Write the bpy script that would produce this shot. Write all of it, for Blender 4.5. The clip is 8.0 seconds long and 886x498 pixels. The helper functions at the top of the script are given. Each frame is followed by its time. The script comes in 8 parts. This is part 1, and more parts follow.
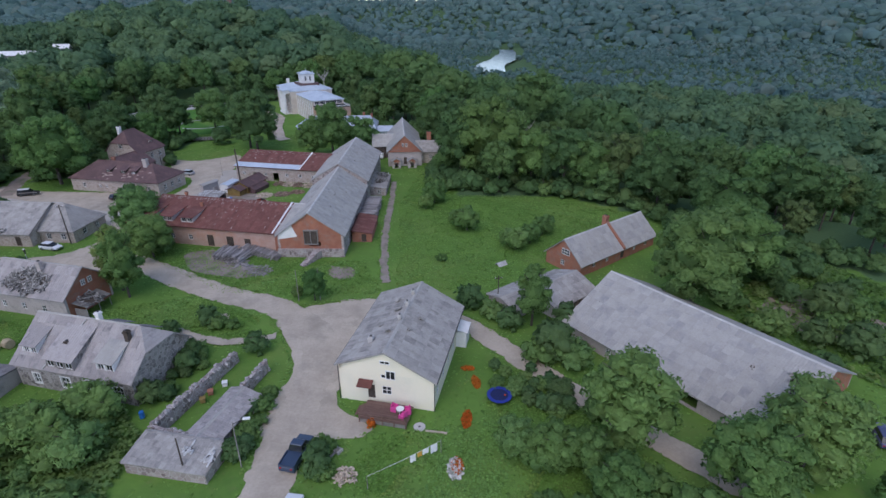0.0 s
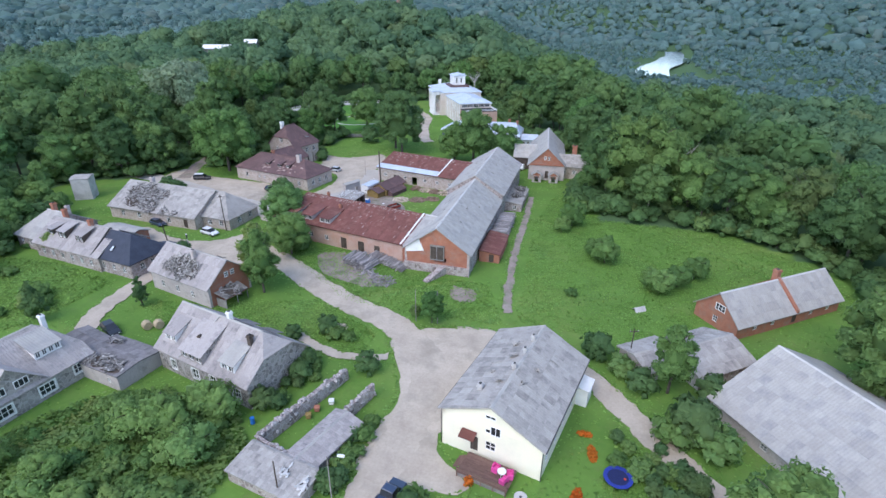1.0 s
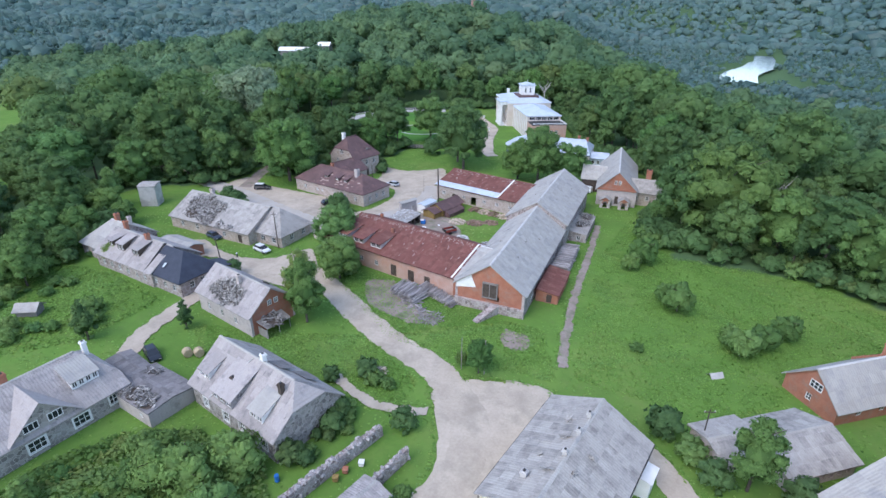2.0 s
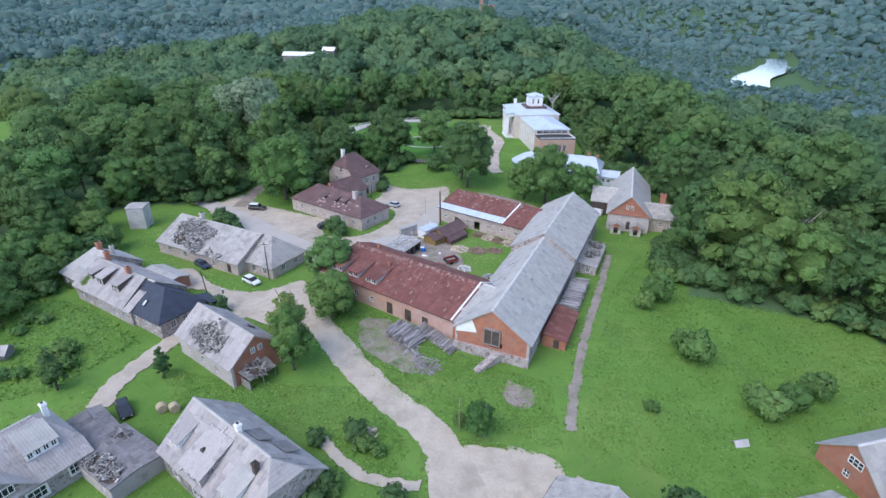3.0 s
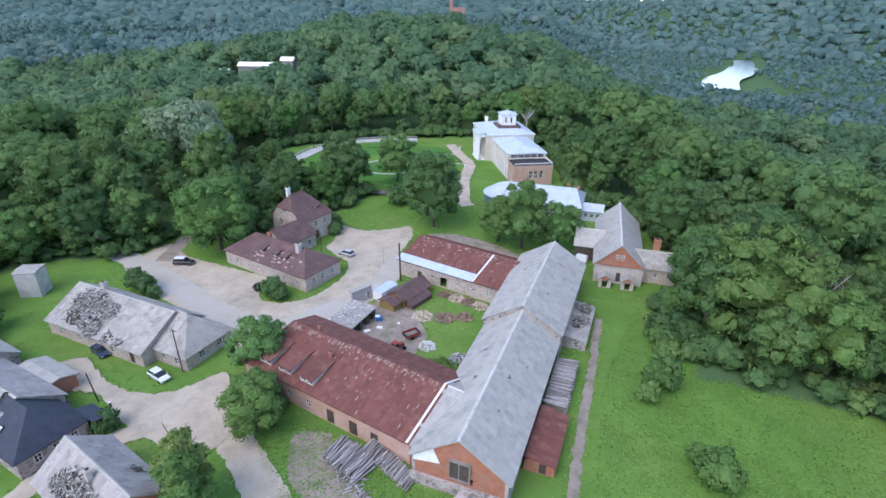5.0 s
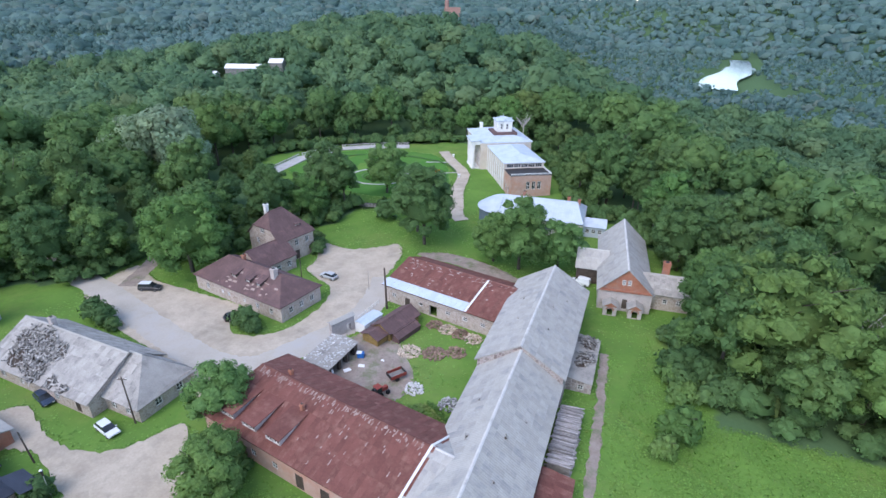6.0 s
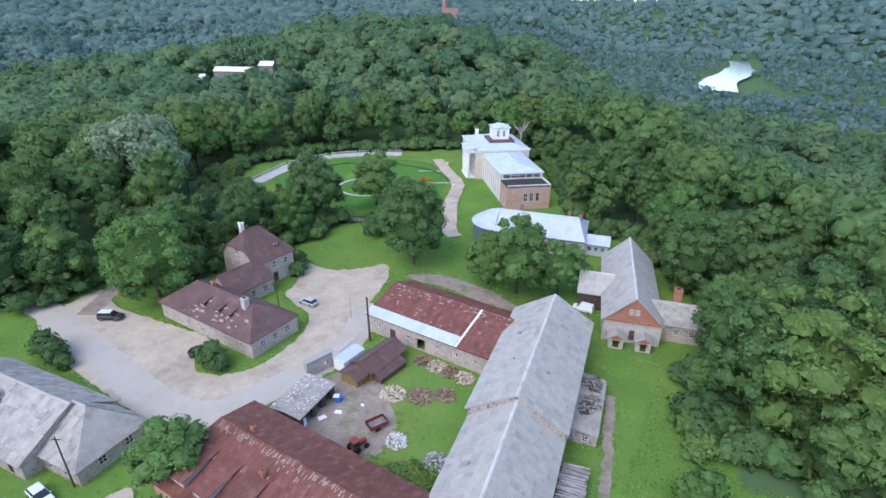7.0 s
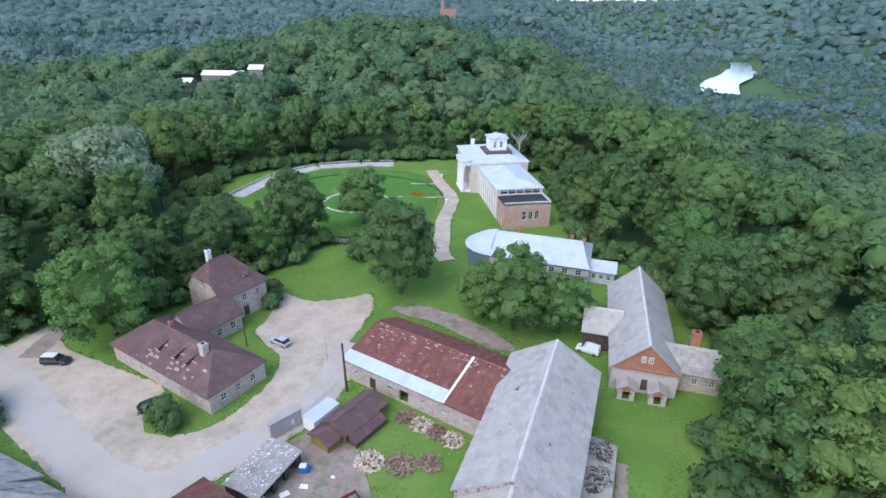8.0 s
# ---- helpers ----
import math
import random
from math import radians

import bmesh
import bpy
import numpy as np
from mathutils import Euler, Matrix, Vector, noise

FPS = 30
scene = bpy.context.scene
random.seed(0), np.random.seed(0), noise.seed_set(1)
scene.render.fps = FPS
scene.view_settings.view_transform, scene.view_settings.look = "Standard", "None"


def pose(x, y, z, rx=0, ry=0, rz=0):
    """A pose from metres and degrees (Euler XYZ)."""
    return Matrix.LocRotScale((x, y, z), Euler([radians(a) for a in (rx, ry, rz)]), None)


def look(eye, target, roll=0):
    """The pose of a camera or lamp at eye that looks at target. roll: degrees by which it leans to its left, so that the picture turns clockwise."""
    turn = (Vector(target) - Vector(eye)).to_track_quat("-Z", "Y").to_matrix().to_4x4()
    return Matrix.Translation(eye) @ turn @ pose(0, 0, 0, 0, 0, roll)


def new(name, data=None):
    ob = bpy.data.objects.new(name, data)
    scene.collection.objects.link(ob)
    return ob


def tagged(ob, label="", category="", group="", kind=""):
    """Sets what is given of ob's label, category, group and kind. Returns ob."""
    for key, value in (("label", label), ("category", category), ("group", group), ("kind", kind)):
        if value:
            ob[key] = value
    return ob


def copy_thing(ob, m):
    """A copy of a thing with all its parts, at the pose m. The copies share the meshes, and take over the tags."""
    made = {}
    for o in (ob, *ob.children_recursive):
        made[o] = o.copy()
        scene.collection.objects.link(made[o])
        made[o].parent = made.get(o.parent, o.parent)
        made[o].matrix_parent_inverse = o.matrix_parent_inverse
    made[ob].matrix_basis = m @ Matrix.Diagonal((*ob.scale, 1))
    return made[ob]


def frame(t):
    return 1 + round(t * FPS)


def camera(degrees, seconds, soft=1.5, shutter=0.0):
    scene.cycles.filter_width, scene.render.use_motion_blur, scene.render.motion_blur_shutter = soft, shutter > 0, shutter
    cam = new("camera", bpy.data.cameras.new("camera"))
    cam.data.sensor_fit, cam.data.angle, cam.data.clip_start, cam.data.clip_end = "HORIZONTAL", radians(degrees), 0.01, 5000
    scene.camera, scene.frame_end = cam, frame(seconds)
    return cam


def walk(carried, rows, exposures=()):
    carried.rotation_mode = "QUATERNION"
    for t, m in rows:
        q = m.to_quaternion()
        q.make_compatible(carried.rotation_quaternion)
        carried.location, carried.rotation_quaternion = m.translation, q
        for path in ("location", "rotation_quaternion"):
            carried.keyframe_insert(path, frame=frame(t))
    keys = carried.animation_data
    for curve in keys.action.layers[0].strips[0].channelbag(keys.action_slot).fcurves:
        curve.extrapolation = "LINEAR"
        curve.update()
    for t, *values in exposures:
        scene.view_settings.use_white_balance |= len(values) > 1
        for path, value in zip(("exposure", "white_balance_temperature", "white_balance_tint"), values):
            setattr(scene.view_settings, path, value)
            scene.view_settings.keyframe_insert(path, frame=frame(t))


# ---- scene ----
cam = camera(80.04, 8.0)
PATH = [
    (0, (-0.230, 2.664, 45.721), (-0.568, 93.665, 4.264), 0.05),
    (0.5, (-0.066, 6.113, 46.678), (-13.200, 96.044, 4.967), 0.19),
    (1, (-0.308, 10.285, 48.001), (-25.266, 97.559, 6.045), 0.36),
    (1.5, (-0.914, 14.972, 49.613), (-35.041, 98.995, 7.478), 0.48),
    (1.7, (-1.220, 16.709, 50.285), (-36.373, 100.300, 8.133), 0.48),
    (2.8, (-3.909, 26.698, 53.948), (-40.688, 109.544, 11.712), 0.71),
    (3, (-4.514, 28.586, 54.721), (-41.493, 111.337, 12.473), 0.68),
    (3.5, (-6.042, 33.385, 56.259), (-43.694, 115.851, 14.048), 0.67),
    (4, (-7.779, 39.531, 57.600), (-45.112, 122.126, 15.358), 0.65),
    (4.5, (-9.769, 45.765, 58.081), (-42.793, 130.214, 15.918), 0.68),
    (4.7, (-10.456, 48.647, 57.992), (-43.406, 133.196, 15.970), 0.60),
    (5.8, (-13.736, 61.893, 58.477), (-46.168, 146.616, 16.404), 0.48),
    (6, (-14.397, 64.153, 58.395), (-46.654, 148.947, 16.330), 0.57),
    (6.5, (-15.638, 69.819, 58.345), (-47.710, 154.719, 16.352), 0.58),
    (7, (-16.737, 75.433, 58.518), (-48.754, 160.371, 16.558), 0.53),
    (7.5, (-18.143, 81.783, 58.953), (-50.001, 166.754, 16.940), 0.55),
    (8, (-19.579, 88.864, 59.161), (-51.502, 173.876, 17.282), 0.56),
]
walk(cam, [(t, look(eye, target, roll)) for t, eye, target, roll in PATH],
     [(0, -0.21, 6450, 18), (0.5, 0.44, 6500, 15), (1.0, 0.62, 6500, 14), (1.5, 0.65, 6500, 14), (4, 0.68, 6520, 14), (8, 0.74, 6620, 14)])

import collections
# ---- world and sun: an overcast summer day ----
world = bpy.data.worlds.new("world")
scene.world = world
world.use_nodes = True
wn = world.node_tree.nodes
sky = wn.new("ShaderNodeTexSky")
sky.sky_type = "NISHITA"
sky.sun_disc = False
sky.sun_elevation, sky.sun_rotation = radians(48), radians(200)
sky.air_density, sky.dust_density, sky.ozone_density = 1.0, 0.7, 1.5
wn["Background"].inputs["Strength"].default_value = 0.25
world.node_tree.links.new(sky.outputs["Color"], wn["Background"].inputs["Color"])
sun = new("sun", bpy.data.lights.new("sun", "SUN"))
sun.data.energy, sun.data.angle, sun.data.color = 1.08, radians(45), (1.0, 0.97, 0.92)
sun.matrix_world = look((-20, -60, 90), (0, 0, 0))

# ---- materials ----
MATS = {}


def material(name, c0, c1, scale=1.0, rough=0.85, bump=0.3, metal=0.0, grain=12.0, stain=None, stain_scale=0.25,
             island=0.0, per_object=0.0, wave=None, spec=0.3, stretch=(1, 1, 1)):
    """Two colours mixed by coarse and fine noise, an optional stain colour in patches, and relief."""
    if name in MATS:
        return MATS[name]
    m = MATS[name] = bpy.data.materials.new(name)
    m.use_nodes = True
    nt = m.node_tree
    N, K = nt.nodes, nt.links
    b = N["Principled BSDF"]
    b.inputs["Roughness"].default_value, b.inputs["Metallic"].default_value = rough, metal
    b.inputs["Specular IOR Level"].default_value = spec
    tc, mp = N.new("ShaderNodeTexCoord"), N.new("ShaderNodeMapping")
    mp.inputs["Scale"].default_value = stretch
    info = N.new("ShaderNodeObjectInfo")
    sh = N.new("ShaderNodeVectorMath")
    sh.operation = "MULTIPLY_ADD"
    K.new(info.outputs["Random"], sh.inputs[0])
    sh.inputs[1].default_value = (90, 70, 50)
    K.new(tc.outputs["Object"], sh.inputs[2])
    K.new(sh.outputs[0], mp.inputs["Vector"])

    def noise_tex(s, detail=4, r=0.6):
        n = N.new("ShaderNodeTexNoise")
        n.inputs["Scale"].default_value, n.inputs["Detail"].default_value, n.inputs["Roughness"].default_value = s, detail, r
        K.new(mp.outputs["Vector"], n.inputs["Vector"])
        return n

    def ramp(src, lo, hi):
        r = N.new("ShaderNodeMapRange")
        r.inputs["From Min"].default_value, r.inputs["From Max"].default_value = lo, hi
        K.new(src, r.inputs["Value"])
        return r.outputs["Result"]

    def mixc(f, a, c):
        x = N.new("ShaderNodeMix")
        x.data_type = "RGBA"
        K.new(f, x.inputs["Factor"]) if not isinstance(f, float) else setattr(x.inputs["Factor"], "default_value", f)
        for sock, v in ((x.inputs[6], a), (x.inputs[7], c)):
            if isinstance(v, tuple):
                sock.default_value = (*v, 1)
            else:
                K.new(v, sock)
        return x.outputs[2]

    n1, n2 = noise_tex(scale), noise_tex(grain, 3)
    add = N.new("ShaderNodeMath")
    add.operation = "MULTIPLY_ADD"
    K.new(n2.outputs["Fac"], add.inputs[0])
    add.inputs[1].default_value = 0.55
    K.new(n1.outputs["Fac"], add.inputs[2])
    col = mixc(ramp(add.outputs[0], 0.5, 1.05), c0, c1)
    if stain:
        n3 = noise_tex(stain_scale, 6, 0.7)
        col = mixc(ramp(n3.outputs["Fac"], 0.5, 0.72), col, stain)
    if island or per_object:
        src = N.new("ShaderNodeNewGeometry").outputs["Random Per Island"] if island and not per_object else info.outputs["Random"]
        h = N.new("ShaderNodeHueSaturation")
        r = N.new("ShaderNodeMapRange")
        k = per_object or island
        r.inputs["To Min"].default_value, r.inputs["To Max"].default_value = 1 - k, 1 + k
        K.new(src, r.inputs["Value"])
        K.new(r.outputs["Result"], h.inputs["Value"])
        K.new(col, h.inputs["Color"])
        col = h.outputs["Color"]
    K.new(col, b.inputs["Base Color"])
    bp = N.new("ShaderNodeBump")
    bp.inputs["Strength"].default_value, bp.inputs["Distance"].default_value = bump, 0.05
    if wave:
        w = N.new("ShaderNodeTexWave")
        w.bands_direction = wave[0]
        w.inputs["Scale"].default_value = wave[1]
        w.inputs["Distortion"].default_value = 0.0
        K.new(tc.outputs["Object"], w.inputs["Vector"])
        K.new(w.outputs["Fac"], bp.inputs["Height"])
    else:
        K.new(add.outputs[0], bp.inputs["Height"])
    K.new(bp.outputs["Normal"], b.inputs["Normal"])
    return m


asbestos = material("asbestos_cement", (0.295, 0.272, 0.245), (0.43, 0.40, 0.365), 0.5, 0.9, 0.35, grain=5, stain=(0.175, 0.165, 0.155), stain_scale=0.35, per_object=0.09, wave=("X", 0.9))
asbestos_pale = material("asbestos_pale", (0.33, 0.31, 0.28), (0.45, 0.425, 0.39), 0.3, 0.9, 0.4, grain=4, stain=(0.25, 0.25, 0.25), stain_scale=0.2, per_object=0.045, wave=("X", 0.9))
asbestos_pink = material("asbestos_pinkish", (0.295, 0.265, 0.25), (0.425, 0.385, 0.365), 0.5, 0.9, 0.5, grain=6, stain=(0.165, 0.155, 0.155), stain_scale=0.5, per_object=0.13, wave=("X", 0.9))
rust_roof = material("rusted_sheet_roof", (0.125, 0.045, 0.036), (0.20, 0.078, 0.062), 0.5, 0.8, 0.3, grain=6, stain=(0.25, 0.125, 0.095), stain_scale=0.45, per_object=0.12, wave=("X", 0.45))
brown_roof = material("brown_sheet_roof", (0.092, 0.056, 0.054), (0.150, 0.090, 0.087), 0.4, 0.75, 0.3, grain=5, stain=(0.19, 0.11, 0.10), stain_scale=0.5, wave=("X", 0.45))
blue_metal = material("pale_blue_sheet_metal", (0.43, 0.49, 0.55), (0.56, 0.61, 0.67), 0.4, 0.5, 0.25, metal=0.0, grain=3, stain=(0.40, 0.46, 0.52), stain_scale=0.3, wave=("X", 0.45), spec=0.5)
dark_roof = material("dark_blue_black_roofing", (0.028, 0.034, 0.05), (0.05, 0.058, 0.08), 0.8, 0.6, 0.2, grain=8, wave=("X", 0.9))


slate_old = material("dark_old_slate", (0.15, 0.14, 0.14), (0.26, 0.24, 0.235), 0.6, 0.9, 0.4, grain=7, stain=(0.10, 0.095, 0.09), stain_scale=0.5, per_object=0.16, wave=("X", 0.9))


pale_ridge = material("pale_ridge_tiles", (0.46, 0.44, 0.42), (0.60, 0.58, 0.55), 0.8, 0.9, 0.2, grain=6, stain=(0.36, 0.34, 0.32), stain_scale=0.6)


def stone_material(name, c0, c1, mortar, scale, relief=0.6):
    """Rubble masonry: uneven stones of varied colour in pale joints."""
    m = MATS[name] = bpy.data.materials.new(name)
    m.use_nodes = True
    N, K = m.node_tree.nodes, m.node_tree.links
    b = N["Principled BSDF"]
    b.inputs["Roughness"].default_value = 0.92
    b.inputs["Specular IOR Level"].default_value = 0.2
    tc = N.new("ShaderNodeTexCoord")
    wob = N.new("ShaderNodeTexNoise")
    wob.inputs["Scale"].default_value = 1.3
    K.new(tc.outputs["Object"], wob.inputs["Vector"])
    vm = N.new("ShaderNodeVectorMath")
    vm.operation = "MULTIPLY_ADD"
    K.new(wob.outputs["Color"], vm.inputs[0])
    vm.inputs[1].default_value = (0.35, 0.35, 0.35)
    K.new(tc.outputs["Object"], vm.inputs[2])
    v1, v2 = N.new("ShaderNodeTexVoronoi"), N.new("ShaderNodeTexVoronoi")
    v2.feature = "DISTANCE_TO_EDGE"
    for v in (v1, v2):
        v.inputs["Scale"].default_value = scale
        K.new(vm.outputs[0], v.inputs["Vector"])
    sep = N.new("ShaderNodeSeparateColor")
    K.new(v1.outputs["Color"], sep.inputs[0])
    mx = N.new("ShaderNodeMix")
    mx.data_type = "RGBA"
    mx.inputs[6].default_value, mx.inputs[7].default_value = (*c0, 1), (*c1, 1)
    K.new(sep.outputs[0], mx.inputs["Factor"])
    rg = N.new("ShaderNodeMapRange")
    rg.inputs["From Min"].default_value, rg.inputs["From Max"].default_value = 0.02, 0.09
    K.new(v2.outputs["Distance"], rg.inputs["Value"])
    m2 = N.new("ShaderNodeMix")
    m2.data_type = "RGBA"
    m2.inputs[6].default_value = (*mortar, 1)
    K.new(mx.outputs[2], m2.inputs[7])
    K.new(rg.outputs["Result"], m2.inputs["Factor"])
    st = N.new("ShaderNodeTexNoise")
    st.inputs["Scale"].default_value, st.inputs["Detail"].default_value = 0.45, 6
    K.new(tc.outputs["Object"], st.inputs["Vector"])
    sr = N.new("ShaderNodeMapRange")
    sr.inputs["From Min"].default_value, sr.inputs["From Max"].default_value = 0.5, 0.75
    sr.inputs["To Max"].default_value = 0.7
    K.new(st.outputs["Fac"], sr.inputs["Value"])
    m3 = N.new("ShaderNodeMix")
    m3.data_type = "RGBA"
    K.new(sr.outputs["Result"], m3.inputs["Factor"])
    K.new(m2.outputs[2], m3.inputs[6])
    m3.inputs[7].default_value = (*mortar, 1)
    K.new(m3.outputs[2], b.inputs["Base Color"])
    bp = N.new("ShaderNodeBump")
    bp.inputs["Strength"].default_value, bp.inputs["Distance"].default_value = relief, 0.08
    K.new(rg.outputs["Result"], bp.inputs["Height"])
    K.new(bp.outputs["Normal"], b.inputs["Normal"])
    return m


stone = stone_material("rubble_stone", (0.20, 0.155, 0.145), (0.42, 0.35, 0.33), (0.47, 0.42, 0.39), 1.5)
stone_warm = stone_material("warm_rubble_stone", (0.33, 0.26, 0.22), (0.48, 0.395, 0.345), (0.53, 0.46, 0.405), 2.1, 0.4)
stone_dark = stone_material("dark_rubble_stone", (0.15, 0.135, 0.125), (0.40, 0.36, 0.335), (0.42, 0.39, 0.36), 1.9, 0.7)
plaster_old = material("weathered_plaster", (0.38, 0.33, 0.31), (0.55, 0.49, 0.46), 0.6, 0.95, 0.4, grain=5, stain=(0.27, 0.24, 0.22), stain_scale=0.6)
cream = material("cream_plaster", (0.79, 0.725, 0.575), (0.85, 0.785, 0.64), 0.3, 0.9, 0.15, grain=20, stain=(0.72, 0.68, 0.55), stain_scale=0.15)
white_paint = material("white_plaster", (0.70, 0.69, 0.67), (0.82, 0.81, 0.79), 0.4, 0.85, 0.15, grain=9, stain=(0.60, 0.58, 0.55), stain_scale=0.3)
brick = material("red_brick", (0.30, 0.115, 0.072), (0.42, 0.18, 0.115), 0.9, 0.9, 0.5, grain=9, stain=(0.30, 0.20, 0.16), stain_scale=0.5)
pink_plaster = material("pink_brick_plaster", (0.43, 0.26, 0.20), (0.55, 0.39, 0.325), 0.6, 0.9, 0.3, grain=7, stain=(0.52, 0.26, 0.17), stain_scale=0.25)
wood_grey = material("grey_weathered_wood", (0.16, 0.145, 0.135), (0.33, 0.31, 0.29), 1.2, 0.9, 0.5, grain=9, island=0.25, per_object=0)
wood_dark = material("dark_wood", (0.05, 0.038, 0.03), (0.11, 0.085, 0.07), 1.5, 0.85, 0.4, grain=10)
wood_brown = material("brown_deck_wood", (0.13, 0.075, 0.06), (0.21, 0.13, 0.105), 1.5, 0.8, 0.4, grain=10, per_object=0.15)
window_white = material("white_window_paint", (0.72, 0.71, 0.69), (0.80, 0.79, 0.77), 2, 0.6, 0.1)
glass_dark = material("window_glass", (0.02, 0.022, 0.025), (0.035, 0.04, 0.045), 1.0, 0.08, 0.0, spec=0.6)
gravel = material("pale_gravel", (0.38, 0.315, 0.245), (0.54, 0.46, 0.365), 0.25, 0.95, 0.4, grain=3, stain=(0.32, 0.275, 0.215), stain_scale=0.18)
asphalt = material("worn_pale_asphalt", (0.39, 0.35, 0.30), (0.49, 0.44, 0.38), 0.2, 0.95, 0.3, grain=3, stain=(0.42, 0.40, 0.38), stain_scale=0.1)
broken = material("broken_slates_and_laths", (0.10, 0.092, 0.085), (0.36, 0.34, 0.315), 2.2, 0.9, 0.4, grain=9, island=0.65)
dirt = material("bare_earth", (0.22, 0.17, 0.14), (0.36, 0.30, 0.26), 0.5, 0.95, 0.5, grain=3, stain=(0.10, 0.15, 0.05), stain_scale=0.35)
bark = material("bark", (0.05, 0.042, 0.035), (0.13, 0.11, 0.09), 2.0, 0.95, 0.8, grain=14)
iron = material("dark_metal", (0.03, 0.03, 0.032), (0.07, 0.065, 0.06), 2.0, 0.6, 0.2, metal=0.3)
concrete = material("pale_concrete", (0.40, 0.385, 0.365), (0.54, 0.52, 0.50), 0.6, 0.95, 0.3, grain=8, stain=(0.30, 0.28, 0.26), stain_scale=0.4)


def grass_material(name, c0, c1, c2, patch):
    m = material(name, c0, c1, 0.12, 1.0, 0.7, grain=1.4, stain=c2, stain_scale=patch, spec=0.05)
    return m


meadow = grass_material("meadow_grass", (0.092, 0.185, 0.038), (0.145, 0.265, 0.054), (0.180, 0.250, 0.066), 0.05)
lawn_mat = grass_material("mown_lawn", (0.06, 0.165, 0.035), (0.09, 0.22, 0.045), (0.11, 0.20, 0.05), 0.08)


def leaf_material(name, c0, c1, vary=0.2):
    """Leaves: base colour by clump and by plant."""
    m = bpy.data.materials.new(name)
    m.use_nodes = True
    N, K = m.node_tree.nodes, m.node_tree.links
    b = N["Principled BSDF"]
    b.inputs["Roughness"].default_value = 0.75
    b.inputs["Specular IOR Level"].default_value = 0.15
    isl, at = N.new("ShaderNodeNewGeometry"), N.new("ShaderNodeAttribute")
    at.attribute_name = "tint"
    info = N.new("ShaderNodeObjectInfo")
    add = N.new("ShaderNodeMath")
    add.operation = "ADD"
    K.new(info.outputs["Random"], add.inputs[0])
    K.new(at.outputs["Fac"], add.inputs[1])
    fr = N.new("ShaderNodeMath")
    fr.operation = "FRACT"
    K.new(add.outputs[0], fr.inputs[0])
    mx = N.new("ShaderNodeValToRGB")
    el = mx.color_ramp.elements
    el[0].color, el[1].color = (*c0, 1), (c1[0] * 1.08, c1[1] * 0.93, c1[2] * 0.92, 1)
    for at_pos, c in ((0.38, [0.5 * (p + q) for p, q in zip(c0, c1)]), (0.62, c1), (0.82, (c1[0] * 0.92, c1[1], c1[2] * 1.1))):
        el.new(at_pos).color = (*c, 1)
    K.new(fr.outputs[0], mx.inputs["Fac"])
    h = N.new("ShaderNodeHueSaturation")
    r = N.new("ShaderNodeMapRange")
    r.inputs["To Min"].default_value, r.inputs["To Max"].default_value = 1 - vary, 1 + vary
    K.new(isl.outputs["Random Per Island"], r.inputs["Value"])
    K.new(r.outputs["Result"], h.inputs["Value"])
    K.new(mx.outputs["Color"], h.inputs["Color"])
    K.new(h.outputs["Color"], b.inputs["Base Color"])
    tr, ms, g = N.new("ShaderNodeBsdfTranslucent"), N.new("ShaderNodeMixShader"), N.new("ShaderNodeGamma")
    g.inputs["Gamma"].default_value = 0.92
    K.new(h.outputs["Color"], g.inputs["Color"])
    K.new(g.outputs["Color"], tr.inputs["Color"])
    ms.inputs[0].default_value = 0.42
    K.new(b.outputs[0], ms.inputs[1])
    K.new(tr.outputs[0], ms.inputs[2])
    K.new(ms.outputs[0], N["Material Output"].inputs["Surface"])
    return m


leaves = leaf_material("leaves_green", (0.105, 0.200, 0.068), (0.165, 0.285, 0.088))
leaves_garden = leaf_material("leaves_garden_growth", (0.125, 0.235, 0.072), (0.205, 0.325, 0.10))
leaves_dark = leaf_material("leaves_dark", (0.090, 0.176, 0.068), (0.122, 0.214, 0.078))
leaves_pale = leaf_material("leaves_pale_willow", (0.18, 0.265, 0.15), (0.25, 0.34, 0.20))
leaves_bright = leaf_material("leaves_bright", (0.098, 0.210, 0.062), (0.140, 0.262, 0.080))
leaves_forest = leaf_material("leaves_forest", (0.096, 0.184, 0.068), (0.140, 0.236, 0.080))
leaves_olive = leaf_material("leaves_olive", (0.094, 0.172, 0.060), (0.126, 0.202, 0.072))
# distance haze is painted into these two leaf colours as a bluer tint
leaves_valley_haze = leaf_material("leaves_valley_haze_tint", (0.094, 0.182, 0.098), (0.152, 0.248, 0.116), 0.14)
leaves_far_haze = leaf_material("leaves_far_haze_tint", (0.094, 0.178, 0.162), (0.158, 0.248, 0.216), 0.09)
orange_petals = leaf_material("orange_petals", (0.55, 0.12, 0.02), (0.65, 0.20, 0.03))
pale_petals = leaf_material("white_petals", (0.65, 0.66, 0.55), (0.75, 0.75, 0.68))
forest_floor = grass_material("woodland_floor", (0.030, 0.052, 0.018), (0.05, 0.08, 0.025), (0.05, 0.05, 0.028), 0.05)


# ---- mesh helpers ----
def part(name, bm, mat, parent=None, label="", m=None, smooth=False):
    """Links a bmesh as one mesh object, under a thing or a part if parent is given."""
    me = bpy.data.meshes.new(name)
    bm.normal_update()
    bm.to_mesh(me)
    bm.free()
    if mat:
        me.materials.append(mat)
    if smooth:
        me.shade_smooth()
    return place(name, me, parent, label, m)


def place(name, me, parent=None, label="", m=None):
    ob = new(name, me)
    if parent:
        ob.parent = parent
    if m is not None:
        ob.matrix_basis = m
    return tagged(ob, label)


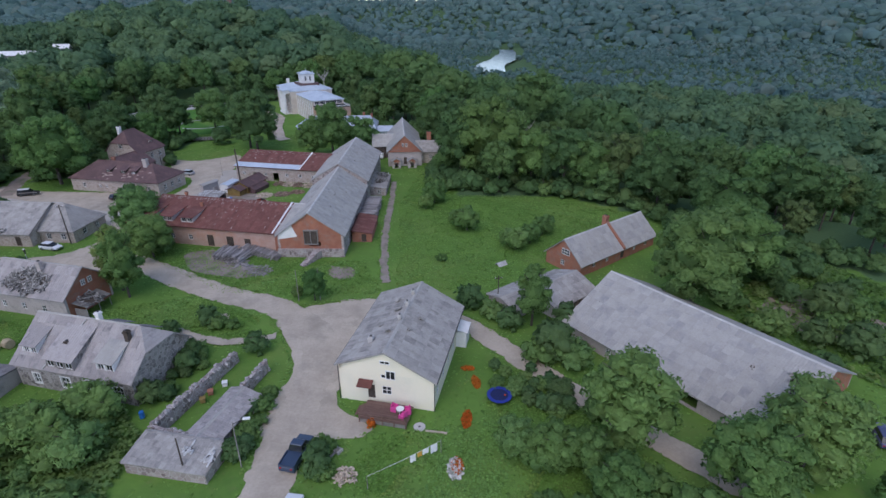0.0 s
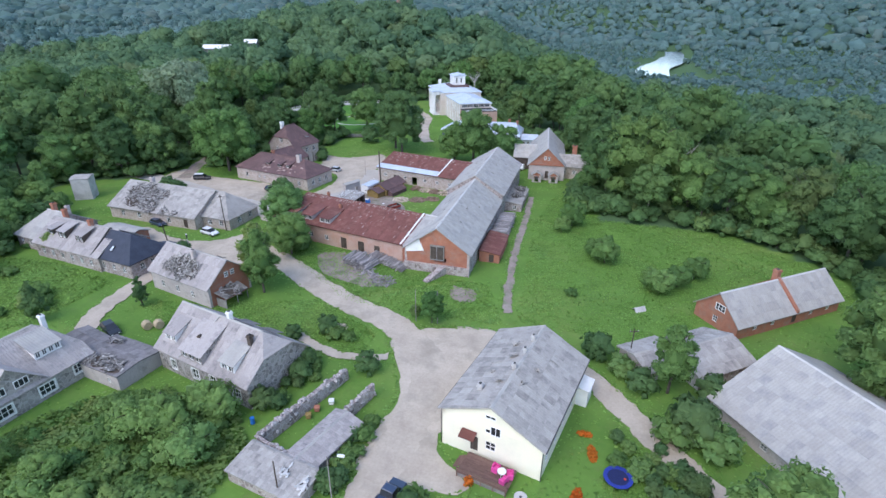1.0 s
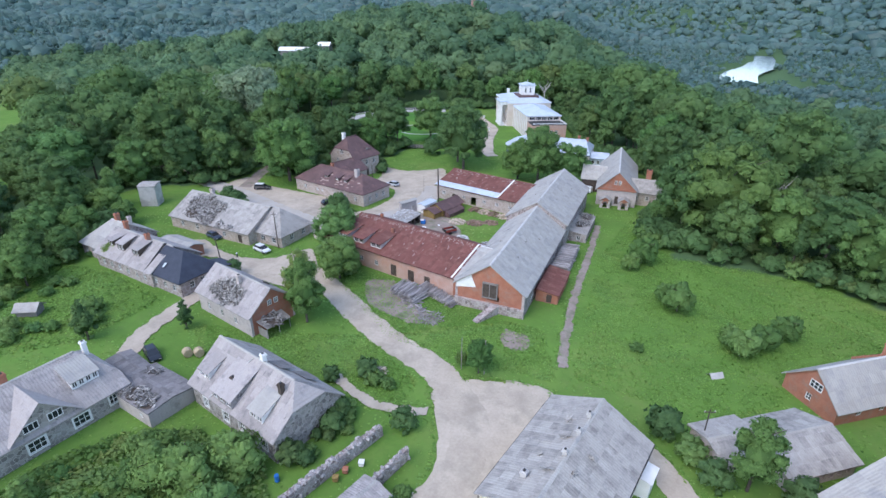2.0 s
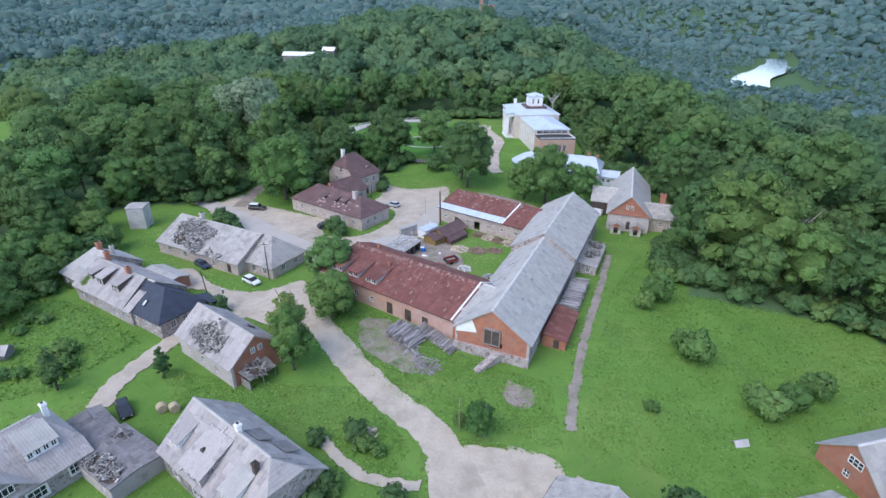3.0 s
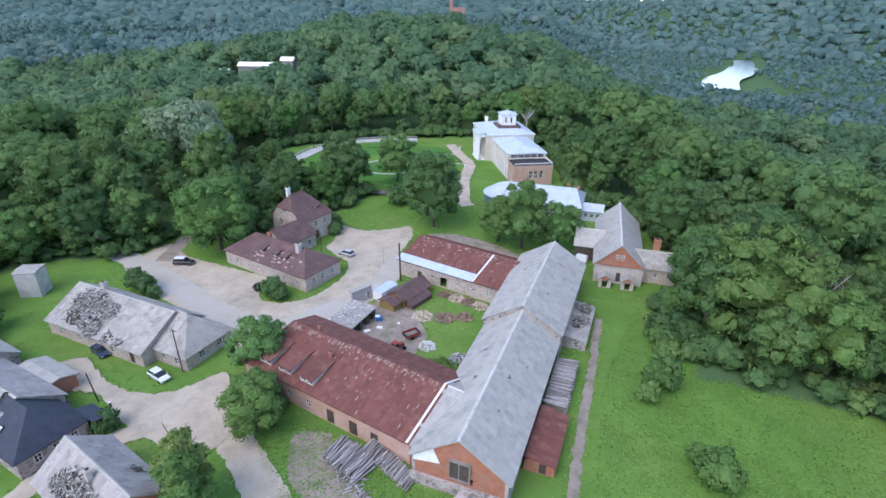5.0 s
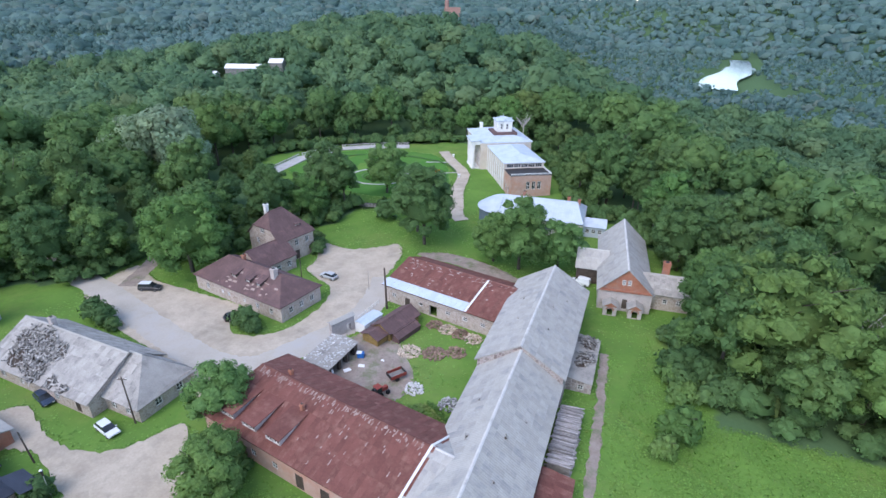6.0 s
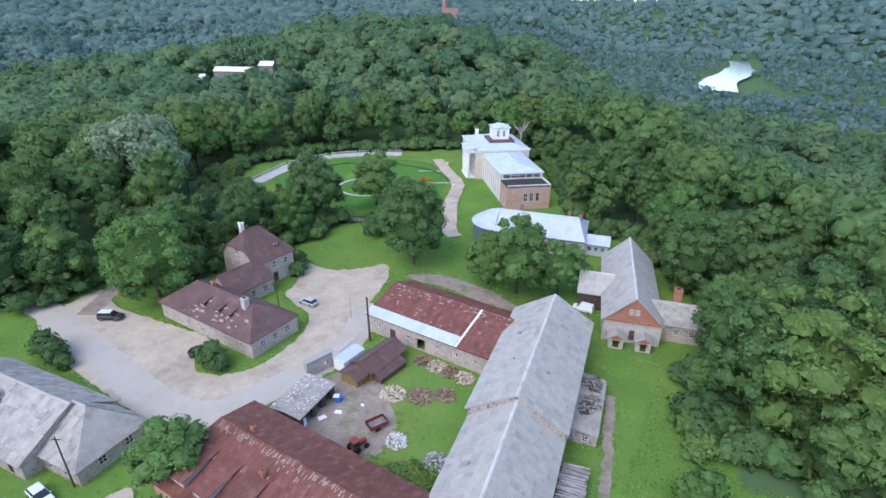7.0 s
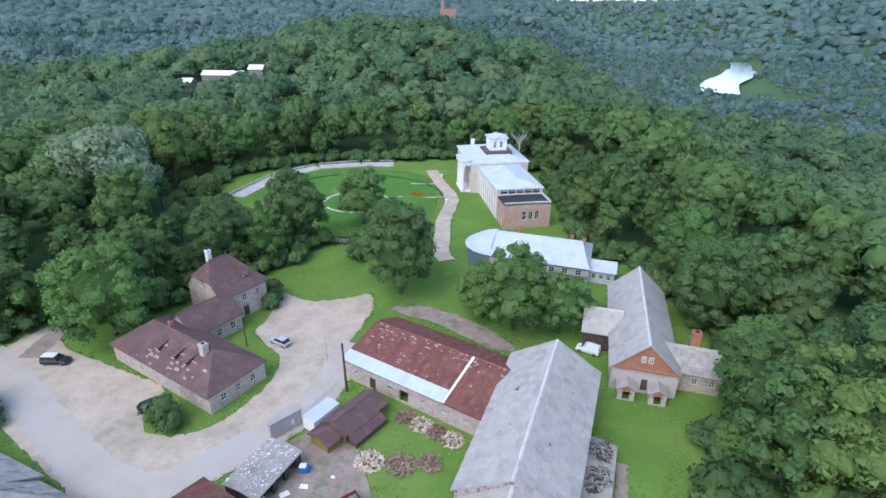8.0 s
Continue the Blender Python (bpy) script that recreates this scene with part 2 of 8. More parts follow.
def box(bm, x0, x1, y0, y1, z0, z1, m=None):
    vs = [bm.verts.new(p) for p in ((x0, y0, z0), (x1, y0, z0), (x1, y1, z0), (x0, y1, z0), (x0, y0, z1), (x1, y0, z1), (x1, y1, z1), (x0, y1, z1))]
    if m is not None:
        for v in vs:
            v.co = m @ v.co
    for f in ((3, 2, 1, 0), (4, 5, 6, 7), (0, 1, 5, 4), (1, 2, 6, 5), (2, 3, 7, 6), (3, 0, 4, 7)):
        bm.faces.new([vs[i] for i in f])
    return vs


def prism(bm, top, drop):
    """A slab: the polygon top, and the same drop below it."""
    a = [bm.verts.new(p) for p in top]
    b = [bm.verts.new((p[0], p[1], p[2] - drop)) for p in top]
    n = len(a)
    bm.faces.new(a)
    bm.faces.new(b[::-1])
    for i in range(n):
        bm.faces.new((a[i], b[i], b[(i + 1) % n], a[(i + 1) % n]))


def weld(bm):
    """Joins boxes that touch into one shell, without the faces between them."""
    bmesh.ops.remove_doubles(bm, verts=bm.verts, dist=0.002)
    bm.verts.index_update()
    seen = collections.defaultdict(list)
    for f in bm.faces:
        seen[frozenset(v.index for v in f.verts)].append(f)
    bmesh.ops.delete(bm, geom=[f for k in seen.values() if len(k) > 1 for f in k], context="FACES_ONLY")


def tube(bm, p0, p1, r0, r1, n=8):
    p0, p1 = Vector(p0), Vector(p1)
    q = (p1 - p0).to_track_quat("Z", "Y").to_matrix()
    ring = lambda p, r: [bm.verts.new(p + q @ Vector((r * math.cos(2 * math.pi * i / n), r * math.sin(2 * math.pi * i / n), 0))) for i in range(n)]
    a, b = ring(p0, r0), ring(p1, r1)
    for i in range(n):
        bm.faces.new((a[i], a[(i + 1) % n], b[(i + 1) % n], b[i]))
    bm.faces.new(a[::-1]), bm.faces.new(b)


def thing(name, x, y, ang=0, z=0, label="", category="", group="", kind=""):
    ob = new(name)
    ob.empty_display_size = 0.2
    ob.matrix_basis = pose(x, y, z, 0, 0, ang)
    return tagged(ob, label, category, group, kind)


# ---- the lie of the land ----
RIVER = ((1500, 250), (900, 560), (560, 740), (300, 860), (92, 1030), (98, 1190), (139, 1330), (166, 1500), (176, 1640), (60, 1950), (-150, 2500), (-300, 4900))


def river_distance(x, y):
    best = 1e9 + 0 * x
    for (ax, ay), (bx, by) in zip(RIVER, RIVER[1:]):
        dx, dy = bx - ax, by - ay
        s = np.clip(((x - ax) * dx + (y - ay) * dy) / (dx * dx + dy * dy), 0, 1)
        best = np.minimum(best, np.hypot(x - ax - s * dx, y - ay - s * dy))
    return best


def smooth(a, b, v):
    s = np.clip((v - a) / (b - a), 0, 1)
    return s * s * (3 - 2 * s)


def land(x, y):
    """Height of the ground."""
    x, y = np.asarray(x, float), np.asarray(y, float)
    r = np.hypot(x + 40, y - 110)
    d = river_distance(x, y)
    valley = (-61.5 * (1 - smooth(130, 620, d)) - 6 * (1 - smooth(40, 62, d))) * (1 - 0.9 * smooth(2000, 2900, r))
    waves = 7 * np.sin(x / 130 + 1.3) * np.sin(y / 170 + 0.4) + 12 * np.sin(x / 410 + y / 530) + 5 * np.sin(x / 61 + 2 * np.sin(y / 83))
    far = 84 * smooth(1500, 3900, r) * np.maximum(smooth(200, 900, d), smooth(1900, 2900, r))
    flat = smooth(180, 420, r)
    brow = np.interp(y, (-100, 20, 100, 125, 145, 170, 200, 230, 260, 300, 400, 600, 1200), (190, 135, 95, 66, 32, 16, 8, -4, -20, -42, -90, -150, -300))
    slope = -46 * smooth(10, 150, x - brow) * smooth(130, 620, d) * (1 - smooth(1300, 1900, r))
    hill = 17 * np.exp(-((x + 175) / 150) ** 2 - ((y - 480) / 120) ** 2) + 10 * np.exp(-((x + 330) / 130) ** 2 - ((y - 420) / 110) ** 2)
    small = 0.25 * np.sin(x / 9.0 + 1.1 * np.sin(y / 13.0)) * np.sin(y / 11.0) * smooth(40, 70, r)
    return flat * (valley + waves * smooth(120, 420, d) + far) + hill * smooth(285, 400, y) + slope + small * (1 - flat)


def sheet_axis(near, step, last, grow):
    out, s = [0.0], step
    while out[-1] < last:
        if out[-1] > near:
            s *= grow
        out.append(out[-1] + s)
    return np.array(out)


def grid_mesh(name, X, Y, Z, mat):
    ny, nx = X.shape
    me = bpy.data.meshes.new(name)
    idx = np.arange(nx * ny).reshape(ny, nx)
    quads = np.stack([idx[:-1, :-1], idx[:-1, 1:], idx[1:, 1:], idx[1:, :-1]], -1).reshape(-1, 4)
    me.from_pydata(np.stack([X, Y, Z], -1).reshape(-1, 3), [], quads)
    me.materials.append(mat)
    me.shade_smooth()
    return me


gx = sheet_axis(210, 4.0, 4900, 1.06)
gx = np.concatenate([-gx[:0:-1], gx]) - 40
gy = sheet_axis(240, 4.0, 4800, 1.06)
gy = np.concatenate([-sheet_axis(160, 5.0, 900, 1.2)[:0:-1], gy]) + 110
X, Y = np.meshgrid(gx, gy)
CLEAR = ((95, -60), (110, 20), (92, 62), (75, 95), (52, 104), (47, 122), (32, 135), (20, 138), (4, 138), (-2, 146), (-4, 158), (0, 166), (2, 180), (-8, 200), (-18, 214), (-32, 222), (-38, 240),
         (-45, 262), (-55, 288), (-72, 296), (-100, 290), (-118, 280), (-140, 268), (-158, 244), (-156, 226), (-134, 211), (-112, 205), (-96, 205), (-94, 192), (-97, 180), (-104, 170), (-107, 158), (-112, 152), (-120, 148), (-124, 158), (-130, 158), (-126, 146), (-127, 132), (-145, 125), (-150, 112),
         (-142, 104), (-126, 98), (-124, 78), (-128, 58), (-118, 30), (-100, -60))
MEADOW = ((-160, 90), (-190, 116), (-228, 146), (-330, 212), (-440, 246), (-440, 140), (-240, 66))


def in_poly(poly, x, y):
    hit = np.zeros(x.shape, bool)
    for (ax, ay), (bx, by) in zip(poly, poly[1:] + poly[:1]):
        c = (ay > y) != (by > y)
        hit ^= c & (x < (bx - ax) * (y - ay) / (by - ay if by != ay else 1e-9) + ax)
    return hit


def blended_ground():
    """The meadow's grass, with coarse herbage in patches, passing into woodland floor where the woods begin."""
    m = meadow.copy()
    m.name = "meadow_and_woodland_floor"
    N, K = m.node_tree.nodes, m.node_tree.links
    b = N["Principled BSDF"]
    col = b.inputs["Base Color"].links[0].from_socket
    tc, at = N.new("ShaderNodeTexCoord"), N.new("ShaderNodeAttribute")
    at.attribute_name = "wooded"

    def patches(scale, lo, hi, c0, c1, base, top, extra=None):
        n, r, x, fine, y = N.new("ShaderNodeTexNoise"), N.new("ShaderNodeMapRange"), N.new("ShaderNodeMix"), N.new("ShaderNodeTexNoise"), N.new("ShaderNodeMix")
        n.inputs["Scale"].default_value, n.inputs["Detail"].default_value, n.inputs["Roughness"].default_value = scale, 8, 0.72
        fine.inputs["Scale"].default_value, fine.inputs["Detail"].default_value = 1.7, 5
        for q in (n, fine):
            K.new(tc.outputs["Object"], q.inputs["Vector"])
        src = n.outputs["Fac"]
        if extra:
            a = N.new("ShaderNodeMath")
            a.operation = "MULTIPLY_ADD"
            K.new(extra, a.inputs[0])
            a.inputs[1].default_value = 1.0
            K.new(src, a.inputs[2])
            src = a.outputs[0]
        r.inputs["From Min"].default_value, r.inputs["From Max"].default_value, r.inputs["To Max"].default_value = lo, hi, top
        K.new(src, r.inputs["Value"])
        x.data_type = y.data_type = "RGBA"
        x.inputs[6].default_value, x.inputs[7].default_value = (*c0, 1), (*c1, 1)
        K.new(fine.outputs["Fac"], x.inputs["Factor"])
        K.new(r.outputs["Result"], y.inputs["Factor"])
        K.new(base, y.inputs[6])
        K.new(x.outputs[2], y.inputs[7])
        return y.outputs[2]

    col = patches(0.16, 0.47, 0.66, (0.072, 0.148, 0.034), (0.122, 0.205, 0.050), col, 0.55)
    col = patches(1.1, 0.50, 0.72, (0.080, 0.165, 0.038), (0.125, 0.215, 0.048), col, 0.4)
    col = patches(0.55, 0.56, 0.74, (0.13, 0.15, 0.06), (0.20, 0.22, 0.085), col, 0.6)
    col = patches(0.3, 1.15, 1.4, (0.062, 0.118, 0.050), (0.100, 0.165, 0.075), col, 1.0, at.outputs["Fac"])
    K.new(col, b.inputs["Base Color"])
    return m


ground = tagged(new("ground", grid_mesh("ground", X, Y, land(X, Y), blended_ground())), "uneven green meadow and wooded land", "ground", kind="structure")
wooded = (~in_poly(CLEAR, X, Y) & ~in_poly(MEADOW, X, Y)).astype(np.float32)
ground.data.attributes.new("wooded", "FLOAT", "POINT").data.foreach_set("value", wooded.ravel())


def smooth_loop(pts, closed, per=6):
    """Points on a smooth curve through pts."""
    p = [Vector((x, y, 0)) for x, y in pts]
    n = len(p)
    out = []
    for i in range(n if closed else n - 1):
        a, b, c, d = (p[(i - 1) % n], p[i], p[(i + 1) % n], p[(i + 2) % n]) if closed else (p[max(i - 1, 0)], p[i], p[i + 1], p[min(i + 2, n - 1)])
        for k in range(per):
            t = k / per
            out.append(0.5 * ((2 * b) + (c - a) * t + (2 * a - 5 * b + 4 * c - d) * t * t + (3 * b - a - 3 * c + d) * t ** 3))
    if not closed:
        out.append(p[-1])
    return out


ROADS = []


def patch(name, pts, mat, lift, label, category, per=6, rough=0.4):
    """A ground patch with an uneven rim, lying on the land."""
    ROADS.append((pts, 0))
    loop = smooth_loop(pts, True, per)
    bm = bmesh.new()
    vs = []
    fine = []
    for a, b in zip(loop, loop[1:] + loop[:1]):
        k = max(1, int((b - a).length / 0.7))
        fine += [a.lerp(b, i / k) for i in range(k)]
    for p in fine:
        j = 1.6 * rough * noise.noise(p * 0.45) + 1.2 * rough * noise.noise(p * 1.3 + Vector((5, 2, 0)))
        q = p + Vector((j, -j, 0))
        vs.append(bm.verts.new((q.x, q.y, 0)))
    f = bm.faces.new(vs)
    bmesh.ops.triangulate(bm, faces=[f])
    bmesh.ops.subdivide_edges(bm, edges=[e for e in bm.edges if e.calc_length() > 12], cuts=2, use_grid_fill=True)
    for v in bm.verts:
        v.co.z = float(land(v.co.x, v.co.y)) + lift
    bmesh.ops.recalc_face_normals(bm, faces=bm.faces)
    if sum(f.normal.z for f in bm.faces) < 0:
        bmesh.ops.reverse_faces(bm, faces=bm.faces)
    return tagged(part(name, bm, mat), label, category, kind="structure")


def strip(name, pts, width, mat, lift, label, category, per=8, rough=0.35):
    """A road along pts, with uneven edges."""
    ROADS.append((pts, width))
    line = smooth_loop(pts, False, per * 3)
    bm = bmesh.new()
    rows = []
    for i, p in enumerate(line):
        d = (line[min(i + 1, len(line) - 1)] - line[max(i - 1, 0)]).normalized()
        n = Vector((-d.y, d.x, 0))
        row = []
        for k in range(5):
            s = (k / 4 - 0.5) * width
            if k in (0, 4):
                s += 1.2 * rough * noise.noise(p * 0.6 + Vector((k * 9, 0, 0))) + 0.8 * rough * noise.noise(p * 1.9 + Vector((k * 7, 3, 0)))
            q = p + n * s
            row.append(bm.verts.new((q.x, q.y, float(land(q.x, q.y)) + lift - (0.03 if k in (0, 4) else 0))))
        rows.append(row)
    for a, b in zip(rows, rows[1:]):
        for k in range(4):
            bm.faces.new((a[k + 1], a[k], b[k], b[k + 1]))
    bmesh.ops.recalc_face_normals(bm, faces=bm.faces)
    if sum(f.normal.z for f in bm.faces) < 0:
        bmesh.ops.reverse_faces(bm, faces=bm.faces)
    return tagged(part(name, bm, mat), label, category, kind="structure")


strip("road", [(-30, -70), (-21, -20), (-19, 20), (-18.7, 41), (-19, 50), (-18, 62), (-20, 71), (-28, 79), (-42, 85), (-58, 94.5), (-64, 97.5), (-68, 99)], 5.2, gravel, 0.09, "pale dusty gravel road through the estate", "road")
patch("yard", [(-22, 50), (-21.5, 63), (-25, 71), (-27, 75), (-22, 80), (-12, 82), (-9, 76), (-12, 66), (-14, 56), (-10, 52), (-9, 50.5), (-14, 49)], gravel, 0.06, "pale gravel yard at the road fork", "yard")
strip("lane", [(-9, 79), (2, 75), (7, 69.5), (14, 61), (22, 52.5), (30, 44), (40, 33), (58, 10), (80, -30)], 3.6, gravel, 0.12, "narrow gravel lane past the yellow house", "lane")
patch("yard", [(-99.5, 101.5), (-101, 96.8), (-93, 94.6), (-89, 95.6), (-83, 94), (-78.6, 92.2), (-73, 91.4), (-64, 91.5), (-62, 96), (-67, 102), (-72.6, 107.6), (-75.8, 103), (-78, 100.2), (-82, 98.3), (-90, 98.6)], gravel, 0.15, "pale sandy yard before the ruin", "yard")
patch("car_park", [(-124, 131), (-125, 145), (-115, 141), (-103, 140), (-88.5, 138.8), (-86.2, 133), (-82.4, 130), (-77, 131.7), (-73.8, 136.5), (-72.8, 145.5), (-75.5, 153), (-80.5, 155.5), (-85.5, 158.5), (-86, 163.5), (-91, 173.5), (-84, 172.5), (-78, 174), (-71.5, 180), (-67.5, 173.5), (-66, 161), (-62.5, 151), (-64, 140), (-66, 131), (-68, 124), (-74, 113), (-80, 117), (-92, 120), (-105, 123), (-116, 127)], gravel, 0.06, "wide pale gravel parking ground between the houses", "car park")
strip("road", [(-150, 140), (-124, 133.5), (-110, 129.5), (-95, 125), (-82, 121.5), (-73, 123), (-68, 131), (-63.5, 142), (-63.5, 152), (-66, 162)], 6.0, asphalt, 0.11, "pale worn asphalt road along the parking ground", "road")
strip("track", [(-11, 88), (-12.4, 98), (-13.4, 110), (-13.8, 120), (-14.3, 138), (-15, 150)], 1.5, dirt, 0.07, "worn earth track beside the barn", "track")
strip("lane", [(-74, 93), (-79, 86), (-79.5, 78), (-78, 68), (-76.6, 65), (-75.5, 63)], 3.4, gravel, 0.18, "short gravel lane between the stone houses", "lane")
strip("footpath", [(-42, 72), (-36, 69.5), (-32, 69), (-26, 70.5)], 1.6, gravel, 0.16, "sandy footpath over the green", "footpath")
strip("lane", [(-118, 136), (-121, 143), (-124, 150), (-127, 160)], 4, dirt, 0.1, "earth lane into the woods", "lane")
strip("drive", [(-61, 202.5), (-64, 206), (-67, 214), (-72, 229), (-76, 247), (-86, 262), (-95, 276)], 4.5, gravel, 0.22, "pale gravel drive up to the manor", "drive")
patch("farmyard", [(-58, 124), (-61.5, 131), (-60, 139), (-53, 140), (-49, 136), (-45, 131), (-45, 125), (-51, 121.5)], dirt, 0.05, "trodden earth farmyard", "yard")


# ---- buildings ----
def wall_panel(bm, p0, p1, z0, z1, openings, t=0.45):
    """A wall from p0 to p1, with openings through it: (middle along the wall, sill, width, height). The outside is on the right of p0 to p1."""
    p0, p1 = Vector((*p0, 0)), Vector((*p1, 0))
    ln = (p1 - p0).length
    d = (p1 - p0) / ln
    m = Matrix(((d.x, -d.y, 0, p0.x), (d.y, d.x, 0, p0.y), (0, 0, 1, 0), (0, 0, 0, 1)))
    xs, zs = {0.0, ln}, {z0, z1}
    for c, s, w, h in openings:
        xs |= {c - w / 2, c + w / 2}
        zs |= {s, s + h}
    xs, zs = sorted(xs), sorted(zs)
    for a, b in zip(xs, xs[1:]):
        run = None
        for c, e in zip(zs, zs[1:]):
            mx, mz = (a + b) / 2, (c + e) / 2
            hole = any(abs(mx - o[0]) < o[2] / 2 and o[1] < mz < o[1] + o[3] for o in openings)
            if not hole:
                run = (run[0], e) if run else (c, e)
            if run and (hole or e == zs[-1]):
                box(bm, a, b, 0, t, run[0], run[1], m)
                run = None
    return m


WINDOWS = {}


def window(parent, m, w, h, cols=2, rows=2, mat=None, door=False):
    """A window in its opening: a white frame with bars, a dark pane and a sill."""
    mat = mat or window_white
    key = (round(w, 2), round(h, 2), cols, rows, mat.name, door)
    if key not in WINDOWS:
        bm = bmesh.new()
        f = 0.09
        xs = [0, f] + [w * i / cols + d for i in range(1, cols) for d in (-0.035, 0.035)] + [w - f, w]
        zs = [0, f] + [h * i / rows + d for i in range(1, rows) for d in (-0.03, 0.03)] + [h - f, h]
        for i in range(len(xs) - 1):
            for k in range(len(zs) - 1):
                if i % 2 == 0 or k % 2 == 0:
                    box(bm, xs[i], xs[i + 1], 0.06, 0.16, zs[k], zs[k + 1])
        weld(bm)
        if door:
            box(bm, f, w - f, 0.1, 0.14, f, h - f)
        fm = bpy.data.meshes.new("window_frame")
        bm.to_mesh(fm), bm.free()
        fm.materials.append(mat)
        bm = bmesh.new()
        box(bm, f, w - f, 0.11, 0.13, f, h - f)
        pm = bpy.data.meshes.new("pane")
        bm.to_mesh(pm), bm.free()
        pm.materials.append(glass_dark)
        WINDOWS[key] = fm, pm
    fm, pm = WINDOWS[key]
    ob = place("door" if door else "window", fm, parent, "", m)
    if not door:
        place("pane", pm, ob)
    return ob


def roof_points(L, W, eS, eN, r, ro=0.0, hips=(0, 0), half=(0, 0), over=0.45, gover=0.35):
    """The corners of a ridged roof: eaves, ridge and hips, with its overhangs. half: how far up its gable a hip begins."""
    def at(y):
        side = -W / 2 if y < ro else W / 2
        return r + (y - ro) * ((eS if y < ro else eN) - r) / (side - ro)
    x0, x1, y0, y1 = -L / 2 - gover, L / 2 + gover, -W / 2 - over, W / 2 + over
    A, B, C, D = (x0, y0, at(y0)), (x1, y0, at(y0)), (x1, y1, at(y1)), (x0, y1, at(y1))
    lerp = lambda p, q, t: tuple(a + (b - a) * t for a, b in zip(p, q))
    g0, g1 = (x0, ro, r), (x1, ro, r)
    R0, R1 = (x0 + hips[0], ro, r), (x1 - hips[1], ro, r)
    south, north, ends = [A, B], [C, D], []
    if hips[1]:
        P, Q = lerp(B, g1, half[1]), lerp(C, g1, half[1])
        if half[1]:
            south.append(P)
            north.insert(0, Q)
        ends.append([P, Q, R1])
    if hips[0]:
        P, Q = lerp(A, g0, half[0]), lerp(D, g0, half[0])
        ends.append([Q, P, R0])
    south += [R1, R0]
    if hips[0] and half[0]:
        south.append(P)
    north_full = (north[:2] if not (hips[1] and half[1]) else north[1:3])
    nf = ([Q1 for Q1 in ([lerp(C, g1, half[1])] if hips[1] and half[1] else [])])
    north = [C, D] + ([lerp(D, g0, half[0])] if hips[0] and half[0] else []) + [R0, R1] + nf
    return south, north, ends, at


def inside(poly, x, y):
    hit = False
    n = len(poly)
    for i in range(n):
        (ax, ay), (bx, by) = poly[i][:2], poly[(i + 1) % n][:2]
        if (ay > y) != (by > y) and x < (bx - ax) * (y - ay) / (by - ay) + ax:
            hit = not hit
    return hit


SHEETS = {}


def lay_sheets(roof, polys, rng, sw, sh, gap, holes, mat):
    """Lays each roofing sheet as a piece of its own; past 300 on one roof, the rest in one mesh."""
    count, rest = 0, bmesh.new()
    for n_poly, poly in enumerate(polys):
        p = [Vector(q) for q in poly]
        o, along, up, n = slope_frame(poly)
        us, vs = [(q - o).dot(along) for q in p], [(q - o).dot(up) for q in p]
        flat = list(zip(us, vs))
        v = min(vs)
        while v < max(vs) - 0.2:
            u = min(us) + rng.uniform(-0.4, 0)
            while u < max(us):
                cu, cv = u + sw / 2, v + sh / 2
                a, b = max(u, min(us)), min(u + sw * 1.02, max(us))
                top = min(v + sh * 1.08, max(vs) + 0.02)
                if all(inside(flat, e, f) for e in (a + 0.04, b - 0.04) for f in (v + 0.04, min(top, max(vs)) - 0.12)) and b - a > 0.15 and not any(inside(h, cu, cv) for h in holes) and rng.random() > gap:
                    key = (round(b - a, 1), round(top - v, 1), mat.name)
                    if key not in SHEETS:
                        bm = bmesh.new()
                        w, h = key[0], key[1]
                        k = [bm.verts.new(q) for q in ((0, 0, 0.02), (w, 0, 0.02), (w, h, 0), (0, h, 0), (0, 0, -0.02), (w, 0, -0.02))]
                        for f in ((0, 1, 2, 3), (0, 4, 5, 1), (0, 3, 4), (1, 5, 2)):
                            bm.faces.new([k[i] for i in f])
                        me = bpy.data.meshes.new("roof_sheet")
                        bm.normal_update(), bm.to_mesh(me), bm.free()
                        me.materials.append(mat)
                        SHEETS[key] = me
                    turn = rng.gauss(0, 0.006)
                    q = o + along * a + up * (v + rng.gauss(0, 0.015)) + n * (0.04 + rng.uniform(0, 0.025))
                    m = Matrix((along, up, n)).transposed().to_4x4()
                    m.translation = q
                    m = m @ Matrix.Rotation(turn, 4, "Z")
                    if count < 300:
                        place("roof_sheet", SHEETS[key], roof, "", m)
                    else:
                        w, h = b - a, top - v
                        k = [rest.verts.new(m @ Vector(c)) for c in ((0, 0, 0.02), (w, 0, 0.02), (w, h, 0), (0, h, 0), (0, 0, -0.02), (w, 0, -0.02))]
                        rest.faces.new(k[:4]), rest.faces.new((k[0], k[4], k[5], k[1]))
                    count += 1
                u += sw
            v += sh
    if count > 300:
        tagged(part("sheeting", rest, mat, roof), "", kind="stuff")
    else:
        rest.free()


def slope_frame(poly):
    """Origin, along, up and normal of a roof slope."""
    p = [Vector(q) for q in poly]
    n = (p[1] - p[0]).cross(p[2] - p[0]).normalized()
    n = -n if n.z < 0 else n
    along = Vector((1, 0, 0))
    up = n.cross(along).normalized()
    up = -up if up.z < 0 else up
    return p[0], up.cross(n), up, n


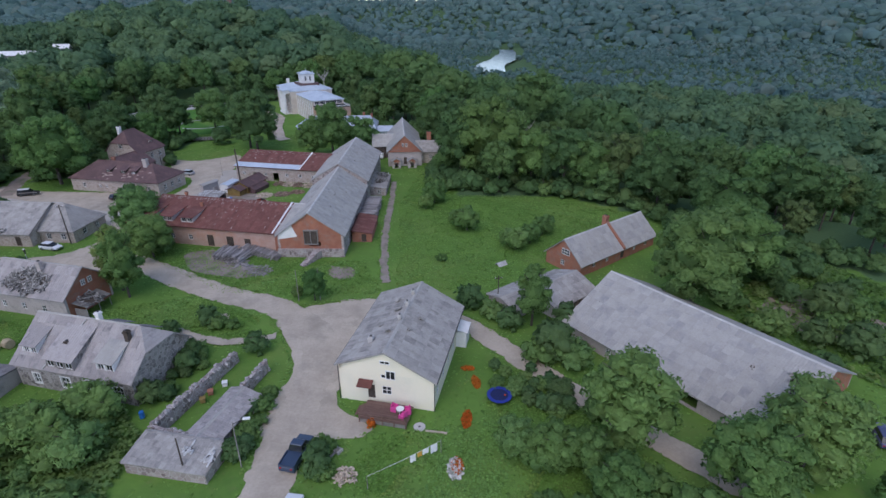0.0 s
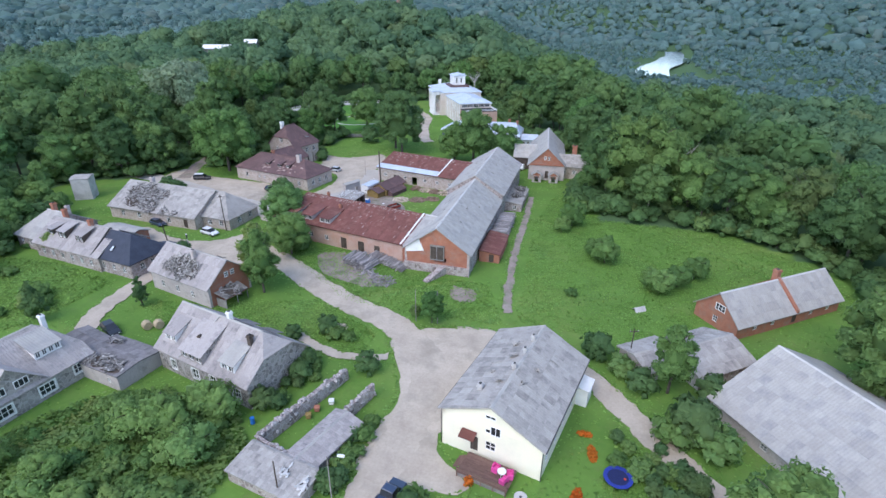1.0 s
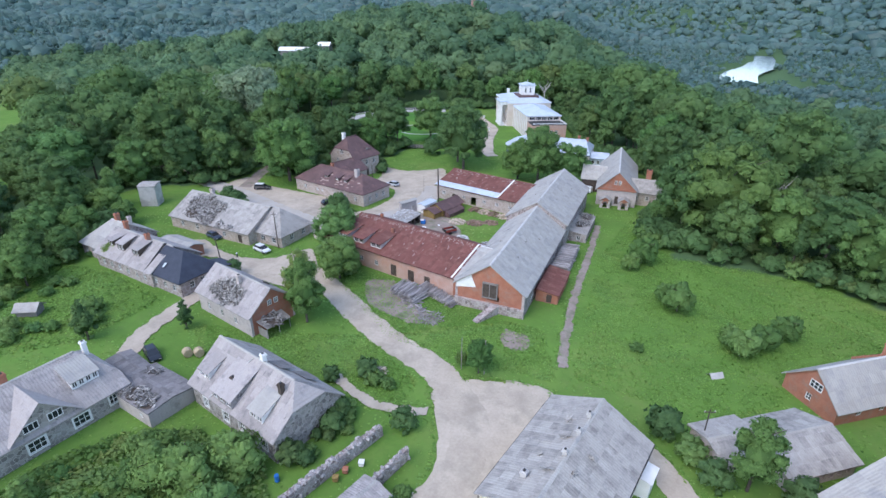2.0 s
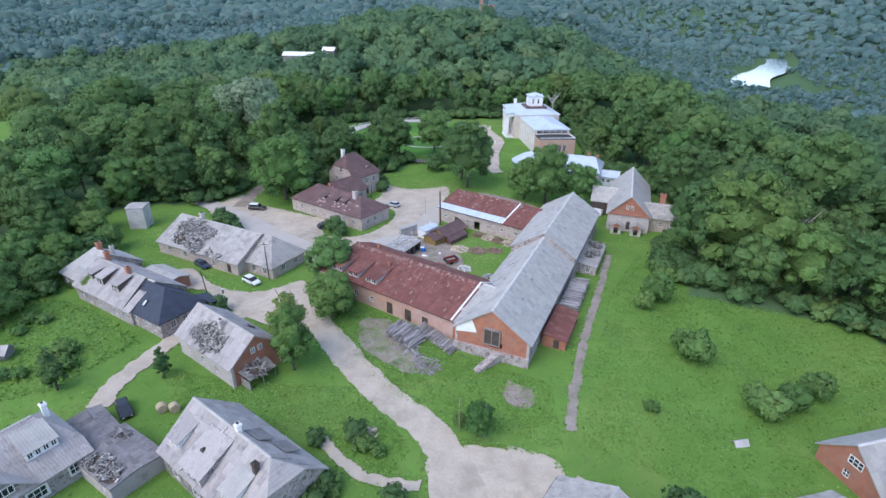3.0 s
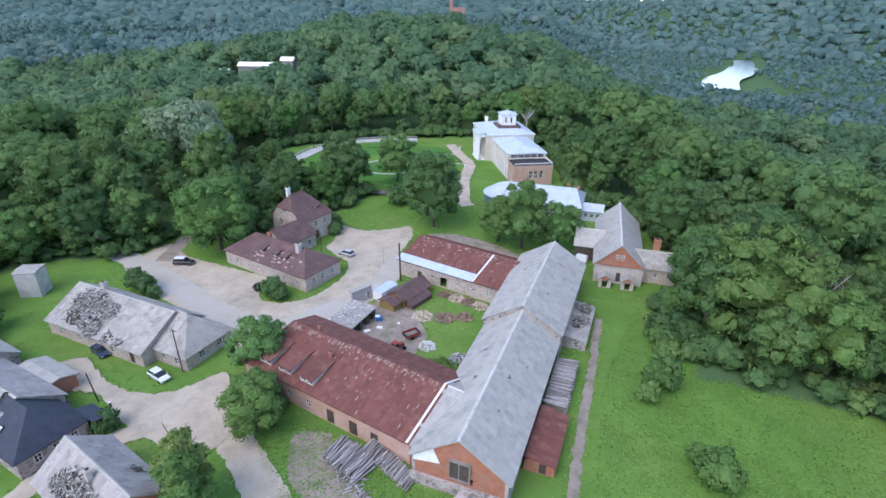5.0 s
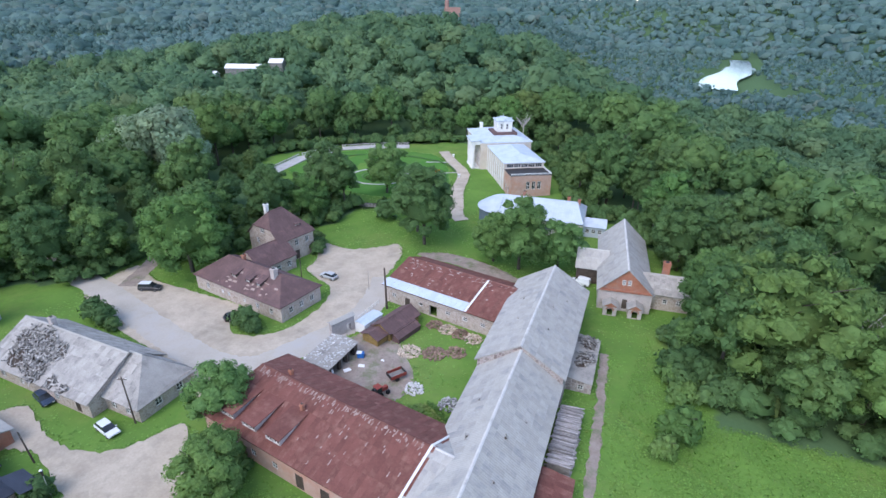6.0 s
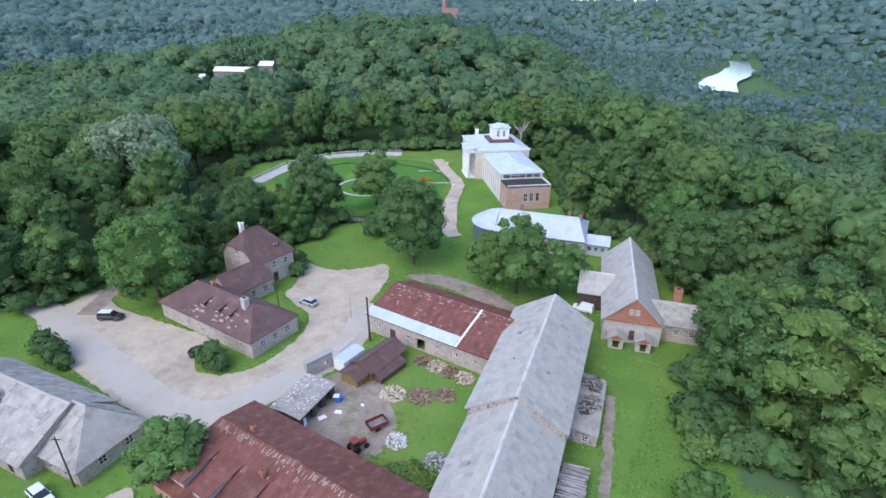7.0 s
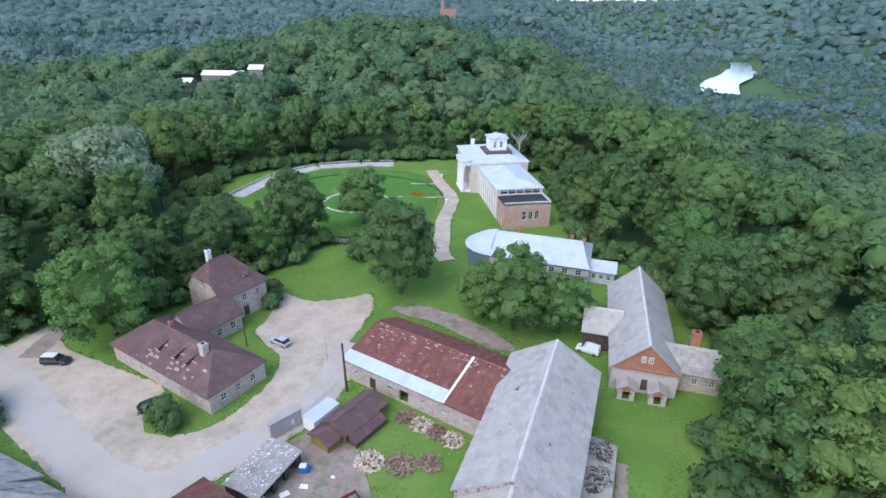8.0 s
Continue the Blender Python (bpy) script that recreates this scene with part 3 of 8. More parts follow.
def building(name, label, cx, cy, ang, L, W, eS, eN, r, wall_mat, roof_mat, ro=0.0, hips=(0, 0), half=(0, 0), z=0.0, gable_mat=None,
             south=(), north=(), east=(), west=(), sheets=True, over=0.45, gover=0.35, base=None, category="house", cap=True, t=0.45, sw=1.15, sh=1.5, holes=(), win=(2, 2), gap=0.0, wmat=None):
    """A ridged building: x runs along its ridge. Openings on each side: (middle from the wall's left end, sill, width, height, kind)."""
    rng = random.Random(name + label)
    h = thing(name, cx, cy, ang, z, label, category)
    sl, nl, ends, at = roof_points(L, W, eS, eN, r, ro, hips, half, over, gover)
    x0, x1, y0, y1 = -L / 2, L / 2, -W / 2, W / 2
    low = -1.0
    sides = (("south", (x0, y0), (x1, y0), eS, south), ("east", (x1, y0 + t), (x1, y1 - t), min(eS, eN), east),
             ("north", (x1, y1), (x0, y1), eN, north), ("west", (x0, y1 - t), (x0, y0 + t), min(eS, eN), west))
    for side, p0, p1, top, ops in sides:
        bm = bmesh.new()
        m = wall_panel(bm, p0, p1, low, top - 0.05, [o[:4] for o in ops if o[1] + o[3] < top], t)
        gm = wall_mat
        if side in ("east", "west"):
            hip, hf = (hips[1], half[1]) if side == "east" else (hips[0], half[0])
            frac = 1.0 if not hip else hf
            if frac > 0:
                xw = x1 if side == "east" else x0 + t
                ez = min(eS, eN) - 0.05
                pts = [(y0, ez), (y0, eS - 0.05)]
                if frac < 1:
                    pts += [(y0 + (ro - y0) * frac, eS + (r - eS) * frac - 0.08), (y1 + (ro - y1) * frac, eN + (r - eN) * frac - 0.08)]
                else:
                    pts += [(ro, r - 0.08)]
                pts += [(y1, eN - 0.05), (y1, ez)]
                clean = []
                for q in pts:
                    if not clean or (abs(q[0] - clean[-1][0]) + abs(q[1] - clean[-1][1])) > 1e-3:
                        clean.append(q)
                g = bmesh.new()
                a = [g.verts.new((xw, y, zz)) for y, zz in clean]
                b = [g.verts.new((xw - t, y, zz)) for y, zz in clean]
                g.faces.new(a), g.faces.new(b[::-1])
                for i in range(len(a)):
                    g.faces.new((a[i], b[i], b[(i + 1) % len(a)], a[(i + 1) % len(a)]))
                bmesh.ops.recalc_face_normals(g, faces=g.faces)
                part("gable", g, gable_mat or wall_mat, h)
        weld(bm)
        part("wall", bm, (gable_mat if side in ("east", "west") and base is None and gable_mat else gm), h)
        for o in ops:
            c, s, w, hh = o[:4]
            kind = o[4] if len(o) > 4 else "window"
            proud = 0.0 if s + hh < top else -0.13
            mm = m @ pose(c - w / 2, proud, s)
            if kind == "hole":
                continue
            cols, rows = (2 if w < 1.5 else 3), (2 if hh > 0.7 else 1)
            wob = window(h, mm, w, hh, cols, rows, wmat if kind != "door" else wood_dark, kind == "door")
            if wall_mat in (stone_dark, stone, stone_warm) and kind == "window":
                g = bmesh.new()
                e = 0.16 if wall_mat is stone_dark else 0.1
                for a in ((-e, 0, -e, hh + e), (w, w + e, -e, hh + e), (0, w, hh, hh + e), (0, w, -e, 0)):
                    box(g, a[0], a[1], -0.04, 0.04, a[2], a[3])
                part("surround", g, white_paint if wall_mat is stone_dark else plaster_old, wob)
    bm = bmesh.new()
    for poly in (sl, nl, *ends):
        prism(bm, poly, 0.14)
    bmesh.ops.recalc_face_normals(bm, faces=bm.faces)
    roof = part("roof", bm, roof_mat, h)
    if sheets:
        lay_sheets(roof, (sl, nl), rng, sw, sh, gap, holes, roof_mat)
    if cap:
        bm = bmesh.new()
        a, b = -L / 2 - gover + hips[0], L / 2 + gover - hips[1]
        k = 0.22
        for y in (-1, 1):
            top = [(a, ro, r + 0.10), (b, ro, r + 0.10), (b, ro + y * k, r + 0.10 - k * 0.45), (a, ro + y * k, r + 0.10 - k * 0.45)]
            prism(bm, top if y < 0 else top[::-1], 0.03)
        bmesh.ops.recalc_face_normals(bm, faces=bm.faces)
        part("ridge_cap", bm, pale_ridge if roof_mat is asbestos_pale else asbestos_pale if roof_mat in (asbestos, asbestos_pink) else roof_mat, roof)
    return h, at


def chimney(parent, x, y, z0, z1, w, mat, d=None):
    bm = bmesh.new()
    d = d or w
    box(bm, x - w / 2, x + w / 2, y - d / 2, y + d / 2, z0, z1)
    box(bm, x - w / 2 - 0.08, x + w / 2 + 0.08, y - d / 2 - 0.08, y + d / 2 + 0.08, z1 - 0.35, z1 - 0.15)
    c = part("chimney", bm, mat, parent)
    bm = bmesh.new()
    box(bm, x - w / 4, x + w / 4, y - d / 4, y + d / 4, z1, z1 + 0.12)
    part("flue", bm, iron, c)
    return c


def dormer(parent, x, y_front, z_sill, w, hgt, depth, roof_mat, wall_mat, facing=-1, lean=0.35, win=1):
    """A shed dormer on a slope: front wall with windows, two cheeks and a lean-to roof. facing: -1 looks to -y."""
    d = thing("dormer", x, y_front, 0 if facing < 0 else 180)
    d.parent = parent
    d.empty_display_size = 0.1
    bm = bmesh.new()
    ops = [((i + 0.5) * w / win, z_sill + 0.15, w / win * 0.75, hgt - 0.3) for i in range(win)]
    m = wall_panel(bm, (-w / 2, 0), (w / 2, 0), z_sill, z_sill + hgt, ops, 0.15)
    top = z_sill + hgt
    for sx in (-w / 2, w / 2 - 0.12):
        vs = [bm.verts.new(p) for p in ((sx, 0.15, z_sill - 0.3), (sx, 0.15, top), (sx, depth, top + lean), (sx + 0.12, 0.15, z_sill - 0.3), (sx + 0.12, 0.15, top), (sx + 0.12, depth, top + lean))]
        for f in ((0, 1, 2), (5, 4, 3), (0, 3, 4, 1), (1, 4, 5, 2), (2, 5, 3, 0)):
            bm.faces.new([vs[i] for i in f])
    bmesh.ops.recalc_face_normals(bm, faces=bm.faces)
    part("front", bm, wall_mat, d)
    for c, s, ww, hh in ops:
        place("window", window(d, m @ pose(c - ww / 2, 0, s), ww, hh, 2, 1).data, d).name
        bpy.data.objects.remove(d.children[-1])
    bm = bmesh.new()
    prism(bm, [(-w / 2 - 0.2, -0.25, top + 0.02), (w / 2 + 0.2, -0.25, top + 0.02), (w / 2 + 0.2, depth + 0.2, top + lean + 0.1), (-w / 2 - 0.2, depth + 0.2, top + lean + 0.1)], 0.1)
    bmesh.ops.recalc_face_normals(bm, faces=bm.faces)
    part("roof", bm, roof_mat, d)
    return d




def fallen_roof(parent, poly, spots, seed, mat=None):
    """Broken patches of a roof slope: a dark disc on the solid roof that paints a gap's shade, bare laths, and slipped
    sheets and boards strewn over it. spots: (along, up, radius, number of boards).
    """
    o, al, up, n = slope_frame(poly)
    if al.dot(Vector(poly[1]) - Vector(poly[0])) < 0:
        al = -al
    r2 = random.Random(seed)
    for u, v, rad, num in spots:
        # the roof stays whole; this dark disc stands in for the shade inside
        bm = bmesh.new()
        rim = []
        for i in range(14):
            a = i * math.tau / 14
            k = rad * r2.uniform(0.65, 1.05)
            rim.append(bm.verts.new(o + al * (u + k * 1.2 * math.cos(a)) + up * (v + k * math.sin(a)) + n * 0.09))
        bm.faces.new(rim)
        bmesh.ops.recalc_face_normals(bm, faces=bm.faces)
        hole = part("roof_gap", bm, wood_dark, parent, "dark disc painting the shade of a broken gap")
        bm = bmesh.new()
        for i in range(int(num * 0.72)):
            a, k = r2.uniform(0, math.tau), rad * math.sqrt(r2.random()) * 1.05
            c = o + al * (u + 1.2 * k * math.cos(a)) + up * (v + k * math.sin(a)) + n * r2.uniform(0.12, 0.4)
            ang = r2.choice((0, math.pi / 2)) + r2.gauss(0, 0.45)
            d = al * math.cos(ang) + up * math.sin(ang)
            ln, w = r2.uniform(0.35, 1.5), r2.uniform(0.04, 0.15)
            m = Matrix((d, n.cross(d), n)).transposed().to_4x4()
            m = Matrix.Translation(c) @ m @ pose(0, 0, 0, r2.gauss(0, 14), r2.gauss(0, 14), 0)
            box(bm, -ln / 2, ln / 2, -w, w, -0.02, 0.02, m)
        tagged(part("debris", bm, mat or broken, hole), "tangle of slipped boards and slates", kind="stuff")


def skylight(parent, poly, u, v, w=0.8, h=1.2):
    o, al, up, n = slope_frame(poly)
    m = Matrix((al, up, n)).transposed().to_4x4()
    m.translation = o + al * u + up * v + n * 0.12
    bm = bmesh.new()
    for a in ((0, w, 0, 0.09), (0, w, h - 0.09, h), (0, 0.09, 0.09, h - 0.09), (w - 0.09, w, 0.09, h - 0.09)):
        box(bm, a[0], a[1], a[2], a[3], 0, 0.1)
    s = part("skylight", bm, iron, parent, "", m)
    bm = bmesh.new()
    box(bm, 0.09, w - 0.09, 0.09, h - 0.09, 0.04, 0.06)
    part("pane", bm, sky_glass, s)


sky_glass = material("skylight_glass", (0.45, 0.49, 0.53), (0.55, 0.59, 0.62), 0.5, 0.15, 0.0, spec=0.6)


def row(n, a, b, s, w, h, kind="window"):
    """n openings evenly spaced from a to b."""
    return [(a + (b - a) * (i + 0.5) / n, s, w, h, kind) for i in range(n)]


# ---- the yellow house ----
house, at = building("apartment_house", "cream-plastered two-storey house with grey corrugated roof", -5.6, 64.0, 78, 18.0, 12.2, 4.9, 5.7, 8.2, cream, asbestos, gap=0.02,
                     west=[(5.6, 6.35, 1.3, 0.5), (5.6, 4.15, 1.25, 0.6), (5.7, 1.75, 1.25, 1.25), (3.7, 0.9, 0.95, 2.1, "door")], south=row(5, 0.5, 17, 1.2, 1.2, 1.3) + row(5, 0.5, 17, 3.3, 1.1, 1.0),
                     north=row(5, 0.5, 17, 1.3, 1.2, 1.4) + row(5, 0.5, 17, 4.0, 1.1, 1.2))
window(house, pose(-9.13, -6.1 + 12.2 - 5.5 - 0.6, 4.15, 0, 0, -90) @ pose(0, 0, 0), 1.25, 1.3, 2, 1)
chimney(house, -5.6, 2.9, 5.5, 7.8, 0.6, concrete)
for x in (-1.5, 2.2, 5.4):
    chimney(house, x, 0.3, 7.8, 8.9, 0.45, concrete)
sl, nl, ends, at = roof_points(18.0, 12.2, 4.9, 5.7, 8.2)
fallen_roof(house, nl, [(5.0, 4.6, 0.3, 9), (8.0, 5.6, 0.25, 10), (11.5, 4.0, 0.2, 6), (13.5, 6.0, 0.2, 8)], 61, asbestos)
fallen_roof(house, sl, [(6.5, 6.0, 0.25, 8), (10.0, 5.2, 0.2, 7)], 62, asbestos)
bm = bmesh.new()
prism(bm, [(-10.2, 1.6, 3.35), (-9.05, 1.6, 3.75), (-9.05, 3.5, 3.75), (-10.2, 3.5, 3.35)], 0.08)
for y in (1.7, 3.4):
    tube(bm, (-10.1, y, 3.3), (-9.0, y, 2.7), 0.03, 0.03, 5)
part("door_canopy", bm, rust_roof, house, "small red sheet canopy over the door")
bm = bmesh.new()
box(bm, 5.4, 8.0, -7.6, -6.1, -0.2, 2.6)
prism(bm, [(5.2, -7.8, 2.75), (8.2, -7.8, 2.75), (8.2, -6.0, 3.1), (5.2, -6.0, 3.1)], 0.1)
part("porch", bm, white_paint, house, "white boxed side porch")
bm = bmesh.new()
for y, z in ((-6.6, 4.72), (6.6, 5.48)):
    tube(bm, (-9.3, y, z), (9.3, y, z), 0.07, 0.07, 6)
for y, z in ((-6.2, 4.7), (6.2, 5.4)):
    tube(bm, (-9.1, y, 0.2), (-9.1, y, z), 0.05, 0.05, 6)
part("gutter", bm, iron, house)

# ---- east of the lane ----
barn, at = building("barn", "long low barn under a wide grey corrugated roof", 35.8, 65.3, -53.5, 31.0, 20.5, 2.4, 2.4, 7.6, plaster_old, asbestos_pale, category="barn", gable_mat=brick,
                    west=[(5, 0.0, 2.6, 2.0, "door")], south=[(8, 0.8, 0.9, 0.8), (14, 0.8, 0.9, 0.8), (20, 0.0, 3, 2.2, "hole"), (26, 0.8, 0.9, 0.8)])
sl, nl, ends, at = roof_points(31.0, 20.5, 2.4, 2.4, 7.6)
fallen_roof(barn, sl, [(29.3, 8.6, 0.9, 14), (30.2, 6.8, 1.0, 16), (24.5, 7.5, 0.25, 2)], 3, asbestos)
cot, at = building("brick_cottage", "red brick cottage with a pale grey ridged roof", 31.9, 101.2, 38, 24.0, 8.4, 2.6, 2.6, 6.3, brick, asbestos_pale,
                   west=[(3.6, 0.9, 0.9, 1.1), (4.2, 3.2, 1.9, 1.2)], south=[(4, 0.9, 0.9, 1.1), (8, 0.9, 0.9, 1.1), (13, 0.2, 1.1, 2.0, "door"), (17, 0.9, 0.9, 1.1), (21, 0.9, 0.9, 1.1)])
bm = bmesh.new()
for y in (-1, 1):
    prism(bm, [(0.6, 0, 6.75), (1.1, 0, 6.75), (1.1, y * 4.7, 2.75), (0.6, y * 4.7, 2.75)], 0.45)
bmesh.ops.recalc_face_normals(bm, faces=bm.faces)
part("fire_wall", bm, brick, cot, "brick fire wall across the roof")
chimney(cot, 0.85, 0.6, 5.5, 7.9, 0.9, brick)
shed, at = building("shed", "low pillared shed with a patched grey roof", 18.7, 82.0, 38, 10.0, 9.0, 2.4, 2.4, 4.1, plaster_old, asbestos, category="shed",
                    south=row(7, 0.3, 9.7, 0.7, 0.75, 1.4, "hole"), west=[(4.5, 0.1, 1.2, 2.0, "door")])
building("shed", "lean plastered annex with grey sheet roof", 11.6, 79.6, 38, 6.5, 6.0, 2.0, 2.3, 3.0, plaster_old, asbestos, category="shed", south=[(3, 0.7, 0.8, 0.8)])

# ---- stone houses west of the road ----
h1, at = building("stone_house", "rubble stone house with grey slate roof and dormers", -46.5, 62.3, -13, 18.0, 10.8, 3.9, 3.5, 8.2, stone_dark, asbestos_pink, hips=(0, 2.4), half=(0, 0.55),
                  south=[(3.0, 0.9, 1.0, 1.5), (7.6, 0.9, 1.3, 1.6), (11.2, 1.2, 1.2, 1.5), (15.6, 1.0, 1.5, 1.4)], east=[])
dormer(h1, 5.0, -4.9, 4.2, 2.6, 1.35, 3.6, asbestos_pale, white_paint, win=2, lean=1.5)
dormer(h1, -1.4, -5.5, 3.95, 4.2, 1.35, 4.4, asbestos_pink, stone_dark, win=3, lean=2.3)
dormer(h1, -7.0, -4.4, 4.6, 2.2, 1.3, 3.2, asbestos_pink, white_paint, win=2, lean=1.3)
for x, y, z in ((0.4, 0.2, 9.3), (6.2, -1.6, 8.4), (-1.9, -3.2, 6.6)):
    chimney(h1, x, y, 6.0, z, 0.6, white_paint if z > 9 else wood_dark)
bm = bmesh.new()
tube(bm, (-4.0, -5.8, 3.75), (-1.2, -0.3, 8.15), 0.11, 0.09, 5)
part("verge", bm, concrete, h1)
bm = bmesh.new()
prism(bm, [(0.2, 0.9, 7.6), (2.9, 1.1, 7.5), (2.9, 3.2, 6.3), (0.2, 3.0, 6.5)], 0.06)
prism(bm, [(3.2, 2.4, 6.4), (5.8, 2.6, 6.2), (5.8, 4.6, 5.0), (3.2, 4.5, 5.1)], 0.06)
part("loose_sheet", bm, slate_old, h1, "slipped dark roof sheets on the back slope")
h0, at = building("stone_house", "rubble stone villa with broad grey roof", -72.5, 46.5, 82, 20, 12.5, 3.5, 3.5, 7.8, stone_dark, asbestos_pink, hips=(0, 3.0), half=(0, 0.3),
                  south=[(2.5, 0.9, 1.9, 1.5), (8.6, 0.9, 2.0, 1.5), (13.8, 0.9, 2.0, 1.5), (18.2, 1.3, 1.6, 1.4)])
dormer(h0, 6.2, -4.2, 4.95, 3.4, 1.2, 3.2, asbestos_pale, white_paint, win=4, lean=1.1)
dormer(h0, -7.0, -4.4, 4.75, 2.0, 1.2, 2.8, asbestos_pink, white_paint, win=2)
# a stone cross gable on the villa
bm = bmesh.new()
gp = [(-3.6, -6.32, 3.3), (3.6, -6.32, 3.3), (3.6, -6.32, 3.9), (0, -6.32, 7.2), (-3.6, -6.32, 3.9)]
f0, f1 = [bm.verts.new(p) for p in gp], [bm.verts.new((p[0], p[1] + 5.5, p[2])) for p in gp]
bm.faces.new(f0[::-1]), bm.faces.new(f1)
for i in range(5):
    bm.faces.new((f0[i], f1[i], f1[(i + 1) % 5], f0[(i + 1) % 5]))
bmesh.ops.recalc_face_normals(bm, faces=bm.faces)
part("gable", bm, stone_dark, h0)
bm = bmesh.new()
for sx in (-1, 1):
    prism(bm, [(sx * 4.1, -6.8, 3.55), (0, -6.8, 7.4), (0, -0.6, 7.4), (sx * 4.1, -3.5, 3.55)][::sx], 0.12)
bmesh.ops.recalc_face_normals(bm, faces=bm.faces)
part("cross_roof", bm, asbestos_pink, h0)
for x in (-1.5, 1.2):
    window(h0, pose(x - 0.8, -6.5, 4.0), 1.7, 1.1, 3, 1)
chimney(h0, -0.6, 0.6, 7.0, 9.0, 0.8, brick)
chimney(h0, 9.0, 0.8, 6.0, 8.2, 0.6, white_paint)
lk, at = building("outbuilding", "roofless outbuilding with low plastered walls and debris", -62, 57, -8, 9.5, 7.0, 2.6, 2.4, 2.9, plaster_old, slate_old, sheets=True, cap=False, category="outbuilding", over=0.1, gover=0.1,
                  south=[(7.6, 1.0, 0.7, 0.8)])
sl, nl, ends, at = roof_points(9.5, 7.0, 2.6, 2.4, 2.9, over=0.1, gover=0.1)
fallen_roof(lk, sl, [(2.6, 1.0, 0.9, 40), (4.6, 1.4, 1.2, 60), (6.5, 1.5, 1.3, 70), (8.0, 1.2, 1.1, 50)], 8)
fallen_roof(lk, nl, [(7.5, 1.5, 0.8, 30)], 18)
building("outbuilding", "low shed with dark old slate roof beside the lane", -70.0, 59.2, -14, 8.2, 4.6, 1.7, 1.8, 2.1, plaster_old, slate_old, ro=0.6, sheets=True, cap=False, category="outbuilding", over=0.2, gover=0.15)
h3, at = building("ruined_house", "derelict house with brick gable and holed roof", -67, 81, -13, 15.5, 9.0, 4.0, 4.0, 7.5, plaster_old, asbestos_pink, gable_mat=brick,
                  south=[(3, 1.0, 0.9, 1.2), (7, 1.0, 0.9, 1.2), (11, 1.0, 0.9, 1.2)], east=[(3.6, 4.4, 0.8, 1.0), (4.9, 4.4, 0.8, 1.0), (2.4, 1.1, 0.9, 1.2), (5.5, 0.3, 1.0, 2.0, "door")])
sl, nl, ends, at = roof_points(15.5, 9.0, 4.0, 4.0, 7.5)
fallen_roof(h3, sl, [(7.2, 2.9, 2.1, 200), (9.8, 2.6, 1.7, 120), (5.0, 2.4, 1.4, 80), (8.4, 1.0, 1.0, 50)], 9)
fallen_roof(h3, nl, [(6, 2.0, 0.8, 20)], 19)
chimney(h3, 0.9, -1.2, 5.5, 8.3, 0.7, plaster_old)
bm = bmesh.new()
prism(bm, [(7.9, -3.6, 2.7), (10.4, -3.2, 2.0), (10.4, 1.6, 2.0), (7.9, 1.6, 2.7)], 0.08)
for y in (-3.2, -0.8, 1.4):
    tube(bm, (10.2, y, -0.2), (10.2, y, 2.0), 0.08, 0.07, 6)
box(bm, 7.9, 10.2, -3.3, -3.2, -0.2, 1.6)
lean = part("porch", bm, wood_grey, h3, "collapsing lean-to porch of grey boards")
fallen_roof(lean, [(10.4, -3.4, 2.05), (7.9, -3.4, 2.75), (7.9, 1.6, 2.75), (10.4, 1.6, 2.05)], [(1.2, 2.2, 1.6, 80)], 10)
h2, at = building("row_house", "stone row house with pinkish grey roof and dormers", -98.5, 86.8, -7, 19, 11.0, 3.5, 3.5, 7.0, stone, asbestos_pink,
                  south=row(6, 1, 18, 1.0, 0.9, 1.3))
dormer(h2, -2.6, -3.8, 4.6, 2.2, 1.5, 2.8, asbestos_pink, wood_dark, win=2, lean=0.9)
dormer(h2, 2.6, -3.8, 4.6, 2.2, 1.5, 2.8, asbestos_pink, wood_dark, win=2, lean=0.9)
dormer(h2, -6.4, -3.6, 4.7, 1.8, 1.3, 2.4, asbestos_pink, wood_dark, win=1)
chimney(h2, 2.3, -0.6, 6.0, 8.3, 0.8, brick)
chimney(h2, -7.5, 0.8, 6.0, 8.6, 0.8, brick)
d2, at = building("row_house", "stone row house with new dark roof", -85.8, 84.8, -7, 9.6, 9.2, 3.5, 3.5, 7.0, stone, dark_roof, hips=(0, 4.6), sheets=False, cap=False,
                  south=row(3, 0.5, 9, 1.0, 0.9, 1.2), east=row(3, 0.8, 8, 1.2, 1.0, 1.3))
sl, nl, ends, at = roof_points(9.6, 9.2, 3.5, 3.5, 7.0, hips=(0, 4.6))
skylight(d2, sl, 3.4, 1.9), skylight(d2, ends[0], 5.2, 2.4)
bm = bmesh.new()
tube(bm, (-5.2, -5.1, 3.4), (-5.2, 0, 7.25), 0.16, 0.16, 6)
tube(bm, (-5.2, 5.1, 3.4), (-5.2, 0, 7.25), 0.16, 0.16, 6)
part("verge", bm, iron, d2)
bm = bmesh.new()
prism(bm, [(1.5, 4.6, 3.6), (6.4, 4.6, 3.4), (6.4, 7.2, 2.8), (1.5, 7.2, 2.8)], 0.1)
for x in (1.8, 6.1):
    tube(bm, (x, 7.0, -0.2), (x, 7.0, 2.8), 0.08, 0.08, 6)
part("carport", bm, dark_roof, d2, "dark lean-to carport roof")
wh, at = building("row_house", "old house with whitish hipped roof", -112, 90.5, -8, 9, 12.0, 3.2, 3.2, 7.0, stone, asbestos_pale, hips=(3.5, 0), south=row(3, 0.5, 8.5, 1.0, 0.9, 1.2), west=row(4, 0.8, 11, 1.0, 0.9, 1.2))
chimney(wh, 0.5, 0.3, 6.0, 8.6, 0.9, brick)
chimney(wh, 3.0, 1.5, 5.5, 8.0, 0.7, plaster_old)
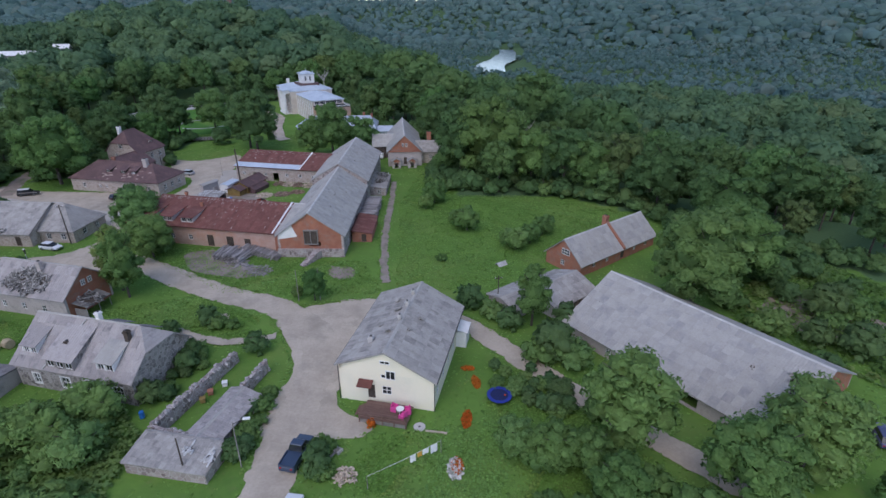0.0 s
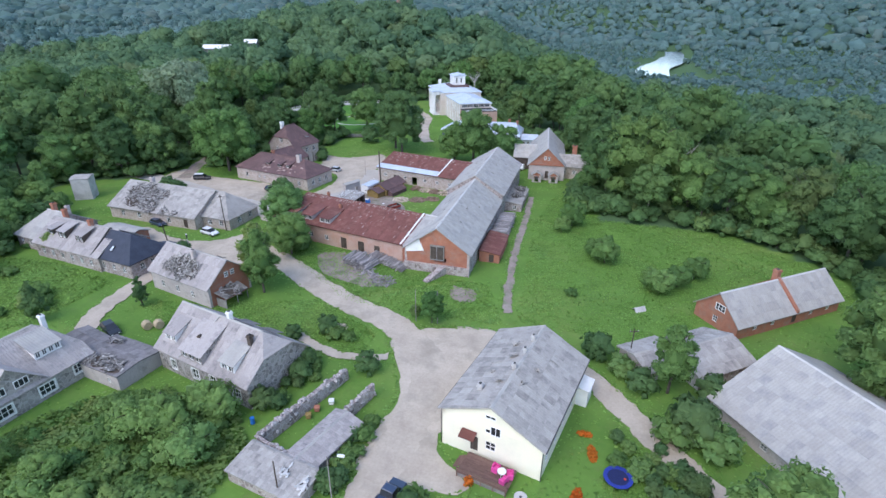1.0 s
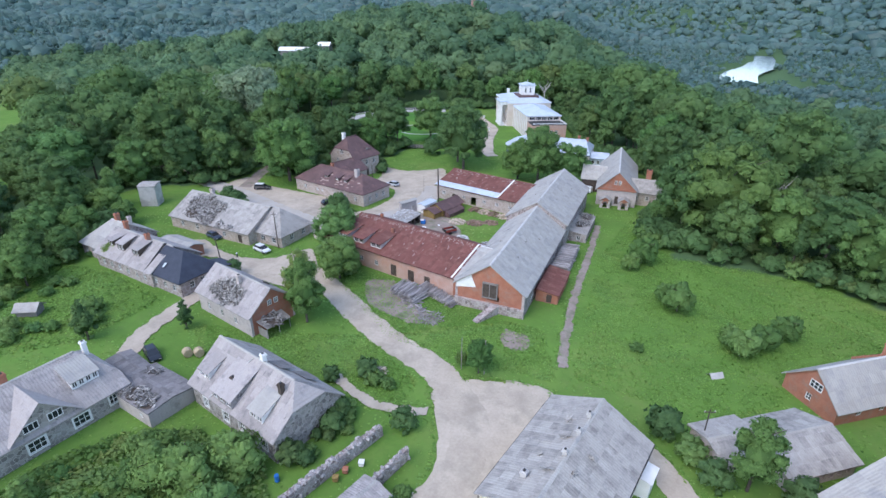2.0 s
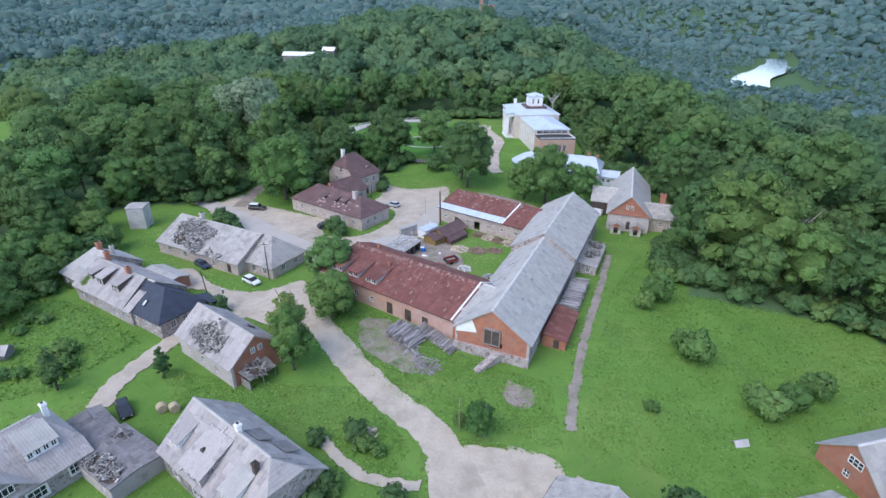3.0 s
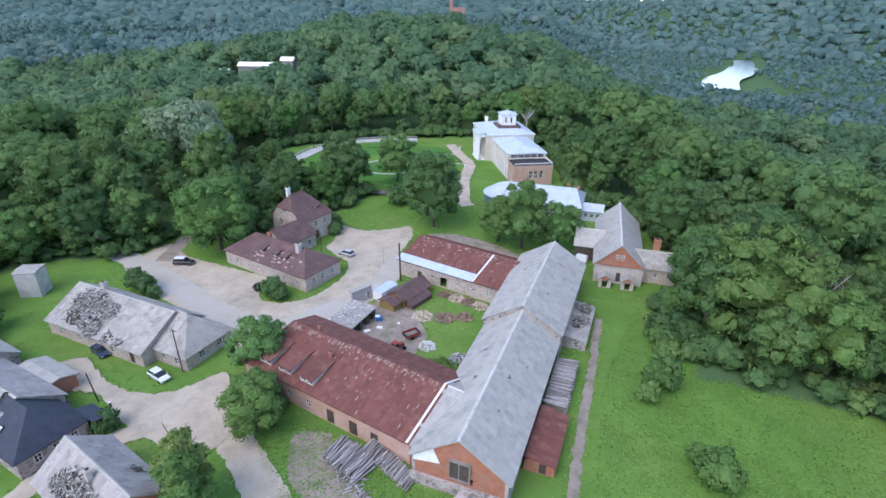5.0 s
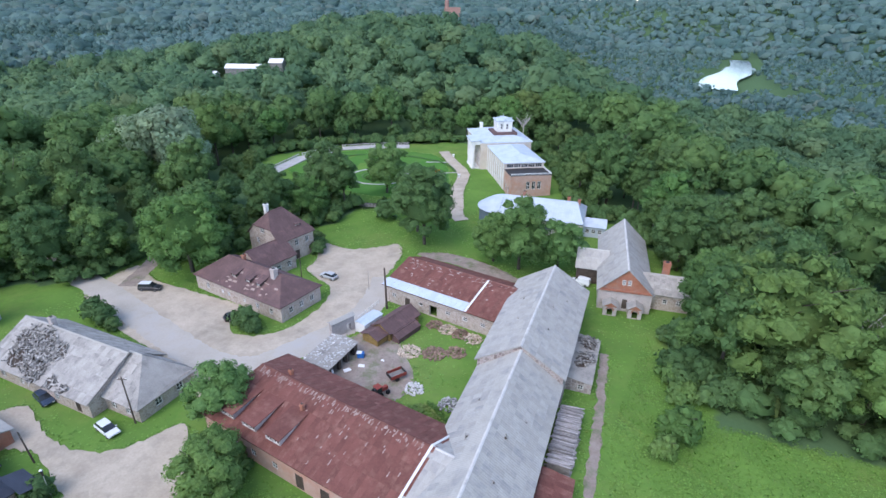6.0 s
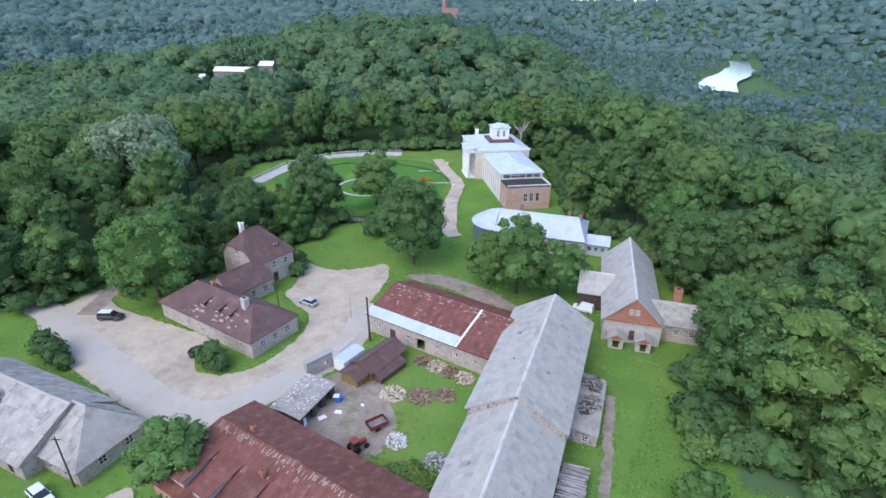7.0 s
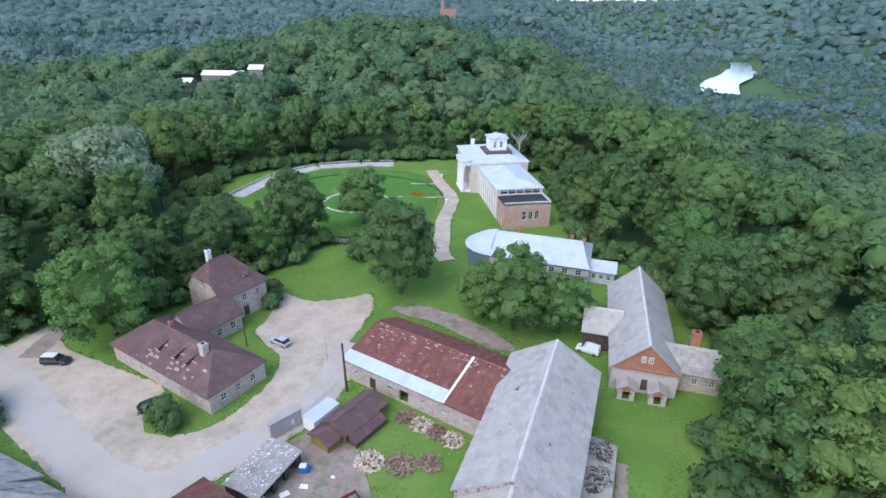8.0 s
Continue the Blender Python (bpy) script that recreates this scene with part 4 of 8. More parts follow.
building("annex", "lean-to annex with red end wall", -97.5, 94.2, -7, 9, 4.5, 3.1, 2.6, 3.4, brick, asbestos_pale, category="annex", sheets=True, cap=False)
rn, at = building("ruin", "roof-fallen stone house beside the car park", -99.4, 111.0, -3, 25.8, 13.5, 3.1, 3.1, 7.2, stone_warm, asbestos, ro=1.0, south=[(4, 0.9, 1.0, 1.3), (9, 0.9, 1.0, 1.3), (18, 0.8, 1.0, 1.2), (23, 0.2, 1.2, 2.0, "door")],
                  west=[(6, 1.0, 1.0, 1.3), (9, 1.0, 1.0, 1.3)])
sl, nl, ends, at = roof_points(25.8, 13.5, 3.1, 3.1, 7.2, ro=1.0)
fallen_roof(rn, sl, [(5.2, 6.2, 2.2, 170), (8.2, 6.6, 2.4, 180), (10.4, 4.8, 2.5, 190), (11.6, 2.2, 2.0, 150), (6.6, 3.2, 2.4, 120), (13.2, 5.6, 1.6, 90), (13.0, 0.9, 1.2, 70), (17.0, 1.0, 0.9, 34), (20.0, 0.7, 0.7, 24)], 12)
chimney(rn, -6.6, 1.6, 6.0, 8.4, 0.9, plaster_old)
rn2, at = building("ruin_wing", "low hipped stone end wing of the ruin", -82.7, 111.0, -3, 7.8, 10.4, 3.0, 3.0, 6.9, stone_warm, asbestos, ro=0.9, hips=(0, 5.6), category="house",
                   south=[(2.2, 0.8, 1.1, 1.3), (5.4, 0.8, 1.1, 1.3)], east=[(3, 0.9, 1.2, 1.3), (7, 0.9, 1.2, 1.3)])

# ---- the farm court ----
bn, at = building("barn", "very long barn with grey roof and brick gable", -27.1, 116.4, 90, 34, 13.2, 4.7, 4.7, 9.4, stone, asbestos_pale, gable_mat=brick, category="barn",
                  west=[(6.9, 2.2, 2.4, 0.95, "hole")], south=row(6, 3, 32, 1.0, 0.9, 0.8), north=row(5, 12, 33, 1.0, 1.0, 0.9))
bm = bmesh.new()
box(bm, -17.32, -17.02, -1.5, 1.1, 2.9, 5.6)
part("loft_opening", bm, wood_dark, bn, "dark boarded loft opening")
bm = bmesh.new()
for a in ((-1.65, 1.25, 5.6, 5.8), (-1.65, 1.25, 2.7, 2.9)):
    box(bm, -17.42, -17.0, a[0], a[1], a[2], a[3])
for y in (-1.6, -0.2, 1.1):
    box(bm, -17.40, -17.0, y, y + 0.12, 2.9, 5.6)
part("loft_frame", bm, wood_grey, bn)
bm = bmesh.new()
box(bm, -17.5, -17.0, -6.7, 6.7, -1, 1.7)
part("plinth", bm, stone, bn, "rubble stone footing")
bm = bmesh.new()
rim = [(2.6, 4.3), (6.4, 3.7), (6.4, 4.75), (3.6, 6.7)]
front, back = [[bm.verts.new((px, y, z)) for y, z in rim] for px in (-17.06, -16.9)]
bm.faces.new(front[::-1]), bm.faces.new(back)
for i in range(4):
    bm.faces.new((front[i], front[(i + 1) % 4], back[(i + 1) % 4], back[i]))
bmesh.ops.recalc_face_normals(bm, faces=bm.faces)
part("plaster_patch", bm, white_paint, bn, "patch of white plaster on the gable")
ramp = thing("stone_ramp", -26.6, 97.2, 62, 0, "narrow old stone ramp before the barn gable", "ramp")
bm = bmesh.new()
loft_ramp = [(-2.9, 0.15), (-1.5, 0.7), (1.2, 1.5), (2.4, 1.7)]
for (ax, az), (bx, bz) in zip(loft_ramp, loft_ramp[1:]):
    prism(bm, [(ax, -0.65, az), (bx, -0.65, bz), (bx, 0.65, bz), (ax, 0.65, az)], 1.9)
weld(bm)
part("slab", bm, stone, ramp)
far_barn, at = building("barn", "far half of the long barn with grey roof", -27.2, 147.4, 90, 29.8, 14.0, 5.9, 5.9, 10.2, stone, asbestos_pale, category="barn", gover=0.15, south=row(5, 2, 28, 1.6, 0.9, 0.8))
for b, sds, seed in ((bn, (34, 13.2, 4.7, 4.7, 9.4), 31), (far_barn, (29.8, 14.0, 5.9, 5.9, 10.2), 32)):
    sl, nl, ends, at = roof_points(*sds)
    fallen_roof(b, sl, [(9, 5.5, 0.22, 2), (21, 4.0, 0.2, 2), (16, 6.0, 0.2, 2)], seed, asbestos)
    fallen_roof(b, nl, [(12, 4.5, 0.25, 4), (20, 5.5, 0.2, 3)], seed + 5, asbestos)
R1L, R1W, R1R = 33.7, 16.2, 1.5
r1, at = building("farm_wing", "long farm wing with rusted red sheet roof", -50.0, 112.5, -10.8, R1L, R1W, 4.3, 4.3, 7.3, pink_plaster, rust_roof, ro=R1R, hips=(2.2, 0), category="barn", sw=0.9, sh=3.6,
                  south=[(3, 1.2, 0.9, 1.0), (6.5, 1.2, 0.9, 1.0), (10.2, 1.2, 1.0, 1.1), (14.4, 1.2, 1.0, 1.1), (19, 0.1, 1.5, 2.5, "door"), (23.5, 0.1, 1.6, 2.5, "door"), (27.5, 0.1, 1.4, 2.3, "door")], north=row(6, 1, 29, 1.2, 0.9, 0.9), west=row(3, 1, 12, 1.2, 0.9, 1.0))
for x in (-11.5, -7.0, -2.2):
    dormer(r1, x - 1.1, -7.2, 4.6, 2.8, 1.2, 5.2, rust_roof, plaster_old, win=2, lean=0.5)
chimney(r1, -9.5, 2.4, 6.5, 7.9, 0.5, brick)
chimney(r1, -3.0, -1.8, 6.0, 7.4, 0.5, brick)
sl, nl, ends, at = roof_points(R1L, R1W, 4.3, 4.3, 7.3, R1R, hips=(2.2, 0))
paint = material("flaked_pale_metal", (0.28, 0.185, 0.155), (0.42, 0.33, 0.29), 2.0, 0.6, 0.2)
bm = bmesh.new()
r2 = random.Random(40)
o, al, up, n = slope_frame(sl)
for i in range(170):
    u, v = r2.uniform(2.5, 33), 10.25 - abs(r2.gauss(0, 0.6)) if i < 135 else r2.uniform(0.3, 9)
    c = o + al * u + up * v + n * 0.11
    w, h = r2.uniform(0.04, 0.11), r2.uniform(0.1, 0.42)
    k = [bm.verts.new(c + al * a * w + up * b * h) for a, b in ((-1, -1), (1, -0.8), (0.7, 1), (-0.8, 0.9))]
    bm.faces.new(k)
tagged(part("flaked_paint", bm, paint, r1, "pale flaked streaks along the ridge"), kind="stuff")
link, at = building("farm_wing", "short grey-roofed end of the farm wing", -29.0, 108.5, -10.8, 9.0, R1W, 4.3, 4.3, 7.3, brick, asbestos_pale, ro=R1R, category="barn", gover=0.05, south=[(1.6, 0.1, 1.4, 2.3, "door")])
bm = bmesh.new()
for y in (-1, 1):
    prism(bm, [(-4.9, R1R, 7.5), (-4.55, R1R, 7.5), (-4.55, y * 8.5, 4.3), (-4.9, y * 8.5, 4.3)], 0.15)
bmesh.ops.recalc_face_normals(bm, faces=bm.faces)
part("flashing", bm, white_paint, link)
r2w, at = building("farm_wing", "farm wing with rusted red sheet roof patched in blue", -45.9, 157.3, -11.5, 28.5, 15.3, 4.1, 4.1, 6.5, stone_warm, rust_roof, ro=1.75, category="barn", sw=0.9, sh=3.0,
                   south=[(2.5, 1.6, 1.0, 0.8), (6, 0.1, 1.3, 2.2, "door"), (9.4, 1.6, 0.9, 0.7), (12.5, 0.1, 1.8, 2.4, "hole"), (16, 1.6, 1.0, 0.8), (20, 1.6, 1.0, 0.8), (24, 1.6, 1.0, 0.8)], west=row(3, 1, 16, 1.4, 0.9, 0.9))
sl, nl, ends, at = roof_points(28.5, 15.3, 4.1, 4.1, 6.5, 1.75)
o, al, up, n = slope_frame(sl)
bm = bmesh.new()
for i in range(17):
    a, b = i * 1.19, i * 1.19 + 1.18
    q = [o + al * a + n * 0.14, o + al * b + n * 0.14, o + al * b + up * 2.6 + n * 0.13, o + al * a + up * 2.6 + n * 0.13]
    bm = bmesh.new()
    bm.faces.new([bm.verts.new(p - up * 0.1) for p in q])
    part("eave_sheet", bm, blue_metal, r2w)
bm = bmesh.new()
q = [o + al * 20.3 + n * 0.14, o + al * 20.75 + n * 0.14, o + al * 20.75 + up * 10.1 + n * 0.2, o + al * 20.3 + up * 10.1 + n * 0.2]
bm.faces.new([bm.verts.new(p) for p in q])
part("flashing", bm, white_paint, r2w)
bm = bmesh.new()
for i in range(90):
    u, v = r2.uniform(1, 28.5), 10.0 - abs(r2.gauss(0, 0.9)) if i < 64 else r2.uniform(3, 9)
    c = o + al * u + up * v + n * 0.13
    w, h = r2.uniform(0.08, 0.42), r2.uniform(0.05, 0.2)
    bm.faces.new([bm.verts.new(c + al * a * w + up * b * h) for a, b in ((-1, -1), (1, -0.8), (0.7, 1), (-0.8, 0.9))])
tagged(part("flaked_paint", bm, paint, r2w, "pale flaked patches on the rusted roof"), kind="stuff")

# ---- the inn ----
inn, at = building("inn", "old stone inn with dark red hipped roof", -88.5, 144.6, -11, 27, 11.0, 3.9, 3.9, 7.4, stone_warm, brown_roof, hips=(5.5, 5.5), sheets=False,
                   south=[(4, 1.2, 0.9, 1.2), (9, 1.4, 0.7, 0.8), (11, 1.4, 0.7, 0.8), (16, 1.4, 0.7, 0.8), (20, 1.2, 0.9, 1.2), (24, 1.2, 0.9, 1.2)], east=[(2.2, 1.2, 1.0, 1.3), (5, 1.2, 1.0, 1.3), (8, 1.2, 1.0, 1.3)])
chimney(inn, 7.4, -1.0, 6.0, 8.7, 1.1, plaster_old)
chimney(inn, -4.0, 0.6, 6.5, 8.3, 0.7, brick)
for x in (-2.5, 2.0, 5.2):
    dormer(inn, x, -3.6, 5.0, 1.5, 0.9, 2.2, brown_roof, wood_dark, lean=0.6)
sl, nl, ends, at = roof_points(27, 11.0, 3.9, 3.9, 7.4, hips=(5.5, 5.5))
o, al, up, n = slope_frame(sl)
bm = bmesh.new()
for i in range(26):
    c = o + al * r2.uniform(8, 24) + up * r2.uniform(0.4, 4.5) + n * 0.05
    w, h = r2.uniform(0.15, 0.7), r2.uniform(0.08, 0.3)
    bm.faces.new([bm.verts.new(c + al * a * w + up * b * h) for a, b in ((-1, -1), (1, -0.7), (0.6, 1), (-0.8, 0.8))])
tagged(part("flaked_paint", bm, paint, inn, "pale worn patches on the red roof"), kind="stuff")
mid_w, at = building("inn_wing", "stone middle wing of the inn", -93.6, 154.6, 76, 10, 8.6, 4.0, 4.0, 7.0, stone_warm, brown_roof, sheets=False, south=row(3, 0.5, 9.5, 1.2, 1.1, 1.4))
tall, at = building("inn_tower", "tall stone house with steep dark red roof", -96.2, 164.2, 75, 10.5, 11.5, 6.6, 6.6, 12.3, stone_warm, brown_roof, hips=(2.6, 4.5), half=(0.45, 0.1), sheets=False,
                    south=[(2, 3.8, 1.0, 1.5), (5.2, 3.8, 1.0, 1.5), (8.4, 3.8, 1.0, 1.5), (5.2, 0.2, 1.3, 2.3, "door")], west=[(3, 4.2, 0.9, 1.4), (8.2, 4.2, 0.9, 1.4), (5.2, 7.4, 1.5, 1.4)])
chimney(tall, -1.0, 3.6, 9.0, 12.9, 0.9, white_paint)
dormer(tall, 2.0, -4.2, 7.6, 1.2, 1.0, 1.8, brown_roof, white_paint)

# ---- the stable ----
st, at = building("stable", "stone stable with brick gable and grey roof", -14.35, 181.7, 95.5, 29.0, 10.6, 4.7, 4.7, 9.7, plaster_old, asbestos_pale, gable_mat=brick, category="stable", base=1,
                  west=[(4.3, 6.1, 0.7, 1.1), (5.4, 6.1, 0.7, 1.1), (5.0, 0.5, 1.0, 2.2, "door")], south=row(5, 6, 30, 2.0, 1.0, 1.2), north=row(6, 1, 29, 2.0, 1.0, 1.2))
bm = bmesh.new()
box(bm, -14.8, -14.5, -5.4, 5.4, 4.45, 4.75)
part("cornice", bm, brick, st)
for y in (2.7, -2.2):
    g = thing("entrance_porch", -15.85, y)
    g.parent = st
    bm = bmesh.new()
    wall_panel(bm, (-1.3, 1.35), (-1.3, -1.35), -0.5, 2.1, [(1.35, 0.0, 1.1, 1.7)], 0.3)
    box(bm, -1.0, 1.3, -1.35, -1.05, -0.5, 2.1), box(bm, -1.0, 1.3, 1.05, 1.35, -0.5, 2.1)
    part("wall", bm, plaster_old, g)
    bm = bmesh.new()
    for s in (-1, 1):
        prism(bm, [(-1.6, 0, 3.1), (1.35, 0, 3.1), (1.35, s * 1.65, 2.1), (-1.6, s * 1.65, 2.1)], 0.1)
    bmesh.ops.recalc_face_normals(bm, faces=bm.faces)
    part("roof", bm, asbestos_pale, g)
    bm = bmesh.new()
    pts = [(-1.31, 1.3, 2.05), (-1.31, -1.3, 2.05), (-1.31, 0, 2.95)]
    f0, f1 = [bm.verts.new(p) for p in pts], [bm.verts.new((p[0] - 0.08, p[1], p[2])) for p in pts]
    bm.faces.new(f0), bm.faces.new(f1[::-1])
    for i in range(3):
        bm.faces.new((f0[i], f1[i], f1[(i + 1) % 3], f0[(i + 1) % 3]))
    for i in range(9):
        a0 = math.pi * i / 8
        box(bm, -1.42, -1.28, 0.72 * math.cos(a0) - 0.1, 0.72 * math.cos(a0) + 0.1, 1.25 + 0.62 * math.sin(a0), 1.45 + 0.62 * math.sin(a0))
    part("brick_arch", bm, brick, g)
building("annex", "side annex of the stable with grey roof", -21.2, 180.4, 4, 6.5, 7.0, 4.3, 4.3, 7.3, wood_dark, asbestos_pale, category="annex", hips=(0, 0))
ann, at = building("annex", "stone side wing with grey roof and brick chimney", -5.2, 174.2, 4, 11, 7.4, 4.0, 4.0, 6.6, stone_warm, asbestos, category="annex", south=[(2.5, 1.6, 0.9, 1.1), (5.5, 1.6, 0.9, 1.1), (8.2, 1.6, 0.9, 1.1)])
chimney(ann, -0.3, 0.8, 5.5, 9.2, 1.4, brick)

# ---- the manor ----
manor_plaster = material("warm_cream_plaster", (0.56, 0.485, 0.42), (0.68, 0.60, 0.53), 0.5, 0.9, 0.2, grain=7, stain=(0.52, 0.42, 0.35), stain_scale=0.3)
mn, at = building("manor", "white neoclassical manor house with pale metal roof", -69.8, 271.6, -60, 25, 20, 10.8, 10.8, 13.2, manor_plaster, blue_metal, hips=(9, 9), sheets=False, category="manor",
                  south=row(7, 1, 24, 1.2, 1.2, 2.2) + row(7, 1, 24, 4.6, 1.2, 2.4) + row(7, 1, 24, 8.2, 1.1, 1.3), east=row(5, 1, 18, 4.6, 1.1, 2.2) + row(5, 1, 18, 8.2, 1.0, 1.3))
bm = bmesh.new()
box(bm, 2.0, 11.5, -13.2, -10.0, 9.6, 10.9)
part("entablature", bm, white_paint, mn)
bm = bmesh.new()
box(bm, 2.0, 11.5, -13.2, -10.0, -1, 0.6)
part("portico_floor", bm, white_paint, mn)
bm = bmesh.new()
prism(bm, [(1.6, -13.6, 11.1), (11.9, -13.6, 11.1), (11.9, -9.5, 11.4), (1.6, -9.5, 11.4)], 0.18)
part("portico_roof", bm, blue_metal, mn)
for i in range(5):
    bm = bmesh.new()
    x = 2.7 + i * 2.05
    tube(bm, (x, -12.5, 0.6), (x, -12.5, 9.6), 0.52, 0.42, 12)
    box(bm, x - 0.65, x + 0.65, -13.15, -11.85, 0.6, 0.95), box(bm, x - 0.6, x + 0.6, -13.1, -11.9, 9.25, 9.6)
    part("column", bm, white_paint, mn)
bm = bmesh.new()
box(bm, -12.7, 12.7, -10.35, 10.35, 10.3, 10.75)
part("cornice", bm, white_paint, mn)
cup = thing("cupola", 2.5, 1.0, 0, 12.0)
cup.parent = mn
bm = bmesh.new()
for a, p, q in ((0, (-3, -3), (3, -3)), (1, (3, -2.7), (3, 2.7)), (2, (3, 3), (-3, 3)), (3, (-3, 2.7), (-3, -2.7))):
    wall_panel(bm, p, q, -0.5, 5.2, [(1.5, 2.0, 0.9, 2.2), (4.0 if a % 2 == 0 else 3.7, 2.0, 0.9, 2.2)], 0.3)
part("wall", bm, white_paint, cup)
for a in range(4):
    for c in (-1.5, 1.0):
        window(cup, pose(0, 0, 0, 0, 0, 90 * a) @ pose(c - 0.45, -3.0, 2.0), 0.9, 2.2)
bm = bmesh.new()
prism(bm, [(-3.5, -3.5, 5.4), (3.5, -3.5, 5.4), (3.5, 3.5, 5.4), (-3.5, 3.5, 5.4)], 0.3)
for a in range(4):
    m = pose(0, 0, 0, 0, 0, 90 * a)
    prism(bm, [tuple(m @ Vector(p)) for p in ((-3.4, -3.4, 5.42), (3.4, -3.4, 5.42), (0.01, -0.01, 6.6))], 0.02)
    box(bm, -0.35, 0.35, -3.5, -3.2, 5.4, 6.1, m)
tube(bm, (0, 0, 6.4), (0, 0, 7.6), 0.12, 0.03, 6)
part("roof", bm, blue_metal, cup)
bm = bmesh.new()
box(bm, -2.0, 7.5, -3.8, 5.6, 11.8, 13.0)
part("roof_platform", bm, brown_roof, mn, "rusty platform round the cupola")
chimney(mn, -9.0, 5.0, 11.0, 14.6, 1.8, white_paint, 1.2)
chimney(mn, -9.5, -5.0, 11.0, 14.0, 1.2, white_paint)
wg, at = building("manor_wing", "white manor wing with pale metal roof", -57.6, 250.0, -60, 25, 14, 9.6, 9.6, 11.2, manor_plaster, blue_metal, hips=(6, 6), sheets=False, category="manor",
                  south=row(8, 1, 24, 1.0, 1.1, 2.0) + row(8, 1, 24, 5.2, 1.1, 2.2), east=row(5, 0.3, 12.9, 7.75, 2.35, 1.75), win=(4, 2))
for i in range(9):
    bm = bmesh.new()
    box(bm, -12.3 + i * 2.9, -11.7 + i * 2.9, -7.18, -6.98, -1, 9.3), box(bm, -12.45 + i * 2.9, -11.55 + i * 2.9, -7.25, -6.98, 8.7, 9.1)
    part("pilaster", bm, white_paint, wg)
bm = bmesh.new()
box(bm, -12.7, 12.7, -7.35, 7.35, 9.1, 9.5)
part("cornice", bm, white_paint, wg)
tb, at = building("manor_terrace", "pink plastered terrace block before the manor wing", -49.2, 235.4, -60, 8, 14, 7.4, 7.4, 7.55, pink_plaster, iron, sheets=False, cap=False, category="manor", over=0.1, gover=0.1,
                  south=row(2, 1, 7, 1.0, 1.1, 2.0), east=row(3, 4.6, 10.4, 2.6, 1.25, 2.7))
bm = bmesh.new()
box(bm, 3.75, 3.95, -6.9, 6.9, 7.9, 8.05), box(bm, -3.9, 3.75, 6.75, 6.95, 7.9, 8.05)
for i in range(29):
    box(bm, 3.78, 3.92, -6.9 + i * 0.49, -6.8 + i * 0.49, 7.4, 7.9)
for i in range(15):
    box(bm, -3.8 + i * 0.5, -3.7 + i * 0.5, 6.78, 6.92, 7.4, 7.9)
part("balustrade", bm, white_paint, tb)
bh, at = building("blue_roof_house", "long low house with pale blue sheet metal roof", -38.2, 208.4, 3, 23.4, 14.5, 4.9, 4.9, 8.2, plaster_old, blue_metal, hips=(0, 2.5), sheets=False, gover=0.05, south=row(7, 1, 22.6, 2.6, 1.4, 1.4) + row(5, 7, 22.6, 0.3, 1.0, 1.2))
for x, z in ((-6.0, 9.6), (6.7, 9.4), (9.6, 9.0)):
    chimney(bh, x, 0.5, 7.0, z, 0.8, brick)
bm = bmesh.new()
box(bm, -11.6, 11.72, -7.32, -7.26, 1.9, 2.5)
box(bm, -11.6, 11.72, -7.32, -7.26, 4.1, 4.75)
boards = material("blue_grey_boarding", (0.12, 0.16, 0.20), (0.19, 0.24, 0.29), 0.6, 0.8, 0.3, grain=6)
part("weatherboard", bm, boards, bh, "blue-grey painted boarding")
# the rounded end of the house
bm = bmesh.new()
inner, outer = [[[bm.verts.new((-11.7 - q * math.sin(math.pi * i / 14), q * math.cos(math.pi * i / 14), z)) for z in (-1, 4.85)] for i in range(15)] for q in (6.95, 7.25)]
for i in range(14):
    bm.faces.new((outer[i][0], outer[i + 1][0], outer[i + 1][1], outer[i][1]))
    bm.faces.new((inner[i][0], inner[i][1], inner[i + 1][1], inner[i + 1][0]))
    bm.faces.new((outer[i][1], outer[i + 1][1], inner[i + 1][1], inner[i][1]))
bmesh.ops.recalc_face_normals(bm, faces=bm.faces)
part("round_wall", bm, boards, bh, "curved blue-grey boarded wall")
bm = bmesh.new()
tip = bm.verts.new((-11.75, 0, 8.22))
lip = [bm.verts.new((-11.7 - 7.8 * math.sin(math.pi * i / 14), 7.8 * math.cos(math.pi * i / 14), 4.72)) for i in range(15)]
mid_ring = [bm.verts.new((-11.7 - 4.2 * math.sin(math.pi * i / 14), 4.2 * math.cos(math.pi * i / 14), 6.85)) for i in range(15)]
for i in range(14):
    bm.faces.new((lip[i], lip[i + 1], mid_ring[i + 1], mid_ring[i]))
    bm.faces.new((mid_ring[i], mid_ring[i + 1], tip))
bmesh.ops.recalc_face_normals(bm, faces=bm.faces)
if sum(f.normal.z for f in bm.faces) < 0:
    bmesh.ops.reverse_faces(bm, faces=bm.faces)
part("round_roof", bm, blue_metal, bh)
building("annex", "small annex with pale blue metal roof", -23.6, 207.5, 3, 6, 6, 3.4, 3.4, 4.6, blue_metal, blue_metal, category="annex", sheets=False, south=row(3, 0.5, 5.5, 1.2, 1.0, 1.2))

